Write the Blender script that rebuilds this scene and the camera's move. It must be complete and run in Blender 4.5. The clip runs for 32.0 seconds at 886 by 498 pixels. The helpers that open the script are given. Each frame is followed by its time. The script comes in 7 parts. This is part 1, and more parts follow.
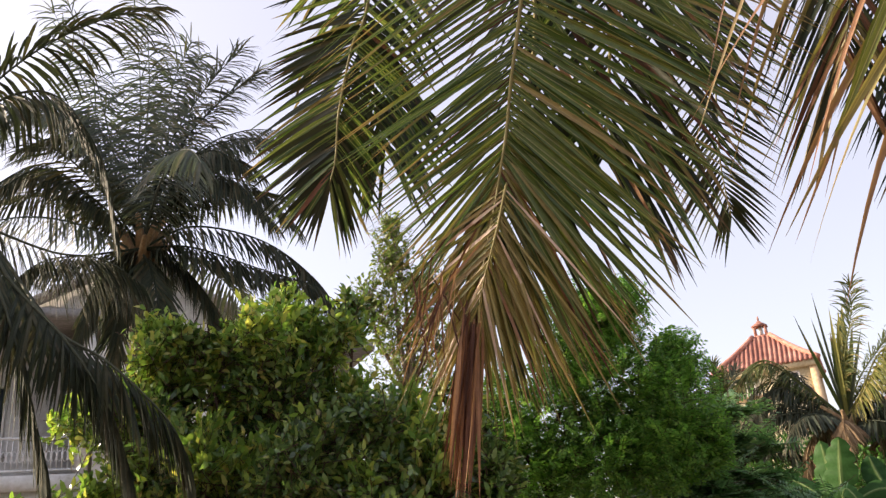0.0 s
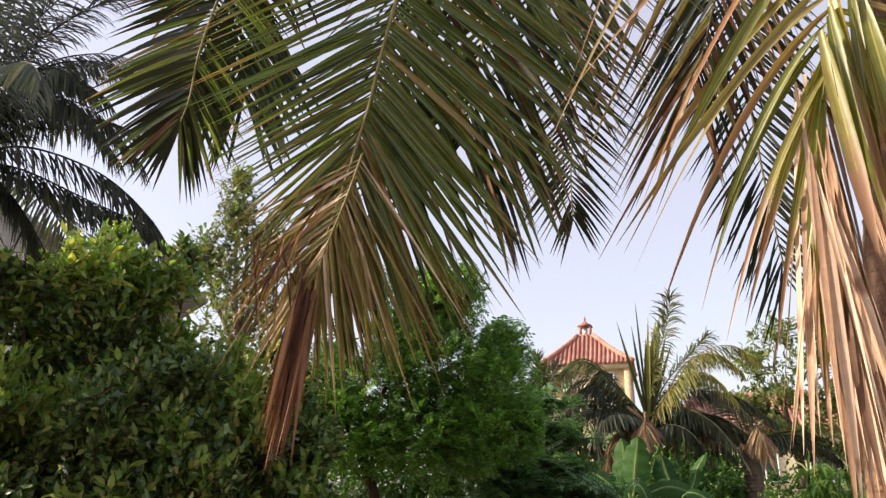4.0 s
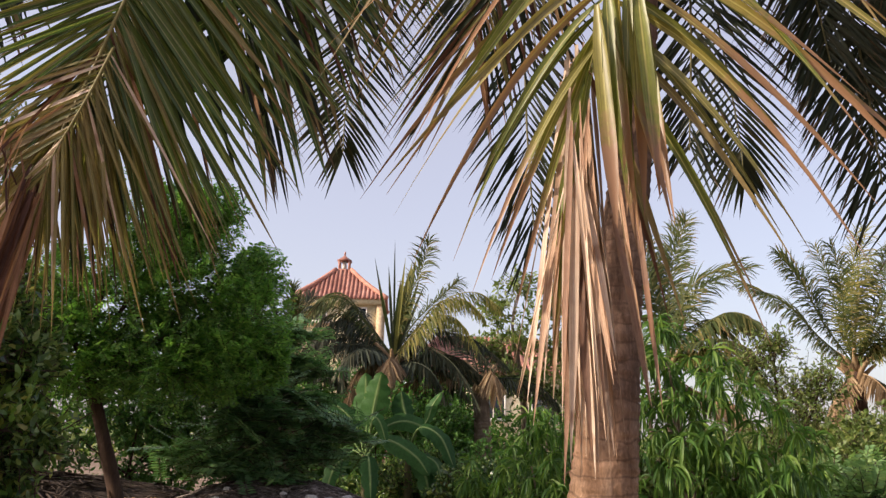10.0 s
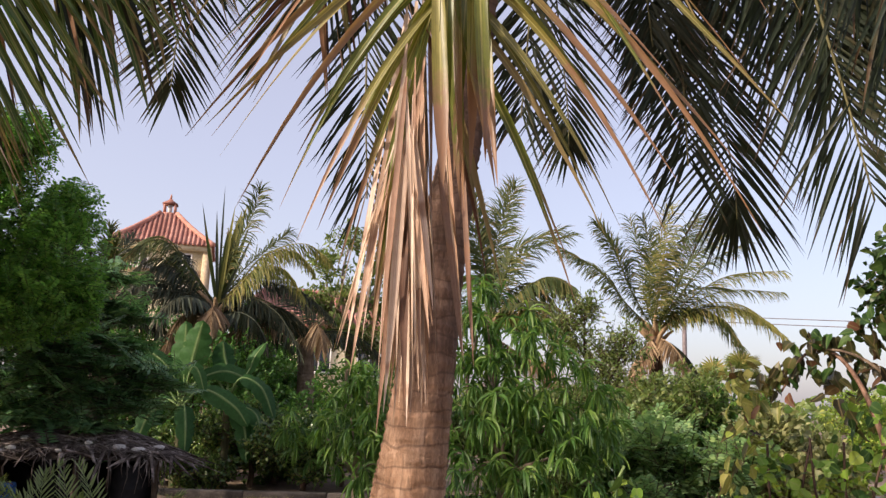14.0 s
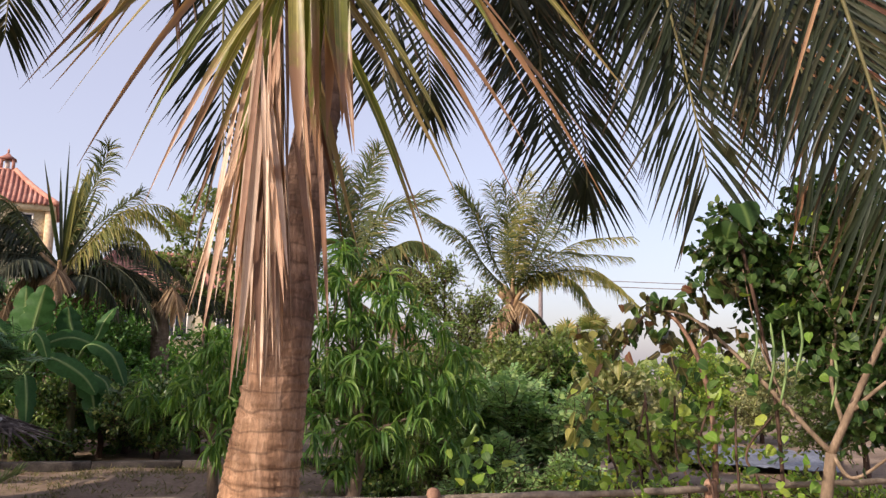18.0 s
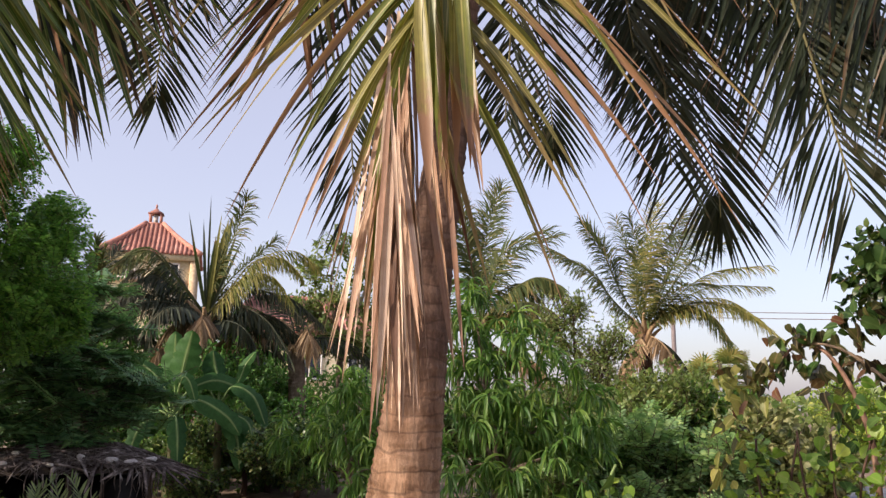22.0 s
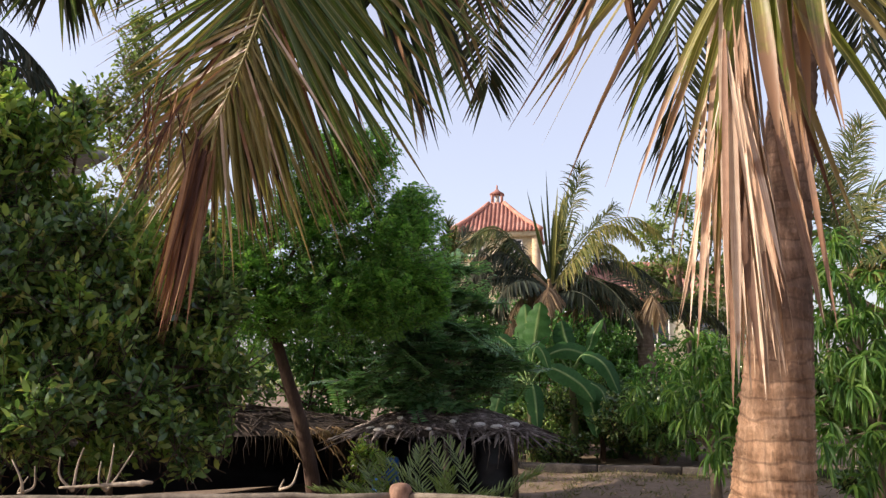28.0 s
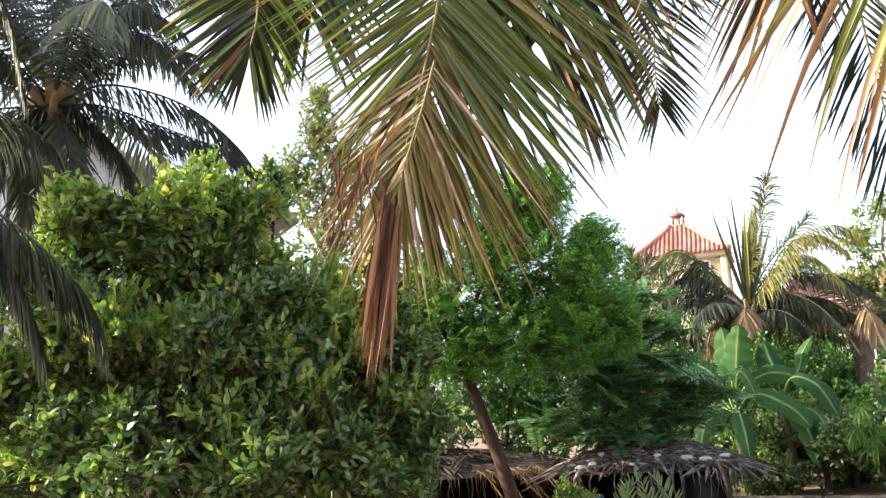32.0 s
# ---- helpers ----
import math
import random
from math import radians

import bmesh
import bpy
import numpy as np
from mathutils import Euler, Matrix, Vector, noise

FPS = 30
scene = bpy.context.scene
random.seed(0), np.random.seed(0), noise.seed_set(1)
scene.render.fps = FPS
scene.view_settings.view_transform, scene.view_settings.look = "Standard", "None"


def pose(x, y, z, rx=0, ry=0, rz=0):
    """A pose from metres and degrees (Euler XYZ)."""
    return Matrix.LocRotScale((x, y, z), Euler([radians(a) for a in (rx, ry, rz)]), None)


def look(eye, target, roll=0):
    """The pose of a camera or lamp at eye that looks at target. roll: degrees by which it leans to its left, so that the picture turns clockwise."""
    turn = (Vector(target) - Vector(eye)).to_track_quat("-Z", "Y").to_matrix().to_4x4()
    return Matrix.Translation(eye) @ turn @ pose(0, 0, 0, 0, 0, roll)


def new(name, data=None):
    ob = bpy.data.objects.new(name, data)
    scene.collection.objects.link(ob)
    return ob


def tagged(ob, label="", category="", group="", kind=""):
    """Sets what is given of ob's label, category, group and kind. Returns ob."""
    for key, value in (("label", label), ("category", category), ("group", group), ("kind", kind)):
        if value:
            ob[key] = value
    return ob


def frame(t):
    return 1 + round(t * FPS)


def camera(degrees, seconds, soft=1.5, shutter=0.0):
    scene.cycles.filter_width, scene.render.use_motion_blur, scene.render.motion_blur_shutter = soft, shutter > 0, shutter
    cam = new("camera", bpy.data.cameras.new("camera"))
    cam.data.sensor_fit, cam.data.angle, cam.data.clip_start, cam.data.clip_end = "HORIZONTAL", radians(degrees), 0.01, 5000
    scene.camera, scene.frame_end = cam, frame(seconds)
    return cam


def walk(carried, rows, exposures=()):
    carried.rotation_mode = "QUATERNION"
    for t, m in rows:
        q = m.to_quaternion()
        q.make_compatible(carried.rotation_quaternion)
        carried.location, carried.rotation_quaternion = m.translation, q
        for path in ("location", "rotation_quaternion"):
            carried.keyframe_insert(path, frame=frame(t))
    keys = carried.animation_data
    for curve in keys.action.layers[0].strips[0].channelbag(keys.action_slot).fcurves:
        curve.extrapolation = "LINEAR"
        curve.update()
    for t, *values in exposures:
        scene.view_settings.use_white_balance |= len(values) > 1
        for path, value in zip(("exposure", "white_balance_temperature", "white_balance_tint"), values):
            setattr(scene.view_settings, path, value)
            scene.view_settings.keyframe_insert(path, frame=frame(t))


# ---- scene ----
cam = camera(57.4, 32.0, 1.4)
PATH = [
    (0, pose(-0.068, -0.044, 1.573, 110.91, 4.81, 1.84)),
    (0.5, pose(-0.073, -0.052, 1.571, 111.09, 4.61, 0.60)),
    (1, pose(-0.076, -0.056, 1.569, 110.98, 4.28, -0.74)),
    (1.5, pose(-0.076, -0.056, 1.569, 110.76, 3.82, -2.07)),
    (2, pose(-0.072, -0.053, 1.569, 110.31, 3.07, -3.61)),
    (2.5, pose(-0.065, -0.052, 1.568, 109.83, 2.32, -5.40)),
    (3, pose(-0.058, -0.050, 1.568, 109.36, 1.64, -7.21)),
    (3.5, pose(-0.051, -0.046, 1.570, 108.89, 1.04, -9.13)),
    (5.5, pose(-0.029, -0.015, 1.588, 106.34, 0.28, -14.85)),
    (6, pose(-0.023, -0.004, 1.597, 105.79, -0.11, -15.95)),
    (6.5, pose(-0.018, 0.010, 1.608, 105.32, -0.34, -17.11)),
    (7, pose(-0.014, 0.023, 1.615, 104.87, -0.52, -18.45)),
    (7.5, pose(-0.011, 0.036, 1.619, 104.65, -0.58, -19.83)),
    (8, pose(-0.006, 0.048, 1.620, 104.37, -0.57, -21.49)),
    (8.5, pose(-0.000, 0.057, 1.620, 104.09, -0.80, -23.25)),
    (9, pose(0.006, 0.058, 1.620, 103.95, -0.97, -25.07)),
    (9.5, pose(0.013, 0.054, 1.620, 103.72, -1.03, -26.85)),
    (10, pose(0.020, 0.049, 1.616, 103.60, -1.23, -28.51)),
    (10.5, pose(0.028, 0.046, 1.609, 103.39, -1.28, -30.20)),
    (11, pose(0.033, 0.042, 1.604, 103.22, -1.24, -31.77)),
    (11.5, pose(0.034, 0.036, 1.602, 102.85, -1.40, -33.49)),
    (12, pose(0.034, 0.031, 1.602, 102.40, -1.53, -35.28)),
    (12.5, pose(0.035, 0.028, 1.601, 102.16, -1.75, -36.57)),
    (13, pose(0.037, 0.025, 1.600, 101.69, -1.96, -38.05)),
    (13.5, pose(0.038, 0.022, 1.600, 101.28, -2.15, -39.43)),
    (14, pose(0.039, 0.018, 1.600, 100.82, -2.19, -40.69)),
    (14.5, pose(0.040, 0.012, 1.600, 100.23, -2.12, -42.00)),
    (16.5, pose(0.040, -0.015, 1.599, 98.95, -1.37, -47.18)),
    (17, pose(0.039, -0.022, 1.599, 98.86, -1.30, -48.38)),
    (17.5, pose(0.038, -0.026, 1.601, 98.73, -1.27, -49.43)),
    (18, pose(0.038, -0.027, 1.602, 98.51, -1.13, -50.25)),
    (18.5, pose(0.037, -0.028, 1.603, 98.39, -1.19, -50.85)),
    (19, pose(0.034, -0.027, 1.604, 98.28, -1.33, -51.27)),
    (19.5, pose(0.026, -0.025, 1.603, 98.41, -1.53, -50.88)),
    (20, pose(0.015, -0.019, 1.603, 98.94, -1.39, -49.40)),
    (20.3, pose(0.011, -0.015, 1.602, 99.48, -1.30, -48.53)),
    (20.5, pose(0.010, -0.015, 1.602, 99.67, -1.35, -47.44)),
    (21, pose(0.010, -0.018, 1.604, 100.33, -1.09, -45.33)),
    (21.5, pose(0.010, -0.017, 1.607, 100.74, -0.74, -43.26)),
    (22, pose(0.012, -0.013, 1.607, 101.02, -0.60, -41.25)),
    (22.5, pose(0.013, -0.008, 1.606, 101.07, -0.60, -39.31)),
    (23, pose(0.013, -0.002, 1.606, 100.89, -0.50, -37.50)),
    (23.5, pose(0.011, 0.002, 1.607, 100.78, -0.44, -35.64)),
    (24, pose(0.010, 0.006, 1.609, 100.57, -0.43, -34.06)),
    (24.5, pose(0.011, 0.009, 1.610, 100.54, -0.25, -32.58)),
    (26.5, pose(0.019, 0.017, 1.605, 99.55, 0.59, -25.67)),
    (27, pose(0.017, 0.016, 1.603, 99.23, 0.11, -23.02)),
    (27.5, pose(0.011, 0.012, 1.601, 99.01, 0.39, -20.03)),
    (28, pose(0.010, 0.017, 1.607, 98.70, 0.32, -17.17)),
    (28.5, pose(0.005, 0.019, 1.610, 98.37, 0.68, -14.28)),
    (29, pose(-0.004, 0.020, 1.610, 98.07, 0.86, -11.95)),
    (29.5, pose(-0.015, 0.019, 1.610, 97.89, 1.16, -10.09)),
    (30, pose(-0.023, 0.015, 1.610, 98.15, 1.58, -8.59)),
    (30.5, pose(-0.028, 0.010, 1.611, 98.90, 1.92, -7.46)),
    (31, pose(-0.030, 0.007, 1.612, 99.85, 2.24, -6.16)),
    (31.5, pose(-0.030, 0.006, 1.610, 100.93, 3.01, -4.95)),
    (32, pose(-0.030, 0.009, 1.605, 101.78, 3.50, -3.80)),
]
EXPOSURES = [(0, 1.36, 7000, 12), (6, 1.14, 6850, 11), (9, 0.99, 6800, 11), (11, 0.89, 6600, 15), (14, 0.92, 6500, 15), (18, 0.94, 6500, 16), (22, 0.96, 6450, 15), (24, 0.88, 6450, 15), (28, 1.13, 6400, 11), (29, 1.4, 6400, 8), (30, 1.82, 6350, 6), (32, 2.2, 6350, 6)]
walk(cam, PATH, EXPOSURES)


# ---------- world, sun ----------
SUN_AZ, SUN_EL = 81.0, 29.0          # degrees left of the garden's north, degrees up
world = bpy.data.worlds.new("sky")
scene.world = world
world.use_nodes = True
wn = world.node_tree.nodes
wl = world.node_tree.links
sky = wn.new("ShaderNodeTexSky")
sky.sky_type = "NISHITA"
sky.sun_disc = False
sky.sun_elevation = radians(SUN_EL)
sky.sun_rotation = radians(-SUN_AZ)
sky.altitude = 0.0
sky.air_density = 1.0
sky.dust_density = 3.0
sky.ozone_density = 1.5
wn["Background"].inputs["Strength"].default_value = 0.15
haze = wn.new("ShaderNodeMix")          # thin even haze over the whole sky
haze.data_type = "RGBA"
haze.inputs["Factor"].default_value = 0.5
haze.inputs[7].default_value = (2.7, 2.4, 2.6, 1)
wl.new(sky.outputs["Color"], haze.inputs[6])
wl.new(haze.outputs[2], wn["Background"].inputs["Color"])

sun_data = bpy.data.lights.new("sun", "SUN")
sun_data.energy = 3.2
sun_data.angle = radians(0.6)
sun_data.color = (1.0, 0.86, 0.70)
sun = new("sun", sun_data)
_sa, _se = radians(SUN_AZ), radians(SUN_EL)
sun.matrix_world = look((-30 * math.sin(_sa), 30 * math.cos(_sa), 30 * math.tan(_se)), (0, 0, 0))


# ---------- small tools ----------
rng = np.random.default_rng(7)


def pol(az, d, z):
    """Plan place by bearing (degrees left of north), distance and height."""
    a = radians(az)
    return np.array([-d * math.sin(a), d * math.cos(a), z])


def pe(az, d, el):
    return pol(az, d, 1.6 + d * math.tan(radians(el)))


def unit(v):
    v = np.asarray(v, float)
    return v / (np.linalg.norm(v, axis=-1, keepdims=True) + 1e-9)


def make_mesh(name, V, F, mats, uv=None, smooth=False, mat_ids=None):
    """Mesh from vertex array and quads or triangles (arrays or lists of arrays)."""
    if not isinstance(F, list):
        F = [F]
    F = [np.asarray(f, np.int32) for f in F if len(f)]
    me = bpy.data.meshes.new(name)
    loops = np.concatenate([f.ravel() for f in F])
    totals = np.concatenate([np.full(len(f), f.shape[1], np.int32) for f in F])
    starts = np.concatenate([[0], np.cumsum(totals)[:-1]]).astype(np.int32)
    me.vertices.add(len(V))
    me.vertices.foreach_set("co", np.asarray(V, np.float32).ravel())
    me.loops.add(len(loops))
    me.loops.foreach_set("vertex_index", loops.astype(np.int32))
    me.polygons.add(len(totals))
    me.polygons.foreach_set("loop_start", starts)
    if uv is not None:
        layer = me.uv_layers.new(name="UVMap")
        layer.data.foreach_set("uv", np.asarray(uv, np.float32)[loops].ravel())
    for m in mats if isinstance(mats, (list, tuple)) else [mats]:
        me.materials.append(m)
    if mat_ids is not None:
        me.polygons.foreach_set("material_index", np.asarray(mat_ids, np.int32))
    if smooth:
        me.polygons.foreach_set("use_smooth", np.ones(len(totals), bool))
    me.update(calc_edges=True)
    me.validate()
    return me


def thing(name, loc, label, category, group="", kind=""):
    ob = new(name)
    ob.location = loc
    ob.empty_display_size = 0.2
    return tagged(ob, label, category, group, kind)


def root_of(ob):
    p = np.zeros(3)
    while ob is not None:
        p += np.array(ob.location)
        ob = ob.parent
    return p


def part(name, geo, mat, parent, label="", kind="", smooth=False):
    """One mesh object under a thing or a part; geo holds world places (V, F[, uv])."""
    V = np.asarray(geo[0], float)
    uv = geo[2] if len(geo) > 2 else None
    ob = new(name, make_mesh(name, V - root_of(parent), geo[1], mat, uv, smooth))
    ob.parent = parent
    return tagged(ob, label, "", "", kind)


def solo(name, geo, mat, label, category, kind="", group="", smooth=False, base=None):
    """A top-level thing or piece of the setting that is one mesh."""
    V = np.asarray(geo[0], float)
    loc = V.mean(0) if base is None else np.asarray(base, float)
    loc = np.array([loc[0], loc[1], V[:, 2].min()]) if base is None else loc
    ob = new(name, make_mesh(name, V - loc, geo[1], mat, geo[2] if len(geo) > 2 else None, smooth))
    ob.location = loc
    return tagged(ob, label, category, group, kind)


def join(*geos):
    V, F, U, n = [], [], [], 0
    has = all(len(g) > 2 and g[2] is not None for g in geos)
    for g in geos:
        V.append(np.asarray(g[0], float))
        for f in g[1] if isinstance(g[1], list) else [g[1]]:
            F.append(np.asarray(f) + n)
        if has:
            U.append(g[2])
        n += len(g[0])
    return (np.concatenate(V), F, np.concatenate(U)) if has else (np.concatenate(V), F)


def box(c, s, rz=0.0, bevel=0.0):
    """Box by centre and size, turned about z; a small chamfer on the upright edges and the rims."""
    c, s = np.asarray(c, float), np.asarray(s, float) / 2
    b = min(bevel, s.min() * 0.9)
    if b <= 0:
        V = np.array([[x, y, z] for z in (-1, 1) for x, y in ((-1, -1), (1, -1), (1, 1), (-1, 1))]) * s
        F = np.array([[3, 2, 1, 0], [4, 5, 6, 7], [0, 1, 5, 4], [1, 2, 6, 5], [2, 3, 7, 6], [3, 0, 4, 7]])
    else:
        ring = []
        for x, y in ((-1, -1), (1, -1), (1, 1), (-1, 1)):
            ax, ay = np.array([x * (s[0] - b), y * s[1]]), np.array([x * s[0], y * (s[1] - b)])
            ring += [ax, ay] if x * y < 0 else [ay, ax]
        ring = np.array(ring)
        inner = ring * np.array([(s[0] - b) / s[0], (s[1] - b) / s[1]])
        V = np.concatenate([np.c_[inner, np.full(8, -s[2])], np.c_[ring, np.full(8, -s[2] + b)],
                            np.c_[ring, np.full(8, s[2] - b)], np.c_[inner, np.full(8, s[2])]])
        k = np.arange(8)
        sides = [np.c_[k + o, (k + 1) % 8 + o, (k + 1) % 8 + o + 8, k + o + 8] for o in (0, 8, 16)]
        F = [np.concatenate(sides), np.array([list(range(7, -1, -1))]), np.array([list(range(24, 32))])]
    a = radians(rz)
    Rm = np.array([[math.cos(a), -math.sin(a), 0], [math.sin(a), math.cos(a), 0], [0, 0, 1]])
    return V @ Rm.T + c, F


def spline(P, n):
    """Catmull-Rom through the rows of P, n samples."""
    P = np.asarray(P, float)
    Q = np.concatenate([[2 * P[0] - P[1]], P, [2 * P[-1] - P[-2]]])
    t = np.linspace(0, len(P) - 1 - 1e-6, n)
    i = t.astype(int)
    u = (t - i)[:, None]
    a, b, c, d = Q[i], Q[i + 1], Q[i + 2], Q[i + 3]
    return 0.5 * (2 * b + (c - a) * u + (2 * a - 5 * b + 4 * c - d) * u ** 2 + (3 * b - a - 3 * c + d) * u ** 3)


def tube(path, radii, sides=8, cap=True):
    path = np.asarray(path, float)
    n = len(path)
    radii = np.broadcast_to(np.asarray(radii, float), (n,))
    T = unit(np.gradient(path, axis=0))
    ref = np.array([0.0, 0.0, 1.0]) if abs(T[0][2]) < 0.9 else np.array([1.0, 0.0, 0.0])
    N = np.zeros_like(path)
    v = unit(np.cross(T[0], ref))
    for i in range(n):
        v = unit(v - T[i] * (v @ T[i]))
        N[i] = v
    B = np.cross(T, N)
    a = np.linspace(0, 2 * np.pi, sides, endpoint=False)
    V = path[:, None] + radii[:, None, None] * (np.cos(a)[None, :, None] * N[:, None] + np.sin(a)[None, :, None] * B[:, None])
    V = V.reshape(-1, 3)
    i, j = np.meshgrid(np.arange(n - 1), np.arange(sides), indexing="ij")
    q = np.stack([i * sides + j, i * sides + (j + 1) % sides, (i + 1) * sides + (j + 1) % sides, (i + 1) * sides + j], -1).reshape(-1, 4)
    uv = np.stack(np.meshgrid(np.linspace(0, 1, n), np.linspace(0, 1, sides), indexing="ij")[::-1], -1).reshape(-1, 2)
    F = [q]
    if cap:
        F += [np.array([list(range(sides - 1, -1, -1))]), np.array([list(range((n - 1) * sides, n * sides))])]
    return V, F, uv


def blades(base, direc, normal, length, width, sag, seg=6, fold=0.25, taper=0.55, twist=0.0):
    """Many long leaves at once: rows of base, direction, face normal; sag bends them to the ground.
    Returns arrays V (n, seg+1, 3, 3), faces for one blade, uv for one blade."""
    n = len(base)
    length, width = np.broadcast_to(length, (n,)), np.broadcast_to(width, (n,))
    sag, twist = np.broadcast_to(sag, (n,)), np.broadcast_to(twist, (n,))
    d = unit(direc)
    N = unit(normal - d * np.sum(normal * d, 1, keepdims=True))
    p = np.array(base, float)
    rows = []
    down = np.array([0, 0, -1.0])
    for k in range(seg + 1):
        s = k / seg
        w = width * (min(1.0, 0.35 + 3.5 * s) * (1 - max(0.0, (s - taper) / (1 - taper)) ** 1.6) + 0.03)
        side = unit(np.cross(d, N))
        a = (twist * s)[:, None]
        side = side * np.cos(a) + N * np.sin(a)
        up = unit(np.cross(side, d))
        half = (w / 2)[:, None]
        rows.append(np.stack([p - side * half + up * half * fold, p, p + side * half + up * half * fold], 1))
        dn = unit(d + down * (sag / seg)[:, None] * (0.6 + 0.8 * s))
        p = p + dn * (length / seg)[:, None]
        N = unit(N - dn * np.sum(N * dn, 1, keepdims=True))
        d = dn
    V = np.stack(rows, 1)
    f = []
    for k in range(seg):
        for c in (0, 1):
            a = k * 3 + c
            f.append([a, a + 1, a + 4, a + 3])
    uv = np.array([[c / 2, k / seg] for k in range(seg + 1) for c in range(3)])
    return V, np.array(f), uv


def merge_blades(V, f, uv):
    n, m = V.shape[0], V.shape[1] * 3
    F = (f[None] + (np.arange(n) * m)[:, None, None]).reshape(-1, 4)
    return V.reshape(-1, 3), F, np.tile(uv, (n, 1))


def frond_sets(P, face, n, llen, lwid, sag, u0=0.2, a0=70, a1=25, lift=0.15, samples=60, seed=0, face0=(0, 0, 1), tip=0.6, sides=(1.0, 1.0), wild=1.0):
    """Rachis line and leaflet rows of a palm frond. face: way the upper side looks at the tip."""
    g = np.random.default_rng(seed)
    L = spline(P, samples)
    T = unit(np.gradient(L, axis=0))
    s = np.linspace(0, 1, samples)
    ref = np.asarray(face0, float)[None] * (1 - s[:, None]) + np.asarray(face, float)[None] * s[:, None]
    N = unit(ref - T * np.sum(ref * T, 1, keepdims=True))
    B = np.cross(T, N)
    base, dr, nr, ln, wd, sg = [], [], [], [], [], []
    for side in (-1, 1):
        u = np.linspace(u0, 0.995, n) + g.normal(0, 0.003, n)
        i = np.clip((u * (samples - 1)).astype(int), 0, samples - 1)
        x = (u - u0) / (1 - u0)
        a = np.radians(a0 + (a1 - a0) * x + g.normal(0, 5 * wild, n))
        prof = np.interp(x, [0, 0.18, 0.5, 0.8, 1.0], [0.6, 0.95, 1.0, 0.5 + tip / 2, tip]) * sides[(side + 1) // 2]
        base.append(L[i])
        dr.append(T[i] * np.cos(a)[:, None] + side * B[i] * np.sin(a)[:, None] + N[i] * (lift + g.normal(0, 0.06, n))[:, None])
        nr.append(N[i] + B[i] * (-0.5 * side) + g.normal(0, 0.18, (n, 3)))
        ln.append(llen * prof * g.uniform(1 - 0.14 * wild, 1.1, n))
        wd.append(lwid * g.uniform(0.8, 1.15, n) * (0.6 + 0.4 * prof))
        sg.append(sag * g.uniform(0.6, 1.4, n))
    return L, [np.concatenate(v) for v in (base, dr, nr, ln, wd, sg)]


def leaf_cloud(pos, direc, normal, length, width, fold=0.3):
    """Many small folded leaves, six points each."""
    n = len(pos)
    length = np.broadcast_to(length, (n,))[:, None]
    width = np.broadcast_to(width, (n,))[:, None]
    d = unit(direc)
    N = unit(normal - d * np.sum(normal * d, 1, keepdims=True))
    S = np.cross(d, N)
    h = width / 2
    P = [pos, pos + d * length * 0.33 - S * h + N * h * fold, pos + d * length * 0.33 + S * h + N * h * fold,
         pos + d * length * 0.7 - S * h * 0.75 + N * h * fold * 0.6, pos + d * length * 0.7 + S * h * 0.75 + N * h * fold * 0.6, pos + d * length - N * h * 0.4]
    V = np.stack(P, 1).reshape(-1, 3)
    o = (np.arange(n) * 6)[:, None]
    tri = np.concatenate([o + np.array([[0, 2, 1]]), o + np.array([[3, 4, 5]])])
    quad = o + np.array([[1, 2, 4, 3]])
    uv = np.tile(np.array([[0.5, 0], [0, 0.33], [1, 0.33], [0, 0.7], [1, 0.7], [0.5, 1]]), (n, 1))
    return V, [tri, quad], uv


def rand_dirs(g, n, up=0.0):
    v = unit(g.normal(size=(n, 3)))
    v[:, 2] += up
    return unit(v)


# ---------- materials ----------
def nodes_of(name):
    m = bpy.data.materials.new(name)
    m.use_nodes = True
    t = m.node_tree
    return m, t.nodes, t.links, t.nodes["Principled BSDF"], t.nodes["Material Output"]


def ramp(n, l, fac, stops):
    r = n.new("ShaderNodeValToRGB")
    e = r.color_ramp.elements
    while len(e) < len(stops):
        e.new(0.5)
    for k, (p, c) in enumerate(stops):
        e[k].position = p
        e[k].color = (*c, 1) if len(c) == 3 else c
    l.new(fac, r.inputs["Fac"])
    return r.outputs["Color"]


def noise_tex(n, l, scale, detail=4, vec=None, rough=0.55):
    t = n.new("ShaderNodeTexNoise")
    t.inputs["Scale"].default_value, t.inputs["Detail"].default_value, t.inputs["Roughness"].default_value = scale, detail, rough
    if vec is not None:
        l.new(vec, t.inputs["Vector"])
    return t.outputs["Fac"]


def obj_coords(n, l, scale=(1, 1, 1)):
    c = n.new("ShaderNodeTexCoord")
    m = n.new("ShaderNodeMapping")
    m.inputs["Scale"].default_value = scale
    l.new(c.outputs["Object"], m.inputs["Vector"])
    return m.outputs["Vector"]


def mix_col(n, l, fac, a, b, mode="MIX"):
    x = n.new("ShaderNodeMix")
    x.data_type = "RGBA"
    x.blend_type = mode
    for sock, v in ((x.inputs["Factor"], fac), (x.inputs[6], a), (x.inputs[7], b)):
        if hasattr(v, "links"):
            l.new(v, sock)
        else:
            sock.default_value = (*v, 1) if isinstance(v, (tuple, list)) else v
    return x.outputs[2]


def math_node(n, l, op, a, b):
    x = n.new("ShaderNodeMath")
    x.operation = op
    for k, v in enumerate((a, b)):
        if hasattr(v, "links"):
            l.new(v, x.inputs[k])
        else:
            x.inputs[k].default_value = v
    return x.outputs[0]


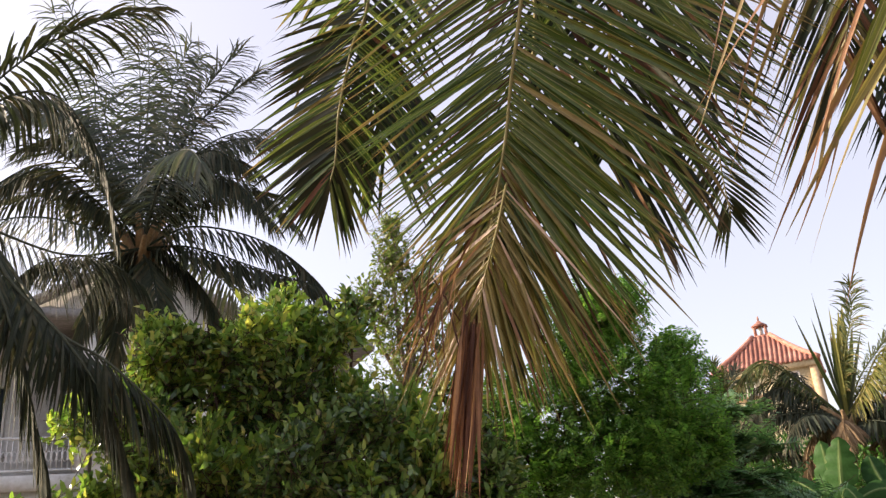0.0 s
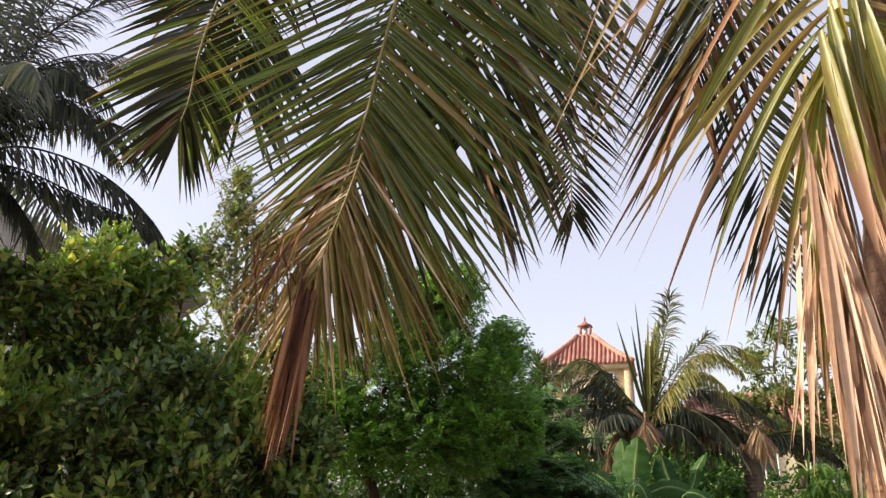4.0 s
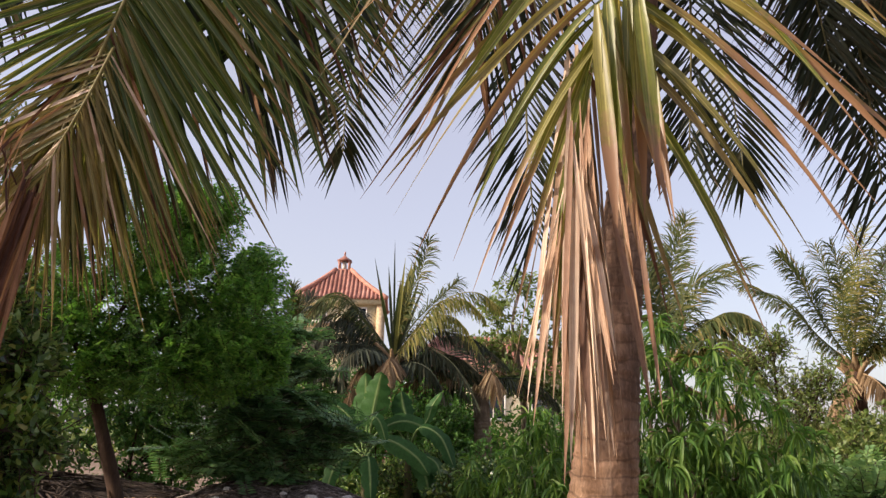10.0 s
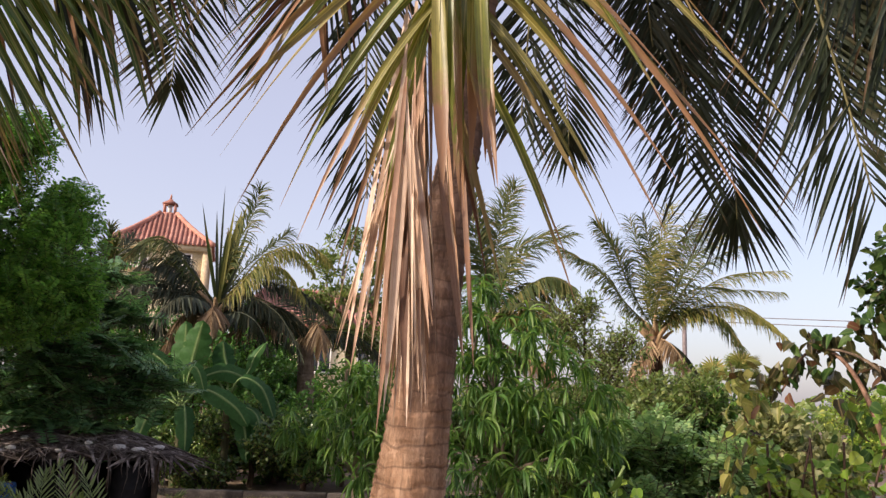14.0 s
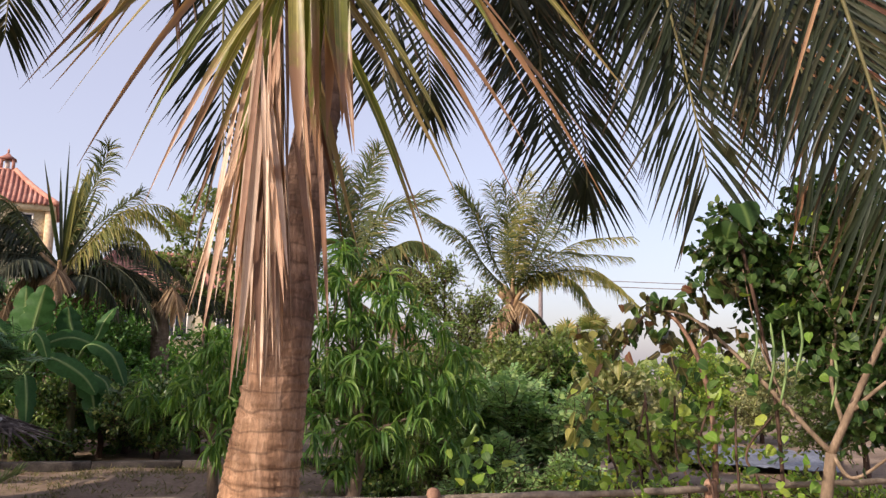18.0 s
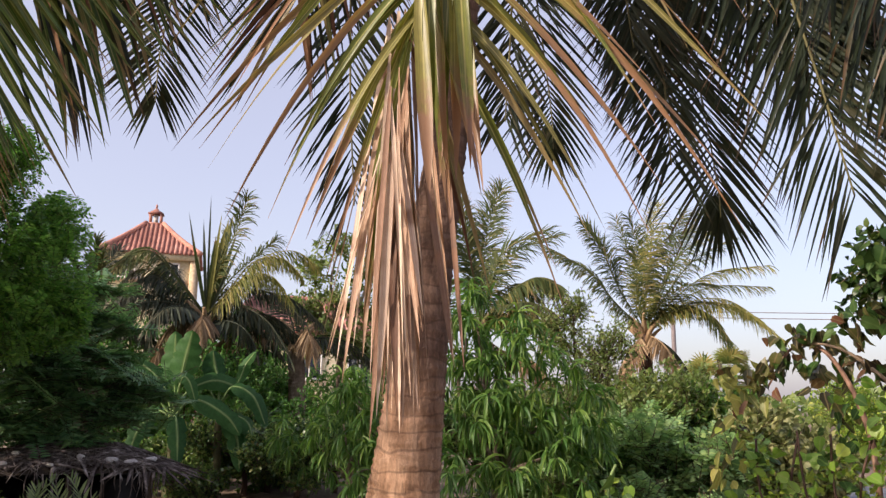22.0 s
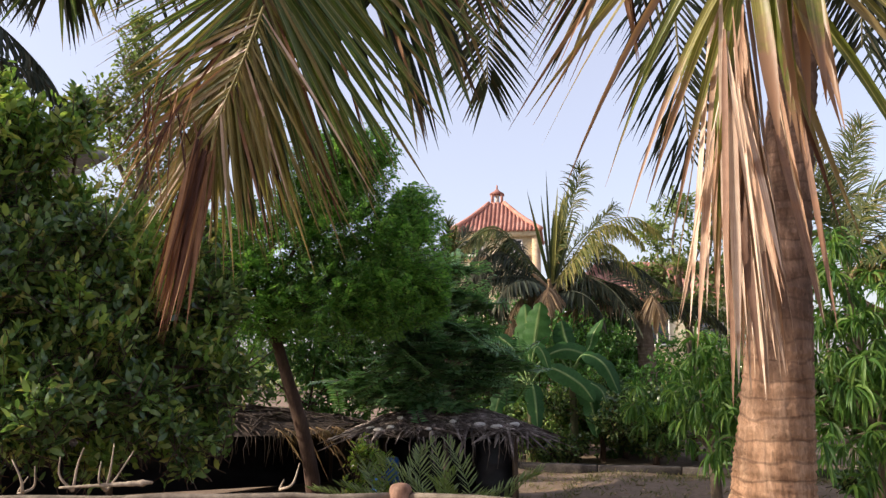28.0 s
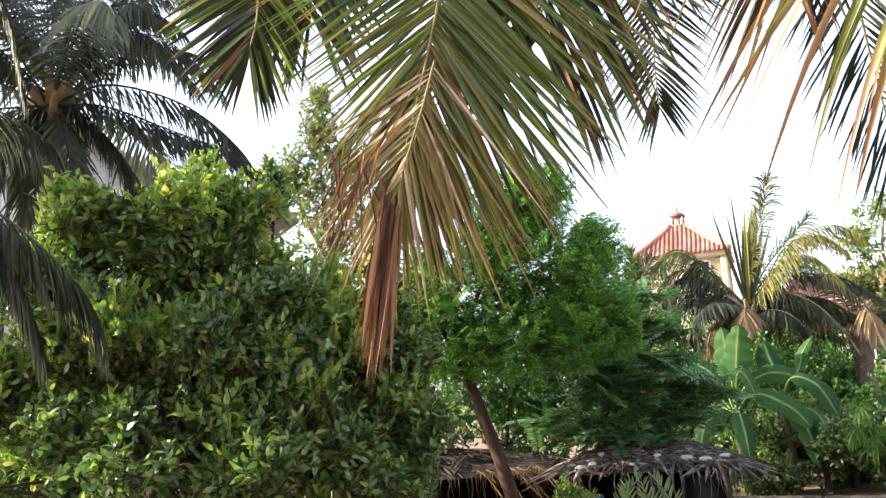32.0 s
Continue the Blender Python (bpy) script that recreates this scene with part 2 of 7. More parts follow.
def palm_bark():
    """Tan fibrous foot; the ringed stem above is darker, crown shade put into its colour."""
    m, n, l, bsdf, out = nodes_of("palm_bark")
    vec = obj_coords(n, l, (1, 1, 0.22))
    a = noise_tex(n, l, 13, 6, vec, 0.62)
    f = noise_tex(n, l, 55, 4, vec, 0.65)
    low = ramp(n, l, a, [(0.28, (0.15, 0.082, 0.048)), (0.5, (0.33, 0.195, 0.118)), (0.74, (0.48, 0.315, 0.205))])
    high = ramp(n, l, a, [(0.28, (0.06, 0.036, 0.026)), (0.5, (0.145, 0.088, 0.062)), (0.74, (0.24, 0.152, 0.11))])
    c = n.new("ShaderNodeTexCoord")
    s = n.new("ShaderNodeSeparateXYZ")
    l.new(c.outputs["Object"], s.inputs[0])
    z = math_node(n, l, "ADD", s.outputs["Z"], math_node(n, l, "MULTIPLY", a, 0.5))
    # height blend from tan foot to darkened stem paints in the crown's shade
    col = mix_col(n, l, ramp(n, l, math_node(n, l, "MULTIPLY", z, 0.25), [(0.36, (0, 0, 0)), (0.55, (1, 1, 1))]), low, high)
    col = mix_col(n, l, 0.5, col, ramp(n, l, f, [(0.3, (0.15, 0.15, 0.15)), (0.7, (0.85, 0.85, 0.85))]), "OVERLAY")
    ring = n.new("ShaderNodeTexWave")
    ring.bands_direction = "Z"
    ring.inputs["Scale"].default_value, ring.inputs["Distortion"].default_value, ring.inputs["Detail"].default_value = 3.0, 5.0, 3
    l.new(c.outputs["Object"], ring.inputs["Vector"])
    col = mix_col(n, l, ramp(n, l, ring.outputs["Fac"], [(0.0, (0.5, 0.5, 0.5)), (0.07, (0, 0, 0))]), col, (0.07, 0.04, 0.028))
    l.new(col, bsdf.inputs["Base Color"])
    bsdf.inputs["Roughness"].default_value = 0.9
    bsdf.inputs["Specular IOR Level"].default_value = 0.2
    h = math_node(n, l, "ADD", math_node(n, l, "MULTIPLY", a, 0.6), math_node(n, l, "ADD", math_node(n, l, "MULTIPLY", f, 0.5), math_node(n, l, "MULTIPLY", ring.outputs["Fac"], 0.4)))
    b = n.new("ShaderNodeBump")
    b.inputs["Strength"].default_value, b.inputs["Distance"].default_value = 1.0, 0.02
    l.new(h, b.inputs["Height"])
    l.new(b.outputs["Normal"], bsdf.inputs["Normal"])
    return m


def leaf_mat(name, stops, tip=None, tip_from=0.75, spots=None, trans=0.35, rough=0.42, per_object=False, rib=None, spec=0.5, streak=0.0):
    """Living or dried leaf: colour varies from leaf to leaf, tips may be dried, blades let light through."""
    m, n, l, bsdf, out = nodes_of(name)
    if per_object:
        rnd = n.new("ShaderNodeObjectInfo").outputs["Random"]
    else:
        rnd = n.new("ShaderNodeNewGeometry").outputs["Random Per Island"]
    col = ramp(n, l, rnd, stops)
    vec = obj_coords(n, l)
    fine = noise_tex(n, l, 22, 3, vec)
    col = mix_col(n, l, 0.28, col, ramp(n, l, fine, [(0.3, (0.25, 0.25, 0.25)), (0.7, (0.9, 0.9, 0.9))]), "SOFT_LIGHT")
    uv = n.new("ShaderNodeUVMap")
    sep = n.new("ShaderNodeSeparateXYZ")
    l.new(uv.outputs["UV"], sep.inputs[0])
    if streak:
        cmb = n.new("ShaderNodeCombineXYZ")
        l.new(math_node(n, l, "MULTIPLY", sep.outputs["X"], 9.0), cmb.inputs[0])
        l.new(math_node(n, l, "MULTIPLY", sep.outputs["Y"], 1.6), cmb.inputs[1])
        l.new(math_node(n, l, "MULTIPLY", rnd, 60.0), cmb.inputs[2])
        sf = noise_tex(n, l, 1.6, 4, cmb.outputs[0], 0.65)
        col = mix_col(n, l, streak, col, ramp(n, l, sf, [(0.3, (0.06, 0.06, 0.06)), (0.5, (0.5, 0.5, 0.5)), (0.72, (0.95, 0.95, 0.95))]), "OVERLAY")
    if rib:
        dx = math_node(n, l, "ABSOLUTE", math_node(n, l, "SUBTRACT", sep.outputs["X"], 0.5), 0.0)
        rf = ramp(n, l, dx, [(0.0, (1, 1, 1)), (0.09, (0, 0, 0))])
        col = mix_col(n, l, rf, col, rib)
    if spots:
        big = noise_tex(n, l, 7, 2, vec)
        col = mix_col(n, l, ramp(n, l, big, [(0.56, (0, 0, 0)), (0.68, (0.8, 0.8, 0.8))]), col, spots)
    if tip:
        wob = math_node(n, l, "MULTIPLY", math_node(n, l, "SUBTRACT", rnd, 0.5), 0.55)
        wob = math_node(n, l, "ADD", wob, math_node(n, l, "MULTIPLY", math_node(n, l, "SUBTRACT", fine, 0.5), 0.35))
        v = math_node(n, l, "ADD", sep.outputs["Y"], wob)
        col = mix_col(n, l, ramp(n, l, v, [(tip_from - 0.05, (0, 0, 0)), (tip_from + 0.12, (1, 1, 1))]), col, tip)
    l.new(col, bsdf.inputs["Base Color"])
    bsdf.inputs["Roughness"].default_value = rough
    bsdf.inputs["Specular IOR Level"].default_value = spec
    b = n.new("ShaderNodeBump")
    b.inputs["Strength"].default_value, b.inputs["Distance"].default_value = 0.25, 0.004
    l.new(fine, b.inputs["Height"])
    l.new(b.outputs["Normal"], bsdf.inputs["Normal"])
    tr = n.new("ShaderNodeBsdfTranslucent")
    l.new(mix_col(n, l, 0.5, col, mix_col(n, l, 1.0, col, (1.5, 1.7, 0.6), "MULTIPLY")), tr.inputs["Color"])
    mx = n.new("ShaderNodeMixShader")
    mx.inputs[0].default_value = trans
    l.new(bsdf.outputs[0], mx.inputs[1])
    l.new(tr.outputs[0], mx.inputs[2])
    l.new(mx.outputs[0], out.inputs["Surface"])
    return m


def rough_mat(name, dark, mid, light, scale=6.0, stretch=(1, 1, 1), rough=0.85, bump=0.6, dist=0.01, fine=40.0, metal=0.0, spec=0.3, rand=0.0):
    """Bark, earth, plaster, wood: two scales of colour and relief."""
    m, n, l, bsdf, out = nodes_of(name)
    vec = obj_coords(n, l, stretch)
    a = noise_tex(n, l, scale, 6, vec, 0.6)
    f = noise_tex(n, l, fine, 4, vec, 0.6)
    col = ramp(n, l, a, [(0.28, dark), (0.5, mid), (0.74, light)])
    col = mix_col(n, l, 0.4, col, ramp(n, l, f, [(0.3, (0.2, 0.2, 0.2)), (0.7, (0.8, 0.8, 0.8))]), "OVERLAY")
    if rand:
        oi = n.new("ShaderNodeObjectInfo").outputs["Random"]
        col = mix_col(n, l, rand, col, ramp(n, l, oi, [(0.0, (0.15, 0.15, 0.15)), (1.0, (0.85, 0.85, 0.85))]), "SOFT_LIGHT")
    l.new(col, bsdf.inputs["Base Color"])
    bsdf.inputs["Roughness"].default_value, bsdf.inputs["Metallic"].default_value = rough, metal
    bsdf.inputs["Specular IOR Level"].default_value = spec
    h = math_node(n, l, "ADD", math_node(n, l, "MULTIPLY", a, 0.7), math_node(n, l, "MULTIPLY", f, 0.4))
    b = n.new("ShaderNodeBump")
    b.inputs["Strength"].default_value, b.inputs["Distance"].default_value = bump, dist
    l.new(h, b.inputs["Height"])
    l.new(b.outputs["Normal"], bsdf.inputs["Normal"])
    return m


DRY = (0.25, 0.175, 0.08)
M_frond = leaf_mat("frond_green", [(0, (0.04, 0.08, 0.02)), (0.5, (0.08, 0.125, 0.03)), (1, (0.145, 0.17, 0.042))], tip=DRY, tip_from=0.93, per_object=True, rib=(0.36, 0.34, 0.14), trans=0.38, rough=0.32, streak=0.45)
M_frond_old = leaf_mat("frond_yellowing", [(0, (0.085, 0.095, 0.025)), (0.35, (0.17, 0.155, 0.042)), (0.7, (0.27, 0.22, 0.085)), (1, (0.20, 0.135, 0.062))], tip=(0.24, 0.175, 0.075), tip_from=0.7, per_object=True, rib=(0.42, 0.34, 0.13), trans=0.32, rough=0.45, streak=0.45)
M_frond_lime = leaf_mat("frond_lime", [(0, (0.0984, 0.131, 0.0205)), (0.5, (0.164, 0.172, 0.0287)), (0.8, (0.23, 0.18, 0.041)), (1, (0.271, 0.156, 0.0697))], tip=(0.27, 0.15, 0.085), tip_from=0.62, per_object=True, rib=(0.45, 0.40, 0.14), trans=0.3, rough=0.4, streak=0.45)
# near-black frond leaflet: the crown's shade is put into the colour
M_frond_shade = leaf_mat("frond_shade_dark", [(0, (0.014, 0.022, 0.012)), (0.6, (0.022, 0.031, 0.014)), (1, (0.045, 0.04, 0.018))], tip=(0.08, 0.05, 0.025), tip_from=0.95, per_object=True, trans=0.1, rough=0.45, spec=0.3)
M_dry_leaf = leaf_mat("dried_leaflet", [(0, (0.135, 0.075, 0.052)), (0.22, (0.37, 0.225, 0.15)), (0.55, (0.50, 0.35, 0.25)), (0.8, (0.63, 0.49, 0.385)), (1, (0.25, 0.165, 0.12))], per_object=True, spots=(0.25, 0.13, 0.075), trans=0.12, rough=0.65, spec=0.25, streak=0.45)
M_red_dry = leaf_mat("red_brown_leaflet", [(0, (0.05, 0.02, 0.014)), (0.5, (0.15, 0.066, 0.036)), (0.85, (0.3, 0.16, 0.085)), (1, (0.45, 0.27, 0.15))], per_object=True, trans=0.15, rough=0.6, spec=0.3, streak=0.6)
M_rachis = rough_mat("frond_stalk", (0.25, 0.2, 0.06), (0.42, 0.36, 0.13), (0.55, 0.45, 0.2), 4, (1, 1, 0.3), 0.5, 0.2)
# paler and bluer than palm_leaf_greyed: haze and glare put into the colour
M_west_palm = leaf_mat("palm_leaf_hazed", [(0, (0.055, 0.072, 0.062)), (0.6, (0.085, 0.105, 0.08)), (1, (0.15, 0.14, 0.095))], trans=0.3, rough=0.5, spec=0.4)
M_rachis_olive = rough_mat("olive_stalk", (0.1, 0.09, 0.03), (0.18, 0.15, 0.05), (0.27, 0.22, 0.09), 4, (1, 1, 0.3), 0.55, 0.2)
# darkened stalk for the same fronds, shade in its colour too
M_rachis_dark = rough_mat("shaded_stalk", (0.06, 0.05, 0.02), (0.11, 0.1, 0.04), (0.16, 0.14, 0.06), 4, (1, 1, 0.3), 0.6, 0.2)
M_far_palm = leaf_mat("palm_leaf_far", [(0, (0.04, 0.06, 0.02)), (0.6, (0.075, 0.095, 0.03)), (1, (0.17, 0.15, 0.05))], tip=(0.22, 0.15, 0.07), tip_from=0.93, trans=0.25, rough=0.55, spec=0.2)
M_far_palm_y = leaf_mat("palm_leaf_yellowed", [(0, (0.10, 0.12, 0.03)), (0.5, (0.19, 0.19, 0.05)), (1, (0.33, 0.27, 0.1))], trans=0.3, rough=0.55, spec=0.2)
M_grey_palm = leaf_mat("palm_leaf_greyed", [(0, (0.032, 0.042, 0.03)), (0.6, (0.055, 0.066, 0.042)), (1, (0.11, 0.095, 0.055))], trans=0.15, rough=0.55, spec=0.2)
M_dead_palm = leaf_mat("palm_leaf_dead", [(0, (0.15, 0.09, 0.05)), (0.5, (0.27, 0.18, 0.10)), (1, (0.42, 0.31, 0.19))], trans=0.15, rough=0.7, spec=0.2)
M_shrub = leaf_mat("shrub_leaf", [(0, (0.042, 0.085, 0.032)), (0.4, (0.092, 0.16, 0.05)), (0.8, (0.17, 0.25, 0.072)), (0.95, (0.26, 0.33, 0.092)), (1, (0.36, 0.32, 0.11))], trans=0.38, rough=0.27, spec=0.65)
# yellow-green young leaf, also brightened to paint the sunlit top of the shrub
M_shoot_lit = leaf_mat("young_sunlit_leaf", [(0, (0.11, 0.21, 0.05)), (0.5, (0.19, 0.30, 0.065)), (0.85, (0.34, 0.39, 0.09)), (1, (0.45, 0.40, 0.13))], trans=0.5, rough=0.3, spec=0.6)
M_fine = leaf_mat("fine_leaf", [(0, (0.0455, 0.127, 0.0278)), (0.6, (0.0784, 0.19, 0.0379)), (1, (0.139, 0.26, 0.0531))], trans=0.45, rough=0.5)
# brighter copy of fine_leaf for the feathery tree, sunlight put into its colour
M_fine_lit = leaf_mat("sunlit_fine_leaf", [(0, (0.08, 0.195, 0.045)), (0.6, (0.14, 0.29, 0.06)), (1, (0.23, 0.39, 0.085))], trans=0.6, rough=0.5)
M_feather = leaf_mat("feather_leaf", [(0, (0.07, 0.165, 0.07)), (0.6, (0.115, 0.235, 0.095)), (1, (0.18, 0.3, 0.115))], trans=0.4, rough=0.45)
# lighter copy of feather_leaf for the plot's bushes, sunlight put into the colour
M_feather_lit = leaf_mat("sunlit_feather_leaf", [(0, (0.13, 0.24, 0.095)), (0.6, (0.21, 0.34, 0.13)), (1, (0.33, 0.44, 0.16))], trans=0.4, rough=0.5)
M_light_tree = leaf_mat("pale_leaf", [(0, (0.096, 0.144, 0.036)), (0.6, (0.144, 0.204, 0.054)), (1, (0.24, 0.264, 0.084))], trans=0.4, rough=0.45)
M_mango = leaf_mat("mango_leaf", [(0, (0.045, 0.115, 0.026)), (0.5, (0.085, 0.18, 0.036)), (1, (0.17, 0.27, 0.05))], trans=0.4, rough=0.45, spec=0.35)
M_banana = leaf_mat("banana_leaf", [(0, (0.025, 0.075, 0.02)), (1, (0.045, 0.118, 0.03))], rib=(0.2, 0.27, 0.1), tip=(0.25, 0.20, 0.07), tip_from=1.12, trans=0.28, rough=0.55, per_object=True, spec=0.15)
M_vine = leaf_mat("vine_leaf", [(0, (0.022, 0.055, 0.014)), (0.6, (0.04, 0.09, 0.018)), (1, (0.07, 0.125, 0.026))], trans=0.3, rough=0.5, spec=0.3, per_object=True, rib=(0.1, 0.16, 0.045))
# light green vine leaf, brightened further with sunlight put into the colour
M_vine_lit = leaf_mat("sunlit_vine_leaf", [(0, (0.11, 0.23, 0.03)), (0.6, (0.2, 0.32, 0.04)), (1, (0.31, 0.37, 0.06))], trans=0.4, rough=0.4, per_object=True, rib=(0.22, 0.3, 0.08))
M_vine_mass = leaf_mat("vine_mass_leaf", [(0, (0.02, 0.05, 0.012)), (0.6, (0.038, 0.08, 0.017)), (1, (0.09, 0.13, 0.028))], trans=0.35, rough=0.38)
# brighter copy of vine_mass_leaf, sunlight in the colour likewise
M_vine_mass_lit = leaf_mat("sunlit_vine_mass", [(0, (0.108, 0.204, 0.03)), (0.6, (0.192, 0.3, 0.036)), (1, (0.372, 0.384, 0.072))], trans=0.4, rough=0.4)
M_maroon = leaf_mat("maroon_leaf", [(0, (0.03, 0.02, 0.014)), (0.35, (0.05, 0.055, 0.02)), (0.8, (0.11, 0.11, 0.03)), (1, (0.14, 0.055, 0.035))], trans=0.25, rough=0.4, per_object=True, rib=(0.2, 0.15, 0.07))
M_olive_leaf = leaf_mat("olive_broad_leaf", [(0, (0.12, 0.15, 0.035)), (0.5, (0.24, 0.25, 0.06)), (1, (0.42, 0.38, 0.11))], trans=0.35, rough=0.45, per_object=True, rib=(0.4, 0.36, 0.14))
M_croton = leaf_mat("hedge_leaf", [(0, (0.126, 0.154, 0.056)), (0.6, (0.238, 0.252, 0.098)), (1, (0.378, 0.35, 0.154))], trans=0.3, rough=0.5)
M_grass = leaf_mat("grass_blade", [(0, (0.08, 0.10, 0.03)), (0.6, (0.15, 0.15, 0.05)), (1, (0.28, 0.22, 0.10))], trans=0.3, rough=0.6)
M_seedling = leaf_mat("seedling_leaf", [(0, (0.11, 0.16, 0.05)), (1, (0.20, 0.25, 0.08))], trans=0.35, rough=0.4)

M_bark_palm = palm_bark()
M_bark_far = rough_mat("grey_bark", (0.10, 0.075, 0.055), (0.2, 0.15, 0.11), (0.32, 0.25, 0.19), 8, (1, 1, 0.4), 0.9, 0.7, 0.02, 40)
M_bark_brown = rough_mat("brown_bark", (0.03, 0.017, 0.012), (0.065, 0.038, 0.027), (0.12, 0.075, 0.05), 8, (1, 1, 0.3), 0.9, 0.7, 0.01, 50)
M_bark_pale = rough_mat("pale_bark", (0.085, 0.06, 0.04), (0.16, 0.115, 0.077), (0.27, 0.2, 0.14), 14, (1, 1, 0.4), 0.8, 0.5, 0.006, 70)
M_twig_dry = rough_mat("dry_twig", (0.16, 0.12, 0.085), (0.29, 0.23, 0.17), (0.42, 0.345, 0.265), 20, (1, 1, 0.3), 0.85, 0.4, 0.004, 90)
M_soil = rough_mat("dry_soil", (0.13, 0.088, 0.058), (0.19, 0.137, 0.095), (0.29, 0.22, 0.16), 0.9, (1, 1, 1), 0.95, 0.9, 0.03, 14)
M_kerb = rough_mat("mossy_concrete", (0.035, 0.03, 0.026), (0.07, 0.06, 0.052), (0.12, 0.103, 0.09), 5, (1, 1, 1), 0.9, 0.6, 0.01, 40)
M_rail = rough_mat("weathered_rail", (0.095, 0.075, 0.057), (0.175, 0.142, 0.11), (0.26, 0.215, 0.168), 11, (1, 1, 1), 0.75, 0.4, 0.004, 60)
M_post = rough_mat("terracotta_post", (0.13, 0.07, 0.048), (0.23, 0.13, 0.088), (0.34, 0.22, 0.155), 22, (1, 1, 0.6), 0.7, 0.4, 0.004, 60)
M_wire = rough_mat("rusty_wire", (0.08, 0.06, 0.05), (0.16, 0.13, 0.11), (0.26, 0.22, 0.19), 30, (1, 1, 1), 0.6, 0.2, 0.001, 80, metal=0.5)
M_thatch_dark = rough_mat("dark_thatch", (0.025, 0.018, 0.014), (0.06, 0.044, 0.034), (0.11, 0.085, 0.07), 8, (1, 1, 1), 0.95, 0.9, 0.02, 60, rand=0.8)
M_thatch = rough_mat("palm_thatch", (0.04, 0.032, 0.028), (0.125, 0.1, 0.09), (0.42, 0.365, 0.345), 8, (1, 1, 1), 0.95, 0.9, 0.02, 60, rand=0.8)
M_stone = rough_mat("pale_stone", (0.32, 0.29, 0.27), (0.48, 0.45, 0.43), (0.62, 0.6, 0.57), 9, (1, 1, 1), 0.85, 0.6, 0.01, 40)
M_tarp = rough_mat("black_sheet", (0.008, 0.008, 0.01), (0.015, 0.015, 0.018), (0.03, 0.03, 0.035), 4, (1, 1, 1), 0.6, 0.5, 0.02, 12)
M_blue = rough_mat("blue_plastic", (0.012, 0.05, 0.16), (0.02, 0.08, 0.25), (0.04, 0.12, 0.32), 5, (1, 1, 1), 0.4, 0.15, 0.002, 30)
M_wood_dark = rough_mat("dark_pole", (0.05, 0.035, 0.025), (0.10, 0.07, 0.05), (0.18, 0.13, 0.09), 9, (1, 1, 0.3), 0.9, 0.5, 0.006, 50)
M_tile = rough_mat("clay_tile", (0.20, 0.085, 0.065), (0.30, 0.135, 0.105), (0.42, 0.23, 0.18), 1.5, (1, 1, 1), 0.75, 0.4, 0.02, 9, rand=0.5)
M_ridge = rough_mat("ridge_tile", (0.34, 0.15, 0.11), (0.45, 0.21, 0.155), (0.56, 0.3, 0.23), 2, (1, 1, 1), 0.7, 0.3, 0.01, 12)
M_cream = rough_mat("cream_plaster", (0.52, 0.44, 0.27), (0.66, 0.57, 0.37), (0.76, 0.68, 0.47), 0.7, (1, 1, 1), 0.85, 0.2, 0.01, 8)
M_orange = rough_mat("orange_plaster", (0.42, 0.3, 0.17), (0.54, 0.4, 0.25), (0.63, 0.5, 0.34), 0.8, (1, 1, 1), 0.85, 0.2, 0.01, 8)
M_white = rough_mat("white_plaster", (0.5, 0.48, 0.45), (0.64, 0.62, 0.58), (0.74, 0.72, 0.68), 0.8, (1, 1, 1), 0.85, 0.2, 0.01, 9)
M_greyroof = rough_mat("grey_roof", (0.17, 0.16, 0.155), (0.26, 0.25, 0.24), (0.36, 0.34, 0.33), 1.2, (1, 1, 1), 0.85, 0.3, 0.01, 10)
M_metalpaint = rough_mat("white_railing", (0.5, 0.5, 0.5), (0.68, 0.68, 0.67), (0.78, 0.78, 0.77), 6, (1, 1, 1), 0.5, 0.1, 0.002, 40)
M_silver = rough_mat("plastic_sheeting", (0.07, 0.085, 0.115), (0.13, 0.145, 0.18), (0.22, 0.24, 0.29), 2.5, (1, 1, 1), 0.65, 0.8, 0.05, 10)
M_pole = rough_mat("steel_pole", (0.1, 0.08, 0.08), (0.16, 0.13, 0.13), (0.22, 0.19, 0.18), 5, (1, 1, 1), 0.6, 0.1, 0.002, 30)
M_pod = rough_mat("green_pod", (0.07, 0.13, 0.04), (0.12, 0.19, 0.06), (0.2, 0.26, 0.1), 9, (1, 1, 0.3), 0.5, 0.3, 0.003, 40)
M_sheath = rough_mat("leaf_sheath", (0.17, 0.10, 0.05), (0.3, 0.2, 0.11), (0.42, 0.32, 0.19), 9, (1, 1, 0.4), 0.85, 0.6, 0.01, 60)


def glass_mat():
    m, n, l, bsdf, out = nodes_of("window_glass")
    bsdf.inputs["Base Color"].default_value = (0.03, 0.04, 0.05, 1)
    bsdf.inputs["Roughness"].default_value = 0.06
    return m


M_glass = glass_mat()


# ---------- ground and edges ----------
def ground_height(x, y):
    r = np.hypot(x, y)
    h = 0.05 * np.sin(x * 0.9 + 1.3) * np.cos(y * 0.7) + 0.03 * np.sin(x * 2.3 - y * 1.7)
    mound = 0.16 * np.exp(-(((x - 6.9) / 1.6) ** 2 + ((y - 9.2) / 1.3) ** 2))
    return np.where(r < 60, h * np.clip((r - 2) / 4, 0, 1) * np.clip((60 - r) / 30, 0, 1), 0) + mound


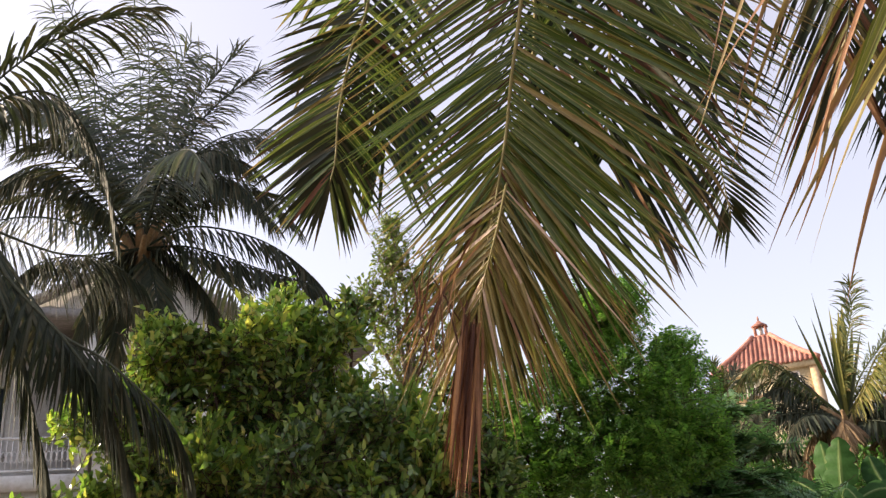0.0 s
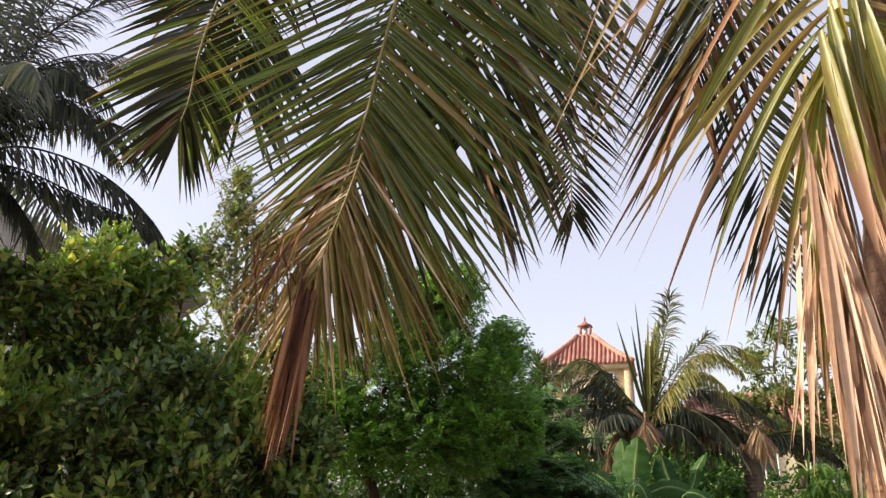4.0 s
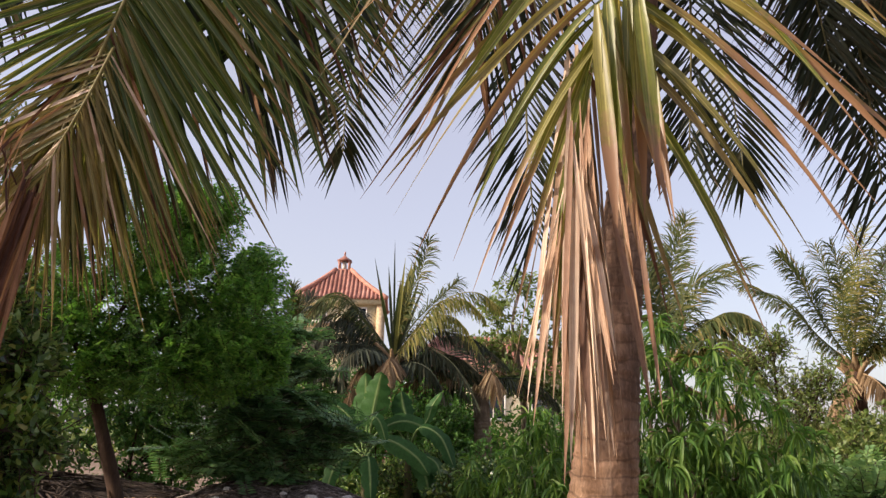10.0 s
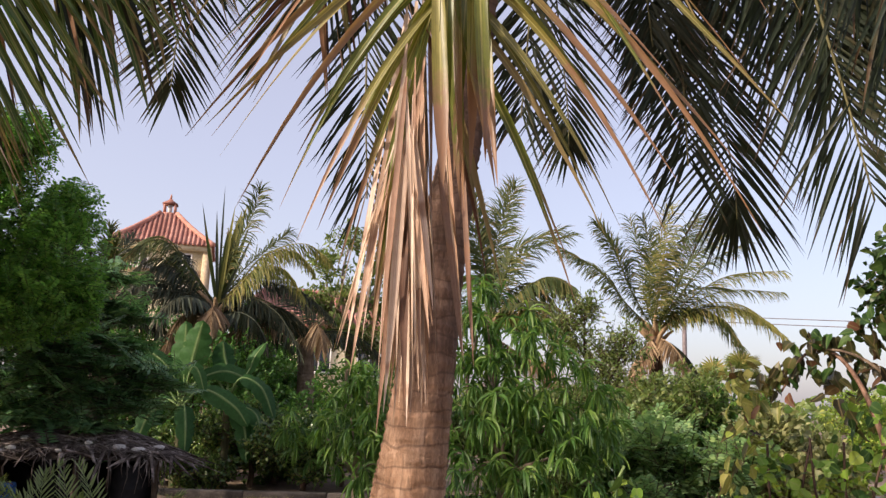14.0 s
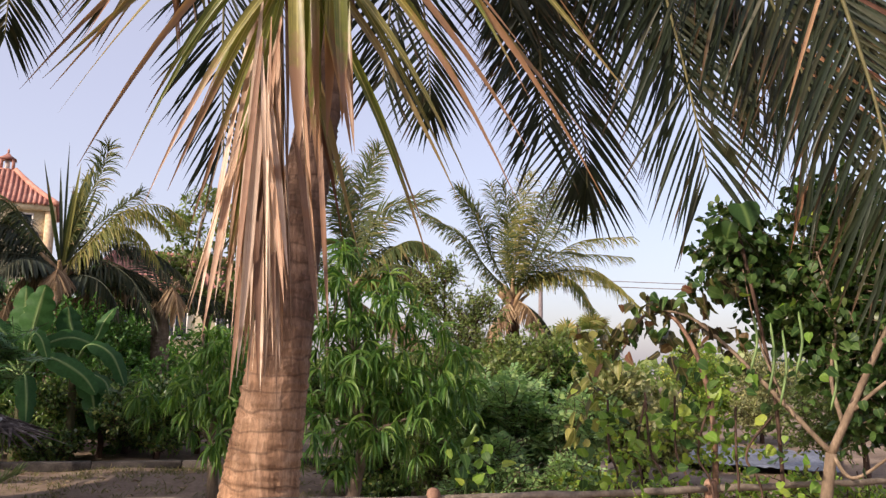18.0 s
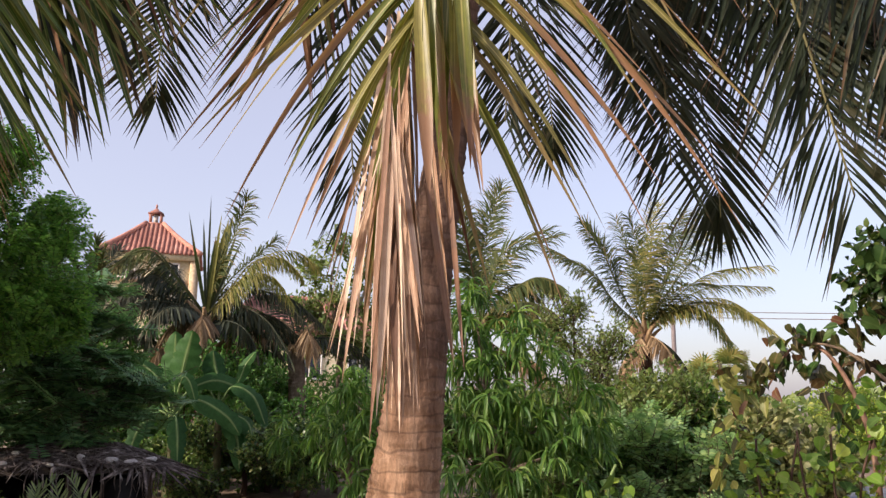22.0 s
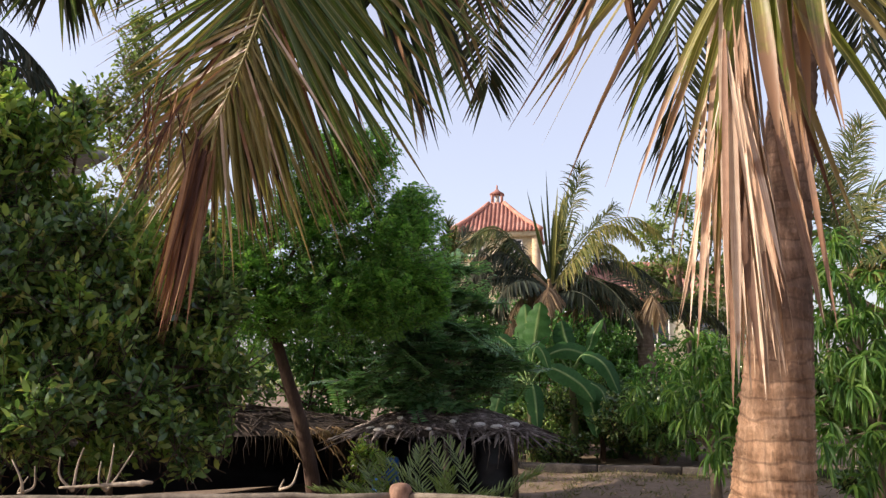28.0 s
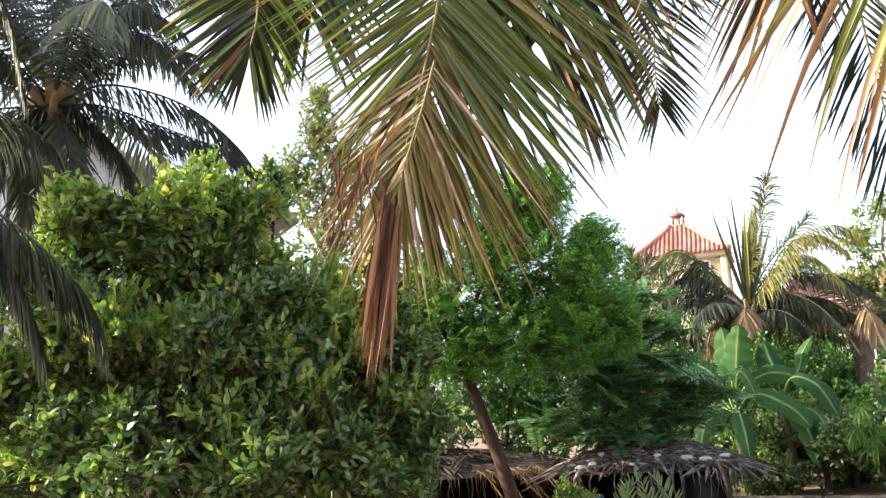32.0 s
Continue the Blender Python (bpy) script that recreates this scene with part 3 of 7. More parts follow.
def build_ground():
    k = np.linspace(-1, 1, 261)
    ax = np.sign(k) * (np.abs(k) * 28 + np.abs(k) ** 9 * 1800)
    X, Y = np.meshgrid(ax, ax, indexing="ij")
    Z = ground_height(X, Y)
    V = np.stack([X, Y, Z], -1).reshape(-1, 3)
    i, j = np.meshgrid(np.arange(260), np.arange(260), indexing="ij")
    F = np.stack([i * 261 + j, (i + 1) * 261 + j, (i + 1) * 261 + j + 1, i * 261 + j + 1], -1).reshape(-1, 4)
    solo("ground", (V, F), M_soil, "dry brown garden soil with patches of thin grass", "ground", "structure", smooth=True, base=(0, 0, 0))


build_ground()


def build_kerb():
    """Low garden wall at the back of the bare plot, in weathered blocks."""
    root = thing("garden_kerb", pol(-29, 13.9, 0), "low dark weathered concrete kerb along the plot", "kerb", kind="structure")
    a, b = pol(-17, 14.4, 0), pol(-44, 14.2, 0)
    n = 5
    way = unit(b - a)
    rz = math.degrees(math.atan2(way[1], way[0]))
    L = np.linalg.norm(b - a) / n
    for k in range(n):
        c = a + (b - a) * (k + 0.5) / n
        part("block", box((c[0], c[1], -0.02 + rng.uniform(-0.008, 0.008)), (L - 0.008, 0.2, 0.24), rz + rng.uniform(-0.8, 0.8), 0.02), M_kerb, root)


build_kerb()


# ---------- palms ----------
def trunk_geo(P, r, rings=70, sides=20, seed=1, step=0.035):
    """Leaning palm stem with ring scars."""
    g = np.random.default_rng(seed)
    n = rings * 4
    L = spline(P, n)
    u = np.linspace(0, 1, n)
    rad = np.interp(u, np.linspace(0, 1, len(r)), r)
    ph = (np.arange(n) % 4)
    rad = rad * (1 + step * np.array([1.0, 0.45, -0.2, -0.75])[ph])
    V, F, uv = tube(L, rad, sides)
    V = V + 0.004 * g.normal(size=V.shape)
    return V, F, uv


def arc_frond(start, az, e0, length, droop, n=8, side=0.0):
    """Line of a frond that rises from the crown and bends down."""
    a = radians(az)
    p = np.array(start, float)
    e = radians(e0)
    out = [p.copy()]
    for k in range(n):
        s = (k + 0.5) / n
        el = e - droop * s ** 1.25
        aa = a + side * s
        p = p + length / n * np.array([-math.sin(aa) * math.cos(el), math.cos(aa) * math.cos(el), math.sin(el)])
        out.append(p.copy())
    return np.array(out)


def far_frond(parent, P, n, llen, lwid, sag, mat, seed, face=(0, 0, 1), rad=0.022, name="frond", a0=68, lift=0.1, seg=4, u0=0.16, label="", hang=0.0, wild=1.0):
    L, (b, d, nn, ln, wd, sg) = frond_sets(P, face, n, llen, lwid, sag, u0=u0, a0=a0, a1=25, lift=lift, samples=40, seed=seed, wild=wild)
    if hang:
        d = unit(d) + np.array([0, 0, -hang])
    V, f, uv = blades(b, d, nn, ln, wd, sg, seg=seg)
    geo = merge_blades(V, f, uv)
    st = tube(L, np.linspace(rad, rad * 0.2, 40), 5)
    return part(name, join(geo, st), mat, parent, label)


def crown_boots(root, c, r, n, seed, mat):
    """Old leaf bases that clasp the top of the stem."""
    g = np.random.default_rng(seed)
    for k in range(n):
        a = 360 * k / n + g.uniform(-14, 14)
        P = arc_frond(np.array(c) + [0, 0, -0.35 + 0.5 * (k % 3) / 3], a, 62, r * 2.2, 0.5, 4)
        part("leaf_base", tube(P, np.linspace(0.09, 0.03, 5) * r / 0.3, 6), mat, root)


def far_palm(base, crown, fronds, label, mat, trunk_r=(0.2, 0.15), n=46, llen=0.75, lwid=0.04, sag=1.1, boots=7, seed=3, trunk_mat=None, hang=0.25, group="coconut palms of the gardens"):
    base, crown = np.array(base, float), np.array(crown, float)
    root = thing("coconut_palm", base, label, "palm tree", group)
    mid = base * 0.5 + crown * 0.5 + np.array([0.12, 0.05, 0])
    part("trunk", trunk_geo([base - [0, 0, 0.1], mid, crown], [trunk_r[0] * 1.25, trunk_r[0], trunk_r[1]], 36, 12, seed), trunk_mat or M_bark_far, root, smooth=False)
    crown_boots(root, crown, 0.32, boots, seed, M_sheath)
    for k, fr in enumerate(fronds):
        az, e0, length, droop = fr[:4]
        m = fr[4] if len(fr) > 4 and fr[4] is not None else mat
        hg = fr[5] if len(fr) > 5 else hang
        shut = e0 >= 80 and droop < 0.35       # young leaf still folded upright
        far_frond(root, arc_frond(crown, az, e0, length * 1.15, droop, side=0.12 * math.sin(k * 2.4)), 24 if shut else n, llen * (0.8 if shut else 1), lwid, 0.2 if shut else sag, m, seed * 50 + k, hang=hg, a0=13 if shut else 68)
    return root


# big palm behind the fence
CROWN = pol(-44.5, 5.25, 6.5)
palm = thing("coconut_palm", pol(-38.2, 4.78, 0), "tall leaning coconut palm with ringed stem and drooping fronds", "palm tree", "coconut palms of the gardens")
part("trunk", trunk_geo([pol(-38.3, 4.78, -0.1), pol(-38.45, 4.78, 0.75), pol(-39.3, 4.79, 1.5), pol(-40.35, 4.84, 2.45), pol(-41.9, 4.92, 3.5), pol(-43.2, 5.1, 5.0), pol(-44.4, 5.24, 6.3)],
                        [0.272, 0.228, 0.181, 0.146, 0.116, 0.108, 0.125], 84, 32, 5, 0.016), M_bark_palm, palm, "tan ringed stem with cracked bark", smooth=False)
crown_boots(palm, CROWN, 0.34, 9, 8, M_sheath)


def hung_frond(P, face, n, llen, lwid, sag, mats, seed, u0=0.22, a0=70, a1=28, lift=0.12, rad=0.024, seg=7, fold=0.28, label="", samples=80, hang=0.0, face0=(0, 0, 1), keep=None, tip=0.6, sides=(1.0, 1.0), wild=1.0, stalk=None, slim=1.0):
    """Frond of the near palm: a stalk with every leaflet a piece of its own."""
    L, (b, d, nn, ln, wd, sg) = frond_sets(P, face, n, llen, lwid, sag, u0, a0, a1, lift, samples, seed, face0, tip, sides, wild)
    st = part("frond", tube(L, np.linspace(rad, rad * 0.25, samples), 7), stalk or M_rachis, palm, label, smooth=True)
    if hang:
        d = unit(d) + np.array([0, 0, -hang])
    wd[n:] *= slim
    g = np.random.default_rng(seed + 1)
    V, f, uv = blades(b, d, nn, ln, wd, sg, seg=seg, fold=fold, twist=g.normal(0, 0.35, len(b)))
    m = V.shape[1] * 3
    u = np.tile(np.linspace(0, 1, n), 2)
    for k in range(len(b)):
        if keep is not None and not keep(u[k], k >= n, g):
            continue
        mat = mats(u[k], g) if callable(mats) else mats
        part("leaflet", (V[k].reshape(m, 3), f, uv), mat, st)
    return st


def arched_blades(A, B, normal, width, arch, seg=8, fold=0.3, twist=0.0, taper=0.35):
    """Leaflets that run from A to B in a shallow arch and narrow to a point."""
    n = len(A)
    ln = np.linalg.norm(B - A, axis=1)
    M = (A + B) / 2 + np.array([0, 0, 1.0]) * (arch * ln)[:, None]
    width, twist = np.broadcast_to(width, (n,)), np.broadcast_to(twist, (n,))
    rows = []
    for k in range(seg + 1):
        s = k / seg
        p = A * (1 - s) ** 2 + M * (2 * s * (1 - s)) + B * s ** 2
        d = unit((M - A) * (1 - s) + (B - M) * s)
        N = unit(normal - d * np.sum(normal * d, 1, keepdims=True))
        side = np.cross(d, N)
        a = (twist * (s - 0.3))[:, None]
        side = side * np.cos(a) + N * np.sin(a)
        up = np.cross(side, d)
        h = (width / 2 * (min(1.0, 0.4 + 3.0 * s) * (1 - max(0.0, (s - taper) / (1 - taper)) ** 1.5) + 0.03))[:, None]
        rows.append(np.stack([p - side * h + up * h * fold, p, p + side * h + up * h * fold], 1))
    f = np.array([[k * 3 + c, k * 3 + c + 1, k * 3 + c + 4, k * 3 + c + 3] for k in range(seg) for c in (0, 1)])
    return np.stack(rows, 1), f, np.array([[c / 2, k / seg] for k in range(seg + 1) for c in range(3)])


def laid_frond(stem, rows, depth, n, width, mats, seed, label, rad=0.016, stalk=None, arch=0.05, rough=0.05, seg=8, away=0.25, keep=None, fold=0.3, sides=(1.0, 1.0), slim=1.0, messy=1.0):
    """Hanging frond by the bearings and heights of its stalk and of its leaflets' ends on both sides.
    stem: the stalk from the crown to the first row; away: how far the leaflets' ends lean back."""
    g = np.random.default_rng(seed)
    C = np.array([pe(r[0][0], depth, r[0][1]) for r in rows])
    line = spline(np.concatenate([np.asarray(stem, float), C]), 80)
    st = part("frond", tube(line, np.linspace(rad, rad * 0.25, 80), 7), stalk or M_rachis, palm, label, smooth=True)
    cam_way = unit(np.array([0, 0, 1.6]) - C.mean(0))
    for side in (1, 2):
        E = np.array([pe(r[side][0], depth + away, r[side][1]) for r in rows])
        A, B = spline(C, n), spline(E, n)
        ln = np.linalg.norm(B - A, axis=1)[:, None]
        B = A + (B - A) * g.uniform(0.86, 1.06, (n, 1)) + g.normal(0, rough, (n, 3)) * ln * np.linspace(1, messy, n)[:, None] ** 2
        N = cam_way + np.array([0, 0, 0.3]) + g.normal(0, 0.3, (n, 3))
        V, f, uv = arched_blades(A, B, N, width * sides[side - 1] * np.interp(np.linspace(0, 1, n), [0, 0.55, 1], [1, 1, slim]) * g.uniform(0.8, 1.15, n), arch * g.uniform(0.3, 1.7, n), seg, fold, g.normal(0, 0.8, n))
        for k in range(n):
            u = k / (n - 1)
            if keep is None or g.random() < keep:
                part("leaflet", (V[k].reshape(-1, 3), f, uv), mats(u, g), st)
    return st


def strips(parent, tops, lengths, widths, mat, seed, spread=0.03, seg=6, face=(0.5, -0.8, 0.1), name="leaflet", bend=0.15, lean=(0, 0, 0)):
    """Dried leaflets that hang straight down."""
    g = np.random.default_rng(seed)
    tops = np.asarray(tops, float)
    n = len(tops)
    d = np.tile(np.array([0.0, 0, -1]) + lean, (n, 1)) + g.normal(0, spread, (n, 3))
    N = np.tile(np.asarray(face, float), (n, 1)) + g.normal(0, 0.35, (n, 3))
    V, f, uv = blades(tops, d, N, lengths, widths, g.normal(0, bend, n), seg=seg, fold=0.45, taper=0.45, twist=g.normal(0, 0.5, n))
    for k in range(n):
        part(name, (V[k].reshape(-1, 3), f, uv), mat, parent)


def toward(az, up=0.1):
    """Level way from a bearing back to the path."""
    return (math.sin(radians(az)), -math.cos(radians(az)), up)


# broad green frond that hangs beside the path
def broad_mats(u, g):
    if u > 0.69 + g.normal(0, 0.05):
        return M_frond_old if g.random() < 0.88 else M_red_dry
    return M_frond if g.random() < 0.9 else M_frond_old


F1_STEM = [CROWN, CROWN + [-0.8, -0.2, 0.5], pol(-27, 4.1, 7.3)]
f1 = laid_frond(F1_STEM, [((-17, 57), (14, 42), (-36, 35)), ((-11.5, 47.5), (12.5, 35), (-31.5, 31)), ((-8.6, 40.6), (10.5, 31), (-27, 27)), ((-6.9, 35.7), (8.8, 27.6), (-23, 23)), ((-5.7, 32.1), (7.8, 24.3), (-18.8, 19)), ((-4.7, 28.3), (7.3, 20.5), (-15.2, 14.8)),
                          ((-4.1, 26.5), (5.2, 16), (-12, 11.8)), ((-3.4, 24.2), (4.2, 11.5), (-7.5, 9.6)), ((-2.2, 20.6), (3.2, 9.2), (-4.4, 8.4)), ((-0.8, 16), (2.2, 7.6), (-1.8, 6.8))],
                3.3, 132, 0.03, broad_mats, 21, "broad green frond with yellowed lower leaflets", stalk=M_rachis_olive, rough=0.02, arch=0.012, sides=(0.55, 1.0), slim=0.5, messy=2.4, fold=0.85)
laid_frond([F1_STEM[0], F1_STEM[1], pol(-24, 4.2, 6.9)], [((-11.5, 45), (4, 40), (-24, 25)), ((-8, 34), (3, 29), (-15.5, 17)), ((-5.0, 26), (2.8, 19), (-11, 11)), ((-3.0, 21), (2.0, 13), (-6, 9.5)), ((-2.0, 18), (1, 10), (-3, 8.5))],
           3.5, 46, 0.03, lambda u, g: M_frond if g.random() < 0.35 else (M_red_dry if g.random() < 0.6 else M_frond_shade), 24, "older brown-tinged frond lying behind the broad one", stalk=M_rachis_olive, rough=0.06)
laid_frond([pe(-4.6, 3.32, 26), pe(-4.3, 3.32, 25)], [((-4.1, 24.5), (6.0, 18.5), (-12.5, 12)), ((-3.2, 22), (5.0, 16), (-8.5, 10)), ((-2.4, 20), (4.2, 13.5), (-4.5, 8.5)), ((-1.6, 18), (3.6, 10.5), (-2, 7.5)), ((-1.1, 16.4), (2.6, 8.5), (-0.4, 6.5))],
           3.27, 30, 0.014, lambda u, g: M_frond_old if g.random() < 0.8 else M_dry_leaf, 27, "withered thin leaflets crowding the broad frond's end", rad=0.008, stalk=M_rachis_olive, rough=0.09, arch=0.03)
g0 = np.random.default_rng(4)
strips(f1, [pe(-0.3, 3.3, 15.0) + g0.normal(0, [0.025, 0.02, 0.05]) for k in range(44)], g0.uniform(0.42, 0.74, 44), g0.uniform(0.009, 0.022, 44), M_red_dry, 31, 0.05, lean=(-0.17, 0, 0))
strips(f1, [pe(2.3, 3.3, 18.0) + g0.normal(0, [0.06, 0.03, 0.06]) for k in range(30)], g0.uniform(0.2, 0.5, 30), g0.uniform(0.005, 0.01, 30), M_red_dry, 32, 0.2, lean=(-0.15, 0, 0))

# upper frond whose leaflets close the gap beside the broad one
hung_frond([CROWN, CROWN + [-0.6, -0.1, 0.5], pol(-31, 4.3, 6.95), pol(-23, 3.9, 6.3), pe(-18.2, 3.75, 46), pe(-15.6, 3.75, 38), pe(-13.6, 3.75, 31), pe(-12.2, 3.75, 25.5)], toward(-14), 88, 1.3, 0.032, 0.45, lambda u, g: M_frond if g.random() < 0.55 else M_frond_shade, 25, u0=0.3, a0=56, a1=30, lift=-0.05, label="dark green frond above the broad one", tip=0.6, face0=(0.1, -0.6, 0.8))

def dusky_mats(u, g):
    k = g.random()
    return M_frond_shade if k < 0.45 else (M_red_dry if k < 0.75 else M_frond_old)


laid_frond([CROWN, CROWN + [-0.4, -0.3, 0.5], pol(-38, 4.5, 6.6)], [((-37, 47), (-25, 33), (-41, 34)), ((-34.5, 38), (-24.5, 26.5), (-38, 27)), ((-32, 32), (-23.8, 22.5), (-34.5, 23)), ((-30.2, 28), (-25.5, 20), (-31.5, 20.5))],
           4.2, 38, 0.026, dusky_mats, 28, "dusky frond with browned leaflets between the broad one and the stem", stalk=M_rachis_dark, rough=0.05)

# paler frond behind it, to the west
def pale_mats(u, g):
    k = g.random()
    return M_frond_shade if k < 0.66 else (M_frond if k < 0.94 else (M_frond_old if k < 0.985 else M_red_dry))


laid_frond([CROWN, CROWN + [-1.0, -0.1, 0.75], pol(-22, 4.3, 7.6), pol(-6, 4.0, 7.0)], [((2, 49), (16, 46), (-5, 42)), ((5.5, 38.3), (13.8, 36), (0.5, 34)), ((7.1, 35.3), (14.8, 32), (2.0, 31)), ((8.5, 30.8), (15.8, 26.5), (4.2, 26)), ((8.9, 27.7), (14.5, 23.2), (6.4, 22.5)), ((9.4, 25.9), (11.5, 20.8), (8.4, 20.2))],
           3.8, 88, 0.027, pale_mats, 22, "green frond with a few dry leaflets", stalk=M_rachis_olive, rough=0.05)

hung_frond([CROWN, CROWN + [-1.0, -0.1, 0.7], pol(-24, 4.6, 7.5), pol(-6, 4.3, 7.1), pe(3.5, 4.25, 46), pe(5.8, 4.25, 37), pe(5.4, 4.25, 32), pe(4.8, 4.25, 28)], toward(12), 75, 0.9, 0.034, 0.6, lambda u, g: M_frond_shade if g.random() < 0.6 else M_frond, 26, stalk=M_rachis_dark, u0=0.4, a0=56, a1=28, label="shaded green frond between the broad ones", hang=0.15)

# yellow-green old frond in front of the stem
def lime_mats(u, g):
    k = g.random()
    return M_frond_lime if k < 0.74 else (M_frond_old if k < 0.92 else M_red_dry)


f2 = laid_frond([CROWN + [0, 0, 0.05], CROWN + [-0.5, -0.7, 0.25], pol(-43.5, 3.5, 6.2)], [((-43.3, 50), (-19.5, 29), (-66, 31)), ((-42.3, 42), (-20.5, 22.5), (-63, 23)), ((-41.2, 36), (-22, 17.5), (-61, 17)), ((-40.5, 32), (-25.5, 14), (-58.5, 13.5)),
                                                                                     ((-39.9, 29.4), (-29, 12), (-54, 10.5)), ((-39.3, 27.4), (-33.5, 9.5), (-49, 7.5)), ((-38.7, 25.6), (-36, 5), (-44.5, 6))],
                3.1, 21, 0.036, lime_mats, 23, "yellow-green drooping frond with brown leaflet tips", arch=0.16, rough=0.07, seg=10, fold=0.5)
g0 = np.random.default_rng(6)


def dry_fall(n, top, low, widths, mat, seed, depth=(3.05, 3.4), face=(-0.92, -0.45, 0.1), swing=0.02):
    """Withered leaflets that fall from the frond's end; bearings and heights of both ends as ranges."""
    g = np.random.default_rng(seed)
    T = np.array([pe(g.uniform(*top[0]), g.uniform(*depth), g.uniform(*top[1])) for k in range(n)])
    dep = g.uniform(*depth, n)
    order = np.argsort(T @ np.array([math.cos(radians(39)), math.sin(radians(39)), 0]))
    az = np.sort(g.uniform(*low[0], n))[::-1]
    B = np.zeros((n, 3))
    for j, k in enumerate(order):
        B[k] = pe(az[j] + g.normal(0, 0.25), dep[k], g.uniform(*low[1]))
    N = np.tile(np.asarray(face, float), (n, 1)) + g.normal(0, 0.42, (n, 3))
    V, f, uv = blades(T, B - T, N, np.linalg.norm(B - T, axis=1), g.uniform(*widths, n), g.normal(0, swing, n), seg=8, fold=0.5, taper=0.6, twist=g.normal(0, 0.9, n))
    for k in range(n):
        part("leaflet", (V[k].reshape(-1, 3), f, uv), mat, f2)


dry_fall(34, ((-38.9, -36.6), (22, 28)), ((-40.4, -36.4), (-3.0, 5)), (0.014, 0.046), M_dry_leaf, 33)
dry_fall(18, ((-38.8, -36.6), (21, 27)), ((-40.0, -36.2), (2, 10)), (0.02, 0.045), M_dry_leaf, 34, (3.35, 3.5))
dry_fall(9, ((-38.8, -37.2), (18, 26)), ((-40.8, -38.8), (1.5, 12)), (0.012, 0.03), M_dry_leaf, 38, (3.0, 3.2))
dry_fall(6, ((-37.6, -36.4), (18, 26)), ((-35.6, -32.8), (0.3, 6)), (0.014, 0.03), M_dry_leaf, 39, (3.1, 3.4))
dry_fall(5, ((-41.4, -39.6), (15, 22)), ((-43.0, -41.4), (1.5, 6)), (0.014, 0.032), M_dry_leaf, 40, (3.0, 3.2))
dry_fall(9, ((-42.6, -39.4), (29, 34)), ((-44.2, -40.0), (11, 17.5)), (0.035, 0.062), M_frond_lime, 37, (3.0, 3.15), face=toward(-55))

# fronds on the far side of the crown, their shade put into the colour
DARK = [
    ([CROWN, CROWN + [-0.35, 0.5, 0.5], pol(-36, 6.4, 6.8), pe(-34.2, 6.6, 32), pe(-34.2, 6.6, 23), pe(-34.8, 6.6, 14)], -33, 0.95),
    ([CROWN, CROWN + [0.6, -0.2, 0.5], pol(-55, 5.3, 6.7), pe(-64, 5.5, 32), pe(-67.0, 5.5, 23), pe(-69.0, 5.5, 13.5)], -68, 1.1),
    ([CROWN, CROWN + [0.5, -0.35, 0.5], pol(-58, 4.9, 6.6), pe(-69, 5.0, 33), pe(-73.5, 5.0, 24), pe(-77, 5.0, 14)], -75, 1.1),
    ([CROWN, CROWN + [0.3, -0.45, 0.55], pol(-62, 4.6, 6.4), pe(-75, 4.7, 30), pe(-79, 4.7, 19), pe(-80.5, 4.7, 8)], -80, 1.0),
    ([CROWN, CROWN + [0.7, 0.3, 0.5], pol(-52, 6.4, 6.9), pe(-56, 6.9, 33), pe(-56.5, 6.9, 27), pe(-56.0, 6.9, 22)], -56, 1.0),
    ([CROWN, CROWN + [-0.35, -0.4, 0.6], pol(-33, 4.9, 7.2), pol(-25, 4.5, 6.3), pe(-20.8, 4.4, 42), pe(-19.5, 4.4, 32)], -20, 1.05),
    ([CROWN, CROWN + [0.6, 0.0, 0.6], pol(-60, 6.0, 6.9), pe(-70, 6.2, 36), pe(-74.5, 6.2, 27), pe(-77.5, 6.2, 18)], -75, 1.1),
    ([CROWN, CROWN + [0.65, 0.15, 0.6], pol(-56, 6.4, 6.9), pe(-63, 6.8, 35), pe(-65.5, 6.8, 27), pe(-67, 6.8, 20)], -66, 1.0),
    ([CROWN, CROWN + [0.6, 0.4, 0.5], pol(-50, 6.0, 6.9), pe(-53, 6.2, 36), pe(-54.5, 6.2, 30), pe(-55.3, 6.2, 24.5)], -54, 0.9),
    ([CROWN, CROWN + [0.6, 0.2, 0.55], pol(-53, 5.7, 7.0), pe(-59, 5.9, 37), pe(-62, 5.9, 30), pe(-64, 5.9, 23)], -61, 1.0),
    ([CROWN, CROWN + [0.4, 0.6, 0.5], pol(-46, 6.3, 7.0), pe(-46.5, 6.6, 34), pe(-46.3, 6.6, 27), pe(-45.8, 6.6, 20)], -47, 0.9),
    ([CROWN, CROWN + [0.6, 0.3, 0.5], pol(-51, 6.1, 6.8), pe(-56, 6.3, 31), pe(-57.2, 6.3, 24), pe(-57.6, 6.3, 16.5)], -56, 0.95),
    ([CROWN, CROWN + [0.55, -0.1, 0.6], pol(-58, 5.6, 7.0), pe(-67, 5.8, 38), pe(-71, 5.8, 31), pe(-73.5, 5.8, 24)], -71, 1.1),
]
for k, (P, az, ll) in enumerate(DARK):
    mt = M_frond_shade
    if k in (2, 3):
        mt = lambda u, g: M_frond_shade if u < 0.7 + g.normal(0, 0.12) else (M_red_dry if g.random() < 0.12 else M_frond_shade)
    hung_frond(P, toward(az + 8), 100, ll * 1.05, 0.024, 0.3, mt, 41 + k, u0=0.24, a0=62, a1=30, seg=4, lift=0.0, label="frond hanging in the shade, leaflets coloured shade-dark", hang=0.05, stalk=M_rachis_dark)
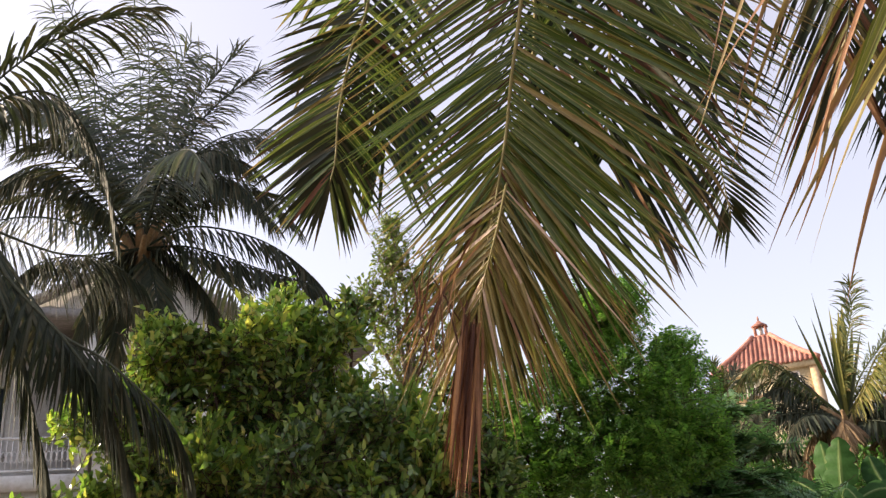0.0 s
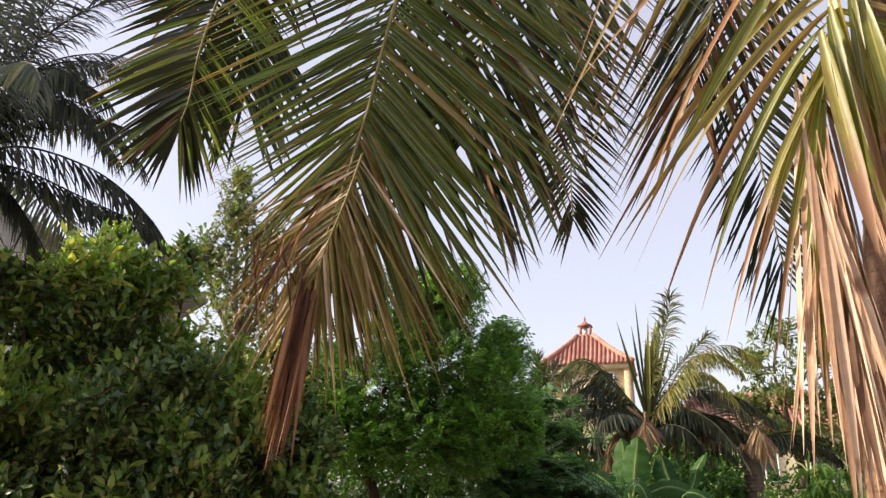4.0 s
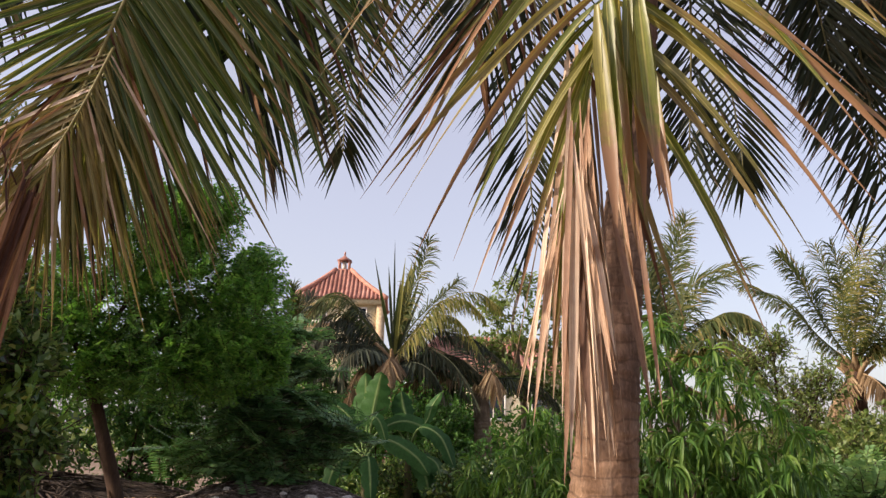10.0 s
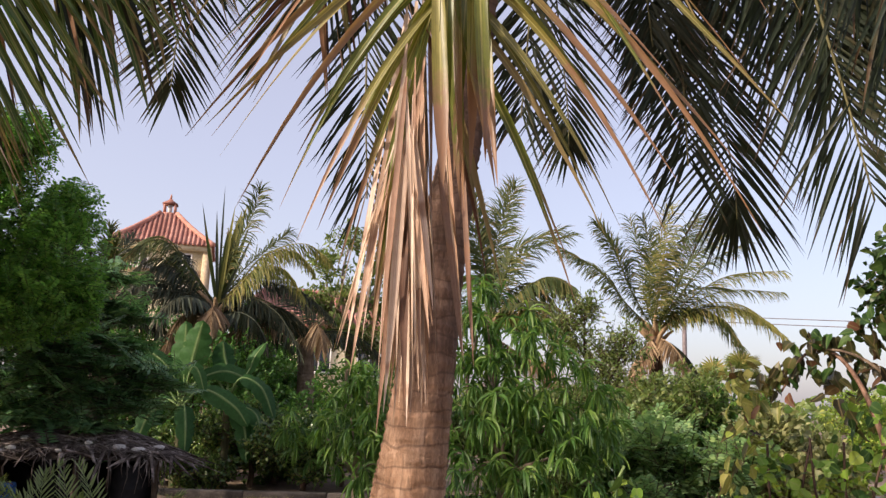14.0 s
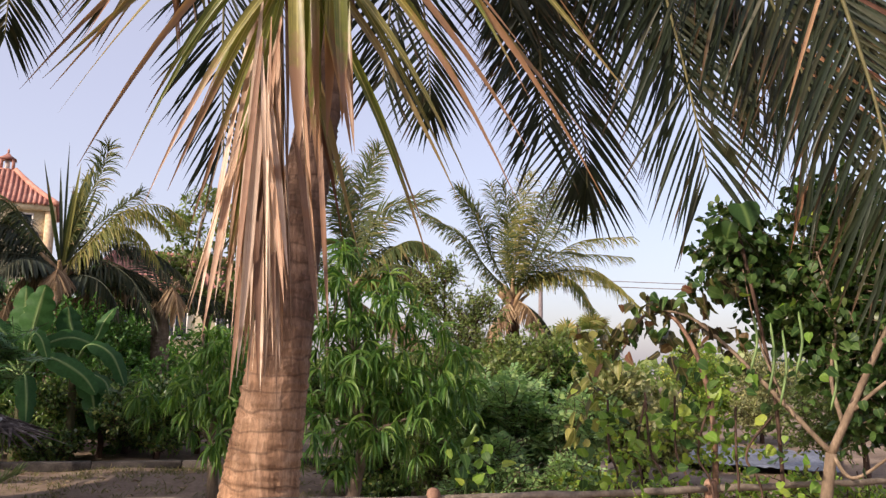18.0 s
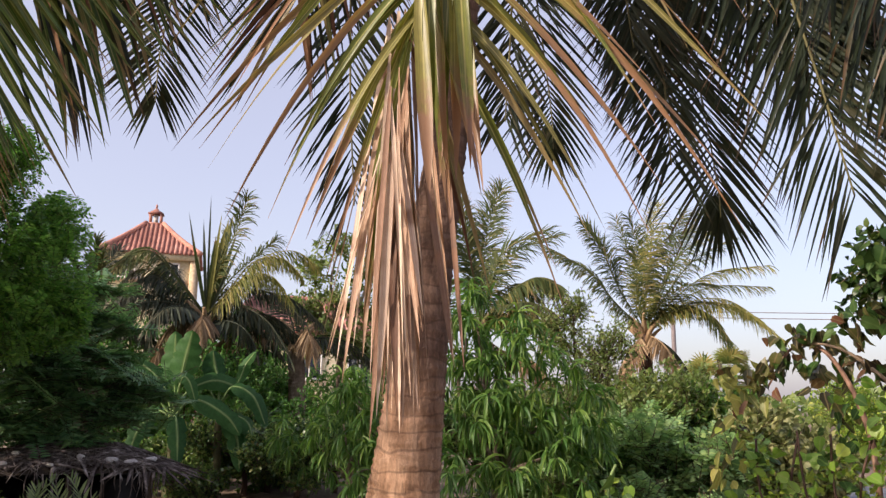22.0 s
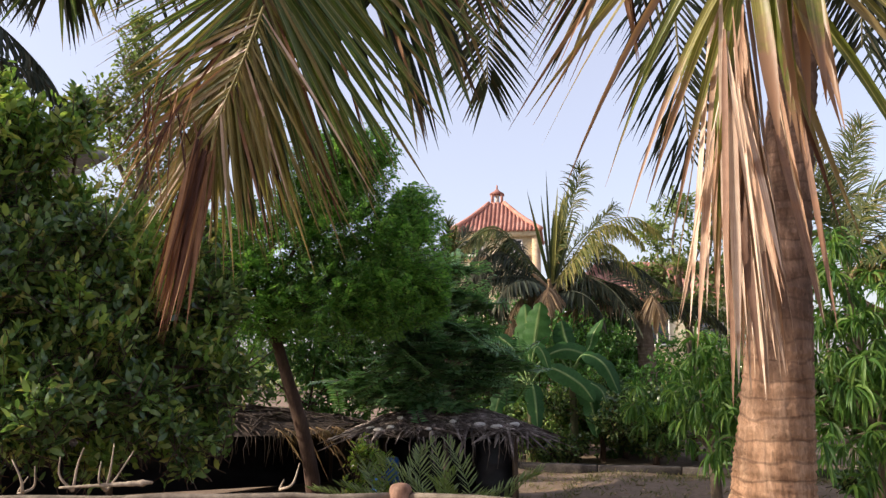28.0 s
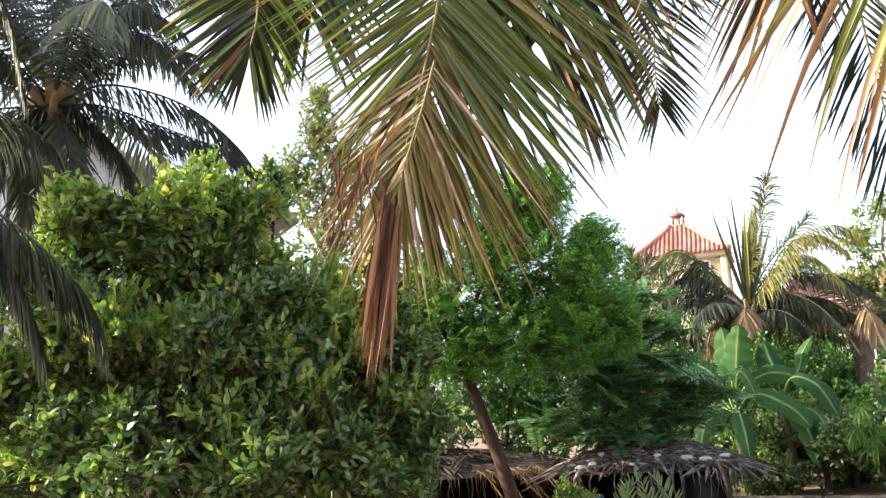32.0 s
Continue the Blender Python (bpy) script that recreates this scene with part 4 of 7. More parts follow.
dark_mats = lambda u, g: M_frond_shade
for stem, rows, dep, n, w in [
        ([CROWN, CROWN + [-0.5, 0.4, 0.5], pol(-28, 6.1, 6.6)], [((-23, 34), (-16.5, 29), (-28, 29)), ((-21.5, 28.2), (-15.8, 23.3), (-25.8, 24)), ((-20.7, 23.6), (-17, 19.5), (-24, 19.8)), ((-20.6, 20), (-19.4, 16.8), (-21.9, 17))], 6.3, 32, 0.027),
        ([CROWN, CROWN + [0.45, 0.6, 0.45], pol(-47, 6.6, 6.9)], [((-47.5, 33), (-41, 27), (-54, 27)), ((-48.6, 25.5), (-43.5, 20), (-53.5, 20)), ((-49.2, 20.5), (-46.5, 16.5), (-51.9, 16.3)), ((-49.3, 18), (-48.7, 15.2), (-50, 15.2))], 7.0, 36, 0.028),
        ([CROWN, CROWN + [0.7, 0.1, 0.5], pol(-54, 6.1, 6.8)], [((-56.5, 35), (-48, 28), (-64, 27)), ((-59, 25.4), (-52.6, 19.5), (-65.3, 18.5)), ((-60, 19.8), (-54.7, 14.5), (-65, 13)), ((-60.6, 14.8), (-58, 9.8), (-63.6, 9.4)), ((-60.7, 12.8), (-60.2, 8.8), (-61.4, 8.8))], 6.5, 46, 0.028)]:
    laid_frond(stem, rows, dep, n, w, dark_mats, 140 + n, "frond hanging in the shade, crisp leaflets coloured shade-dark", stalk=M_rachis_dark, rough=0.03, seg=5)
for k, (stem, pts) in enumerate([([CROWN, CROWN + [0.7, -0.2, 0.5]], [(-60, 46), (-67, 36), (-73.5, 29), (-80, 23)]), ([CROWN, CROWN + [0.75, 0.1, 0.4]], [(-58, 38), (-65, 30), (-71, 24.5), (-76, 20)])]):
    hung_frond(stem + [pe(a, 5.4 + 0.4 * k, e) for a, e in pts], toward(-66), 80, 1.35, 0.034, 0.3, lambda u, g: M_frond_shade, 160 + k, u0=0.3, a0=55, a1=35, seg=4, lift=0.0, label="frond hanging like a curtain, leaflets coloured shade-dark", hang=1.1, stalk=M_rachis_dark)
# upper fronds out of view, many added so the crown shades the hanging ones
for k, (a, e0, ln) in enumerate([(70, 62, 3.6), (-20, 70, 3.4), (-110, 60, 3.6), (160, 55, 3.4), (115, 48, 3.8), (-160, 66, 3.2), (90, 30, 3.8), (50, 42, 3.8), (20, 50, 3.6), (-70, 45, 3.6), (135, 70, 3.4), (-135, 40, 3.6), (70, 15, 3.6), (105, 64, 3.6)]):
    far_frond(palm, arc_frond(CROWN, a, e0, ln, 1.5), 56, 0.95, 0.05, 0.8, M_far_palm, 80 + k)

# other palms
def drawn_fronds(root, d, fronds, n, llen, lwid, sag, seed, twins=1, spread=0.5, a0=58):
    """Fronds by the bearings and heights of their stalks; each may have look-alikes close by."""
    g = np.random.default_rng(seed)
    for k, (pts, mat, hang) in enumerate(fronds):
        for j in range(twins):
            swing = g.uniform(-1.2, 0.6)
            m = len(pts) - 1
            off = g.normal(0, spread, 2) if j else np.zeros(2)
            P = [pe(a + off[0] * i / m, d + swing * i / m, e + off[1] * i / m) for i, (a, e) in enumerate(pts)]
            far_frond(root, P, n, llen, lwid, sag, mat, seed + 20 * k + j, hang=hang, face=toward(pts[0][0], 0.8), u0=0.12, a0=a0, seg=5, wild=2.6 if a0 > 30 else 0.8)


front = far_palm(pol(22.5, 12.2, 0), pe(22.3, 12, 20.6), [(-40, 60, 3.2, 1.2, M_grey_palm), (70, 56, 3.2, 1.2, M_grey_palm), (160, 52, 3.0, 1.5, M_grey_palm), (-150, 40, 3.2, 1.6, None, 0.6), (150, 20, 3.0, 1.5, None, 0.8), (30, 35, 3.4, 1.5), (-20, 25, 3.4, 1.5)],
                 "coconut palm with dark arching fronds before a house", M_west_palm, (0.17, 0.15), 80, 0.8, 0.036, 0.9, 16, 11)
drawn_fronds(front, 12, [([(22.3, 21.6), (22.8, 26.5), (23.0, 32.0), (24.0, 38)], M_west_palm, 0.7), ([(22.3, 21.6), (21.1, 27.5), (20.2, 31.5), (18.6, 34.5)], M_west_palm, 0.8), ([(22.3, 21.6), (24.6, 27.5), (26.0, 31.5), (28.6, 36.5)], M_west_palm, 0.8)], 90, 0.7, 0.024, 1.3, 8600, 2, 1.5, 55)
drawn_fronds(front, 12, [([(22.3, 21.6), (20.3, 27.5), (17.4, 31.0), (14.0, 33.5)], M_grey_palm, 0.4), ([(22.3, 21.6), (26.1, 27.6), (28.9, 29.4), (32.5, 28.5)], M_west_palm, 0.6), ([(22.3, 21.6), (19.1, 27.4), (15.4, 29.4), (11.4, 29.5)], M_grey_palm, 0.6),
                         ([(22.3, 21.6), (25.9, 24.4), (29.3, 26), (33, 23.5)], M_grey_palm, 0.9), ([(22.3, 21.6), (19.0, 25.6), (16.2, 26.1), (12.8, 23)], M_grey_palm, 0.9), ([(22.3, 21.6), (24.4, 25.5), (27.5, 28), (30.5, 27)], M_grey_palm, 0.7), ([(22.3, 21.6), (20.0, 26), (17.8, 28), (15, 27)], M_grey_palm, 0.8)], 110, 0.75, 0.025, 0.9, 8700, 2, 1.2)
drawn_fronds(front, 11.8, [([(22.3, 21.2), (18.9, 22.8), (14.1, 22.0), (10.5, 19.6), (8.3, 16.5)], M_grey_palm, 0.9), ([(22.3, 21.2), (18.9, 21.4), (14.1, 20.0), (9.6, 18.6)], M_grey_palm, 0.9), ([(22.3, 21.2), (25.5, 20.6), (28.6, 19.9), (31, 17.5)], M_grey_palm, 1.2),
                           ([(22.3, 21.2), (20.5, 20.8), (18.0, 18.5), (16.5, 15.5)], M_grey_palm, 1.0), ([(22.3, 21.2), (23.5, 20.6), (25.0, 18.4), (26, 15)], M_grey_palm, 1.0), ([(22.3, 21.0), (22.9, 20.0), (23.4, 17.5), (23.6, 14)], M_grey_palm, 0.5), ([(22.3, 21.0), (21.6, 19.8), (21.0, 17.2), (20.8, 14)], M_grey_palm, 0.5)], 110, 0.72, 0.034, 0.8, 8800)
west = far_palm(pol(37, 9.5, 0), pe(36.5, 9.3, 23), [(180, 40, 3.2, 1.5), (-75, 75, 3.2, 1.0), (140, 60, 2.8, 1.2)],
                "coconut palm with long hanging fronds", M_grey_palm, (0.2, 0.18), 60, 0.9, 0.045, 1.2, 7, 12)
WC = pe(36.5, 9.3, 23)
for k, P in enumerate([[WC, pe(33, 8.6, 22), pe(30.5, 7.6, 18.5), pe(27, 7.0, 15.0), pe(24, 6.9, 10.5), pe(22.5, 6.9, 6.5)], [WC, pe(33.5, 8.2, 22), pe(31.2, 7.4, 18), pe(29.0, 7.2, 12), pe(27.4, 7.2, 7)], [WC, pe(32, 8.9, 21), pe(28, 7.6, 16), pe(24.3, 7.0, 13.6), pe(20.6, 6.8, 10.1), pe(19.0, 6.8, 7.4)], [WC, pe(33, 9.1, 22), pe(28.3, 9.0, 20.6), pe(24.9, 9.0, 20.3), pe(22, 9.0, 18.6)], [WC, pe(33, 9.3, 29), pe(29, 9.4, 30.5), pe(25.5, 9.5, 27), pe(24, 9.5, 22)]]):
    far_frond(west, P, 120, 0.8, 0.034, 1.2, M_grey_palm, 850 + k, hang=0.9, u0=0.1)
short = far_palm(pol(-24.9, 18, 0), pe(-24.9, 18, 5.2), [(150, 30, 1.3, 1.7, M_dead_palm, 0.8), (-160, 20, 1.5, 1.7, M_grey_palm, 0.9), (-40, 45, 1.8, 1.5, None, 0.5), (60, 45, 1.8, 1.5, None, 0.5), (120, 35, 1.8, 1.6, M_grey_palm, 0.6), (-120, 35, 1.8, 1.6, M_grey_palm, 0.6)],
                 "short coconut palm with upright yellow spears and dead skirts", M_far_palm, (0.22, 0.2), 60, 0.62, 0.04, 0.7, 9, 13)
for k, (az, el, w, m) in enumerate([(-26.3, 12.9, 0.13, M_far_palm_y), (-26.0, 12.6, 0.12, M_far_palm_y), (-25.8, 12.0, 0.11, M_far_palm_y), (-26.6, 11.6, 0.08, M_far_palm), (-25.2, 11.4, 0.08, M_far_palm), (-24.7, 14.1, 0.035, M_grey_palm), (-24.3, 12.4, 0.05, M_grey_palm), (-23.3, 12.8, 0.045, M_grey_palm), (-23.6, 11.4, 0.06, M_far_palm), (-25.5, 12.9, 0.06, M_far_palm_y), (-27.0, 11.2, 0.05, M_grey_palm)]):
    A, B = np.array([pe(-24.9, 18, 5.6)]), np.array([pe(az, 18.0 - 0.05 * k, el)])
    V, f, uv = arched_blades(A, B, np.array([toward(-25 + 6 * (k % 3), 0.2)]), w * 1.3, np.array([0.02 * (-1) ** k]), 8, 0.5, np.array([0.6]), 0.6)
    part("spear_leaf", (V[0].reshape(-1, 3), f, uv), m, short, "narrow unopened upright leaf")
drawn_fronds(short, 18, [([(-24.8, 6.0), (-26.0, 7.3), (-27.7, 9.6), (-29.7, 10.1), (-31.3, 8.8)], M_far_palm_y, 0.9), ([(-24.8, 6.0), (-26.3, 8.4), (-28.1, 10.2), (-29.4, 11.4)], M_far_palm, 0.1), ([(-24.8, 6.0), (-22.9, 8.2), (-21.3, 9.9), (-19.9, 9.8), (-18.4, 8.1)], M_far_palm, 0.4),
                         ([(-24.8, 6.0), (-22.6, 7.8), (-21.1, 8.8), (-19.7, 8.3), (-19.1, 6.7)], M_grey_palm, 0.6), ([(-24.8, 6.0), (-21.6, 7.3), (-19.4, 7.1), (-18.2, 5.5)], M_grey_palm, 0.7), ([(-24.8, 6.0), (-22.8, 6.6), (-20.2, 6.4), (-19.0, 4.5)], M_grey_palm, 0.8),
                         ([(-24.8, 6.0), (-26.8, 7.7), (-29.5, 7.5), (-31.6, 5.7)], M_grey_palm, 0.7), ([(-24.9, 5.3), (-26.6, 5.6), (-28.5, 5.1), (-30.2, 3.2)], M_grey_palm, 0.8), ([(-24.9, 5.3), (-23.2, 5.5), (-22.2, 4.3), (-21.8, 2.6)], M_dead_palm, 0.9)], 84, 0.56, 0.023, 1.2, 9120, 3, 1.3)
low = far_palm(pol(-17.6, 18.5, 0), pe(-17.6, 18.5, 4.3), [(90, 35, 1.5, 1.4), (-90, 30, 1.5, 1.4), (160, 40, 1.4, 1.6), (-150, 35, 1.4, 1.6)],
               "short coconut palm with stiff upright grey-green fronds", M_grey_palm, (0.2, 0.18), 56, 0.55, 0.045, 0.8, 7, 14, hang=0.5)
drawn_fronds(low, 18.5, [([(-17.6, 4.7), (-17.7, 7.3), (-17.6, 9.2), (-17.6, 10.7)], M_far_palm, 0.0), ([(-17.6, 4.7), (-18.0, 7.0), (-18.4, 8.9), (-19.1, 10.1)], M_grey_palm, 0.1), ([(-17.6, 4.7), (-16.8, 6.9), (-16.5, 8.3), (-16.3, 9.4)], M_grey_palm, 0.1)], 60, 0.45, 0.03, 0.5, 9500, 2, 0.7, 34)
far_palm(pol(-31.0, 19, 0), pe(-31.0, 19, 4.2), [(-70, 40, 2.6, 1.7, M_dead_palm, 0.7), (70, 35, 2.7, 1.5, None, 0.6), (-100, 25, 2.3, 1.5, M_far_palm, 0.6), (95, 20, 2.6, 1.4, M_dead_palm, 0.7), (160, 30, 1.9, 1.6, M_dead_palm, 0.9), (10, 75, 1.8, 1.0), (-140, 20, 2.0, 1.6, None, 0.8), (60, 52, 2.6, 1.6, M_far_palm, 0.4), (-50, 55, 2.3, 1.5, M_far_palm), (90, 2, 2.4, 1.1, None, 0.8)],
         "low palm with brown dead fronds", M_grey_palm, (0.2, 0.18), 66, 0.68, 0.034, 0.8, 7, 15)
half = far_palm(pol(-44.0, 22, 0), pe(-43.9, 22, 5.4), [(180, 40, 2.6, 1.5), (70, 50, 2.8, 1.3), (100, 20, 2.6, 1.3), (-30, 60, 2.8, 1.0)],
                "coconut palm half hidden behind the big stem", M_far_palm, (0.2, 0.18), 70, 0.85, 0.05, 0.8, 9, 16)
drawn_fronds(half, 22, [([(-43.9, 5.8), (-44.0, 9.4), (-44.5, 12.6), (-45.5, 15.4)], M_far_palm, 0.1), ([(-43.9, 5.8), (-44.6, 8.6), (-45.8, 11.0), (-48.8, 12.4)], M_far_palm, 0.2), ([(-43.9, 5.8), (-45.1, 7.8), (-46.6, 8.6), (-47.9, 7.7)], M_far_palm, 0.5),
                        ([(-43.9, 5.8), (-45.9, 7.4), (-48.2, 8.3), (-50.2, 7.3)], M_far_palm, 0.5), ([(-43.9, 5.8), (-43.4, 9.4), (-42.9, 11.7), (-42.4, 14.5)], M_far_palm, 0.1), ([(-43.9, 5.8), (-45.9, 6.6), (-47.5, 6.3), (-48.5, 4.0)], M_far_palm_y, 0.7),
                        ([(-43.9, 5.8), (-45.1, 6.2), (-46.3, 5.5), (-46.9, 3.1)], M_far_palm_y, 0.8), ([(-43.9, 5.0), (-45.5, 3.9), (-47.5, 3.2), (-49.1, 1.3)], M_dead_palm, 0.7)], 84, 0.8, 0.034, 0.8, 9600, 2, 0.8)
sunny = far_palm(pol(-55.1, 22, 0), pe(-55.2, 22, 5.0), [(160, -10, 1.6, 1.2, M_dead_palm, 0.9), (-120, -15, 1.6, 1.1, M_grey_palm, 0.9), (100, -20, 1.5, 1.0, M_dead_palm, 0.9), (170, 60, 2.4, 1.4, M_far_palm), (-150, 50, 2.4, 1.5, M_far_palm)],
                 "coconut palm with yellow-green fronds in low sun", M_far_palm_y, (0.19, 0.17), 70, 0.72, 0.04, 0.6, 14, 17, M_bark_brown, hang=0.15)
drawn_fronds(sunny, 22, [([(-55.2, 5.3), (-55.4, 8.0), (-55.8, 10.7), (-56.6, 13.9)], M_far_palm_y, 0.2), ([(-55.2, 5.3), (-54.8, 8.0), (-54.9, 10.7), (-54.4, 13.2)], M_far_palm, 0.1), ([(-55.2, 5.3), (-56.2, 8.0), (-57.1, 11.0), (-58.3, 13.3)], M_far_palm, 0.3),
                         ([(-55.2, 5.3), (-55.6, 8.7), (-56.8, 11.4), (-60.1, 12.5)], M_far_palm, 0.6), ([(-55.2, 5.3), (-56.7, 7.6), (-58.6, 9.9), (-61.2, 11.3)], M_far_palm, 0.4), ([(-55.2, 5.3), (-57.5, 7.6), (-60.0, 9.1), (-63.6, 9.4)], M_far_palm_y, 0.5)], 84, 0.62, 0.023, 1.0, 9900, 2, 0.9, 50)
drawn_fronds(sunny, 22, [([(-55.2, 5.3), (-53.7, 8.0), (-52.6, 10.7), (-51.4, 12.5)], M_far_palm, 0.2), ([(-55.2, 5.3), (-53.3, 7.2), (-51.4, 9.5), (-48.6, 11.1)], M_far_palm, 0.4), ([(-55.2, 5.3), (-57.8, 7.0), (-60.7, 7.2), (-63.6, 5.0)], M_far_palm_y, 0.7), ([(-55.2, 5.3), (-57.1, 6.8), (-59.3, 6.4), (-60.8, 4.4)], M_far_palm, 0.7)], 84, 0.66, 0.024, 1.0, 10200, 2, 0.7)


# ---------- trees and shrubs ----------
def ellipsoid_points(g, c, r, n, inner=0.35):
    v = unit(g.normal(size=(n, 3)))
    k = (inner ** 3 + (1 - inner ** 3) * g.random(n)) ** (1 / 3)
    wob = 1 + 0.16 * np.sin(v[:, 0] * 5 + c[0]) * np.sin(v[:, 1] * 4 + c[1]) + 0.12 * np.sin(v[:, 2] * 7 + v[:, 0] * 6)
    return np.asarray(c) + v * (k * wob)[:, None] * np.asarray(r), v


def foliage(clumps, per, leaves, llen, lwid, seed, spread=0.7, up=0.25, droop=0.0, twig=0.35, pinnate=False, flat=0.0, inner=0.35, blade=False, sag=0.8, seg=4):
    """Twigs that end in a clump's outer shell, leaves set alternately along them."""
    g = np.random.default_rng(seed)
    geos, twigs = [], []
    for c, r, w in clumps:
        n = max(4, int(per * w))
        tip, v = ellipsoid_points(g, c, r, n, inner)
        out = unit(v * np.array([1, 1, 1 - flat]) + g.normal(0, 0.45, (n, 3)) + np.array([0, 0, up - droop]))
        if flat:
            out[:, 2] *= (1 - flat * 0.7)
            out = unit(out)
        L = twig * g.uniform(0.6, 1.3, n)
        start = tip - out * L[:, None]
        twigs.append((start, tip))
        s = np.linspace(0.15, 1.0, leaves)
        pos = start[:, None] + (tip - start)[:, None] * s[None, :, None]
        if pinnate:
            lat = unit(np.cross(out, np.array([0, 0, 1.0]) + g.normal(0, 0.3, (n, 3))))
            sgn = np.where(np.arange(leaves) % 2, 1.0, -1.0)
            d = lat[:, None] * sgn[None, :, None] + out[:, None] * 0.35 + np.array([0, 0, -droop * 0.5])
            nn = np.cross(lat, out)[:, None] + g.normal(0, 0.15, (n, leaves, 3))
            nn = np.broadcast_to(nn, d.shape)
        else:
            d = out[:, None] * 0.55 + g.normal(0, spread, (n, leaves, 3)) + np.array([0, 0, up * 0.5 - droop])
            nn = np.array([0, 0, 1.0]) + g.normal(0, 0.75, (n, leaves, 3))
        pos, d, nn = pos.reshape(-1, 3), d.reshape(-1, 3), nn.reshape(-1, 3)
        k = g.uniform(0.65, 1.2, len(pos))
        if blade:
            geos.append(merge_blades(*blades(pos, d, nn, llen * k, lwid * k, sag * g.uniform(0.6, 1.4, len(pos)), seg=seg, fold=0.3, taper=0.4)))
        else:
            geos.append(leaf_cloud(pos, d, nn, llen * k, lwid * k))
    a = np.concatenate([t[0] for t in twigs])
    b = np.concatenate([t[1] for t in twigs])
    return join(*geos), (a, b)


def twig_geo(a, b, r=0.006):
    """Three-sided twigs."""
    n = len(a)
    t = unit(b - a)
    x = unit(np.cross(t, np.array([0.3, 0.2, 0.9])))
    y = np.cross(t, x)
    V = []
    for p, rad in ((a, r), (b, r * 0.4)):
        for k in range(3):
            th = 2 * np.pi * k / 3
            V.append(p + rad * (math.cos(th) * x + math.sin(th) * y))
    V = np.stack(V, 1).reshape(-1, 3)
    o = (np.arange(n) * 6)[:, None]
    F = np.concatenate([o + np.array([[k, (k + 1) % 3, (k + 1) % 3 + 3, k + 3]]) for k in range(3)])
    return V, F


def plant(name, label, category, base, clumps, trunk, leaf_m, bark_m, seed, group="", limb_r=0.05, twig_r=0.006, **kw):
    """Tree or shrub: stem, a limb to every clump, twigs and a crown of leaves."""
    g = np.random.default_rng(seed + 900)
    root = thing(name, base, label, category, group)
    base = np.asarray(base, float)
    top = np.asarray(trunk[-1][0] if isinstance(trunk[-1], tuple) else trunk[-1], float)
    P = np.array([np.asarray(p, float) for p in trunk])
    rads = np.linspace(limb_r * 1.7, limb_r, 16)
    V = tube(spline(P, 16), rads, 9)
    part("trunk", (V[0] + g.normal(0, limb_r * 0.06, V[0].shape), V[1]), bark_m, root)
    for c, r, w in clumps:
        c = np.asarray(c, float)
        mid = top * 0.45 + c * 0.55 + g.normal(0, 0.12, 3) * np.linalg.norm(c - top) * 0.5
        part("limb", tube(spline([top - [0, 0, limb_r], mid, c], 9), np.linspace(limb_r * 0.7, limb_r * 0.18, 9), 6), bark_m, root)
    geo, (a, b) = foliage(clumps, seed=seed, **kw)
    part("branchwork", twig_geo(a, b, twig_r), bark_m, root, kind="stuff")
    part("crown", geo, leaf_m, root, kind="stuff")
    return root


# leafy fruit shrub by the fence
def shrub_clumps(seed, az, d, z, r, n, w=1.0, jit=(1, 1, 1)):
    g = np.random.default_rng(seed)
    c0 = pol(az, d, z)
    return [(c0 + unit(g.normal(size=3)) * np.array(r) * g.uniform(0.35, 0.8), np.array(r) * g.uniform(0.38, 0.55), w * g.uniform(0.7, 1.2)) for k in range(n)]


S1 = [(pe(23, 8.6, 6), (0.95, 0.95, 1.0), 1), (pe(19, 8.3, 11), (0.85, 0.85, 0.85), 1), (pe(14.5, 8.2, 13.2), (0.8, 0.8, 0.75), 1), (pe(10.0, 8.3, 12.5), (0.8, 0.8, 0.75), 1), (pe(6.0, 8.6, 10.0), (0.8, 0.8, 0.8), 1),
      (pe(20.0, 8.3, 14.0), (0.5, 0.5, 0.5), 0.5), (pe(12.5, 8.2, 16.0), (0.45, 0.45, 0.4), 0.4), (pe(8.5, 8.2, 15.2), (0.4, 0.4, 0.4), 0.35),
      (pe(24, 8.0, 0), (0.9, 0.8, 0.9), 0.9), (pe(18, 7.8, 4), (1.0, 0.8, 0.9), 1.1), (pe(12, 7.7, 6), (1.0, 0.8, 0.9), 1.1), (pe(6.5, 7.9, 4), (0.9, 0.8, 0.9), 1), (pe(2.5, 8.4, 5), (0.7, 0.7, 0.9), 0.8),
      (pe(15, 7.5, -1.6), (1.0, 0.8, 0.65), 0.7), (pe(9, 7.4, -1.2), (0.9, 0.8, 0.7), 0.7), (pe(3.0, 7.6, -1.2), (0.75, 0.7, 0.65), 0.65), (pe(12, 7.6, -4.2), (0.8, 0.5, 0.35), 0.25), (pe(5, 7.6, -3.8), (0.7, 0.5, 0.35), 0.22), (pe(0.2, 7.4, -2.6), (0.55, 0.5, 0.4), 0.35), (pe(-1.8, 7.8, -0.8), (0.45, 0.4, 0.4), 0.35), (pe(22.5, 8.2, 9), (0.6, 0.6, 0.6), 0.7), (pe(17, 8.1, 12.5), (0.6, 0.6, 0.5), 0.6), (pe(-0.5, 8.4, 1.5), (0.5, 0.5, 0.6), 0.4), (pe(1.0, 8.8, 4.5), (0.65, 0.6, 0.75), 0.8), (pe(0.5, 9.0, 0.5), (0.6, 0.6, 0.7), 0.8), (pe(2.0, 8.9, 8.5), (0.5, 0.5, 0.5), 0.5)]


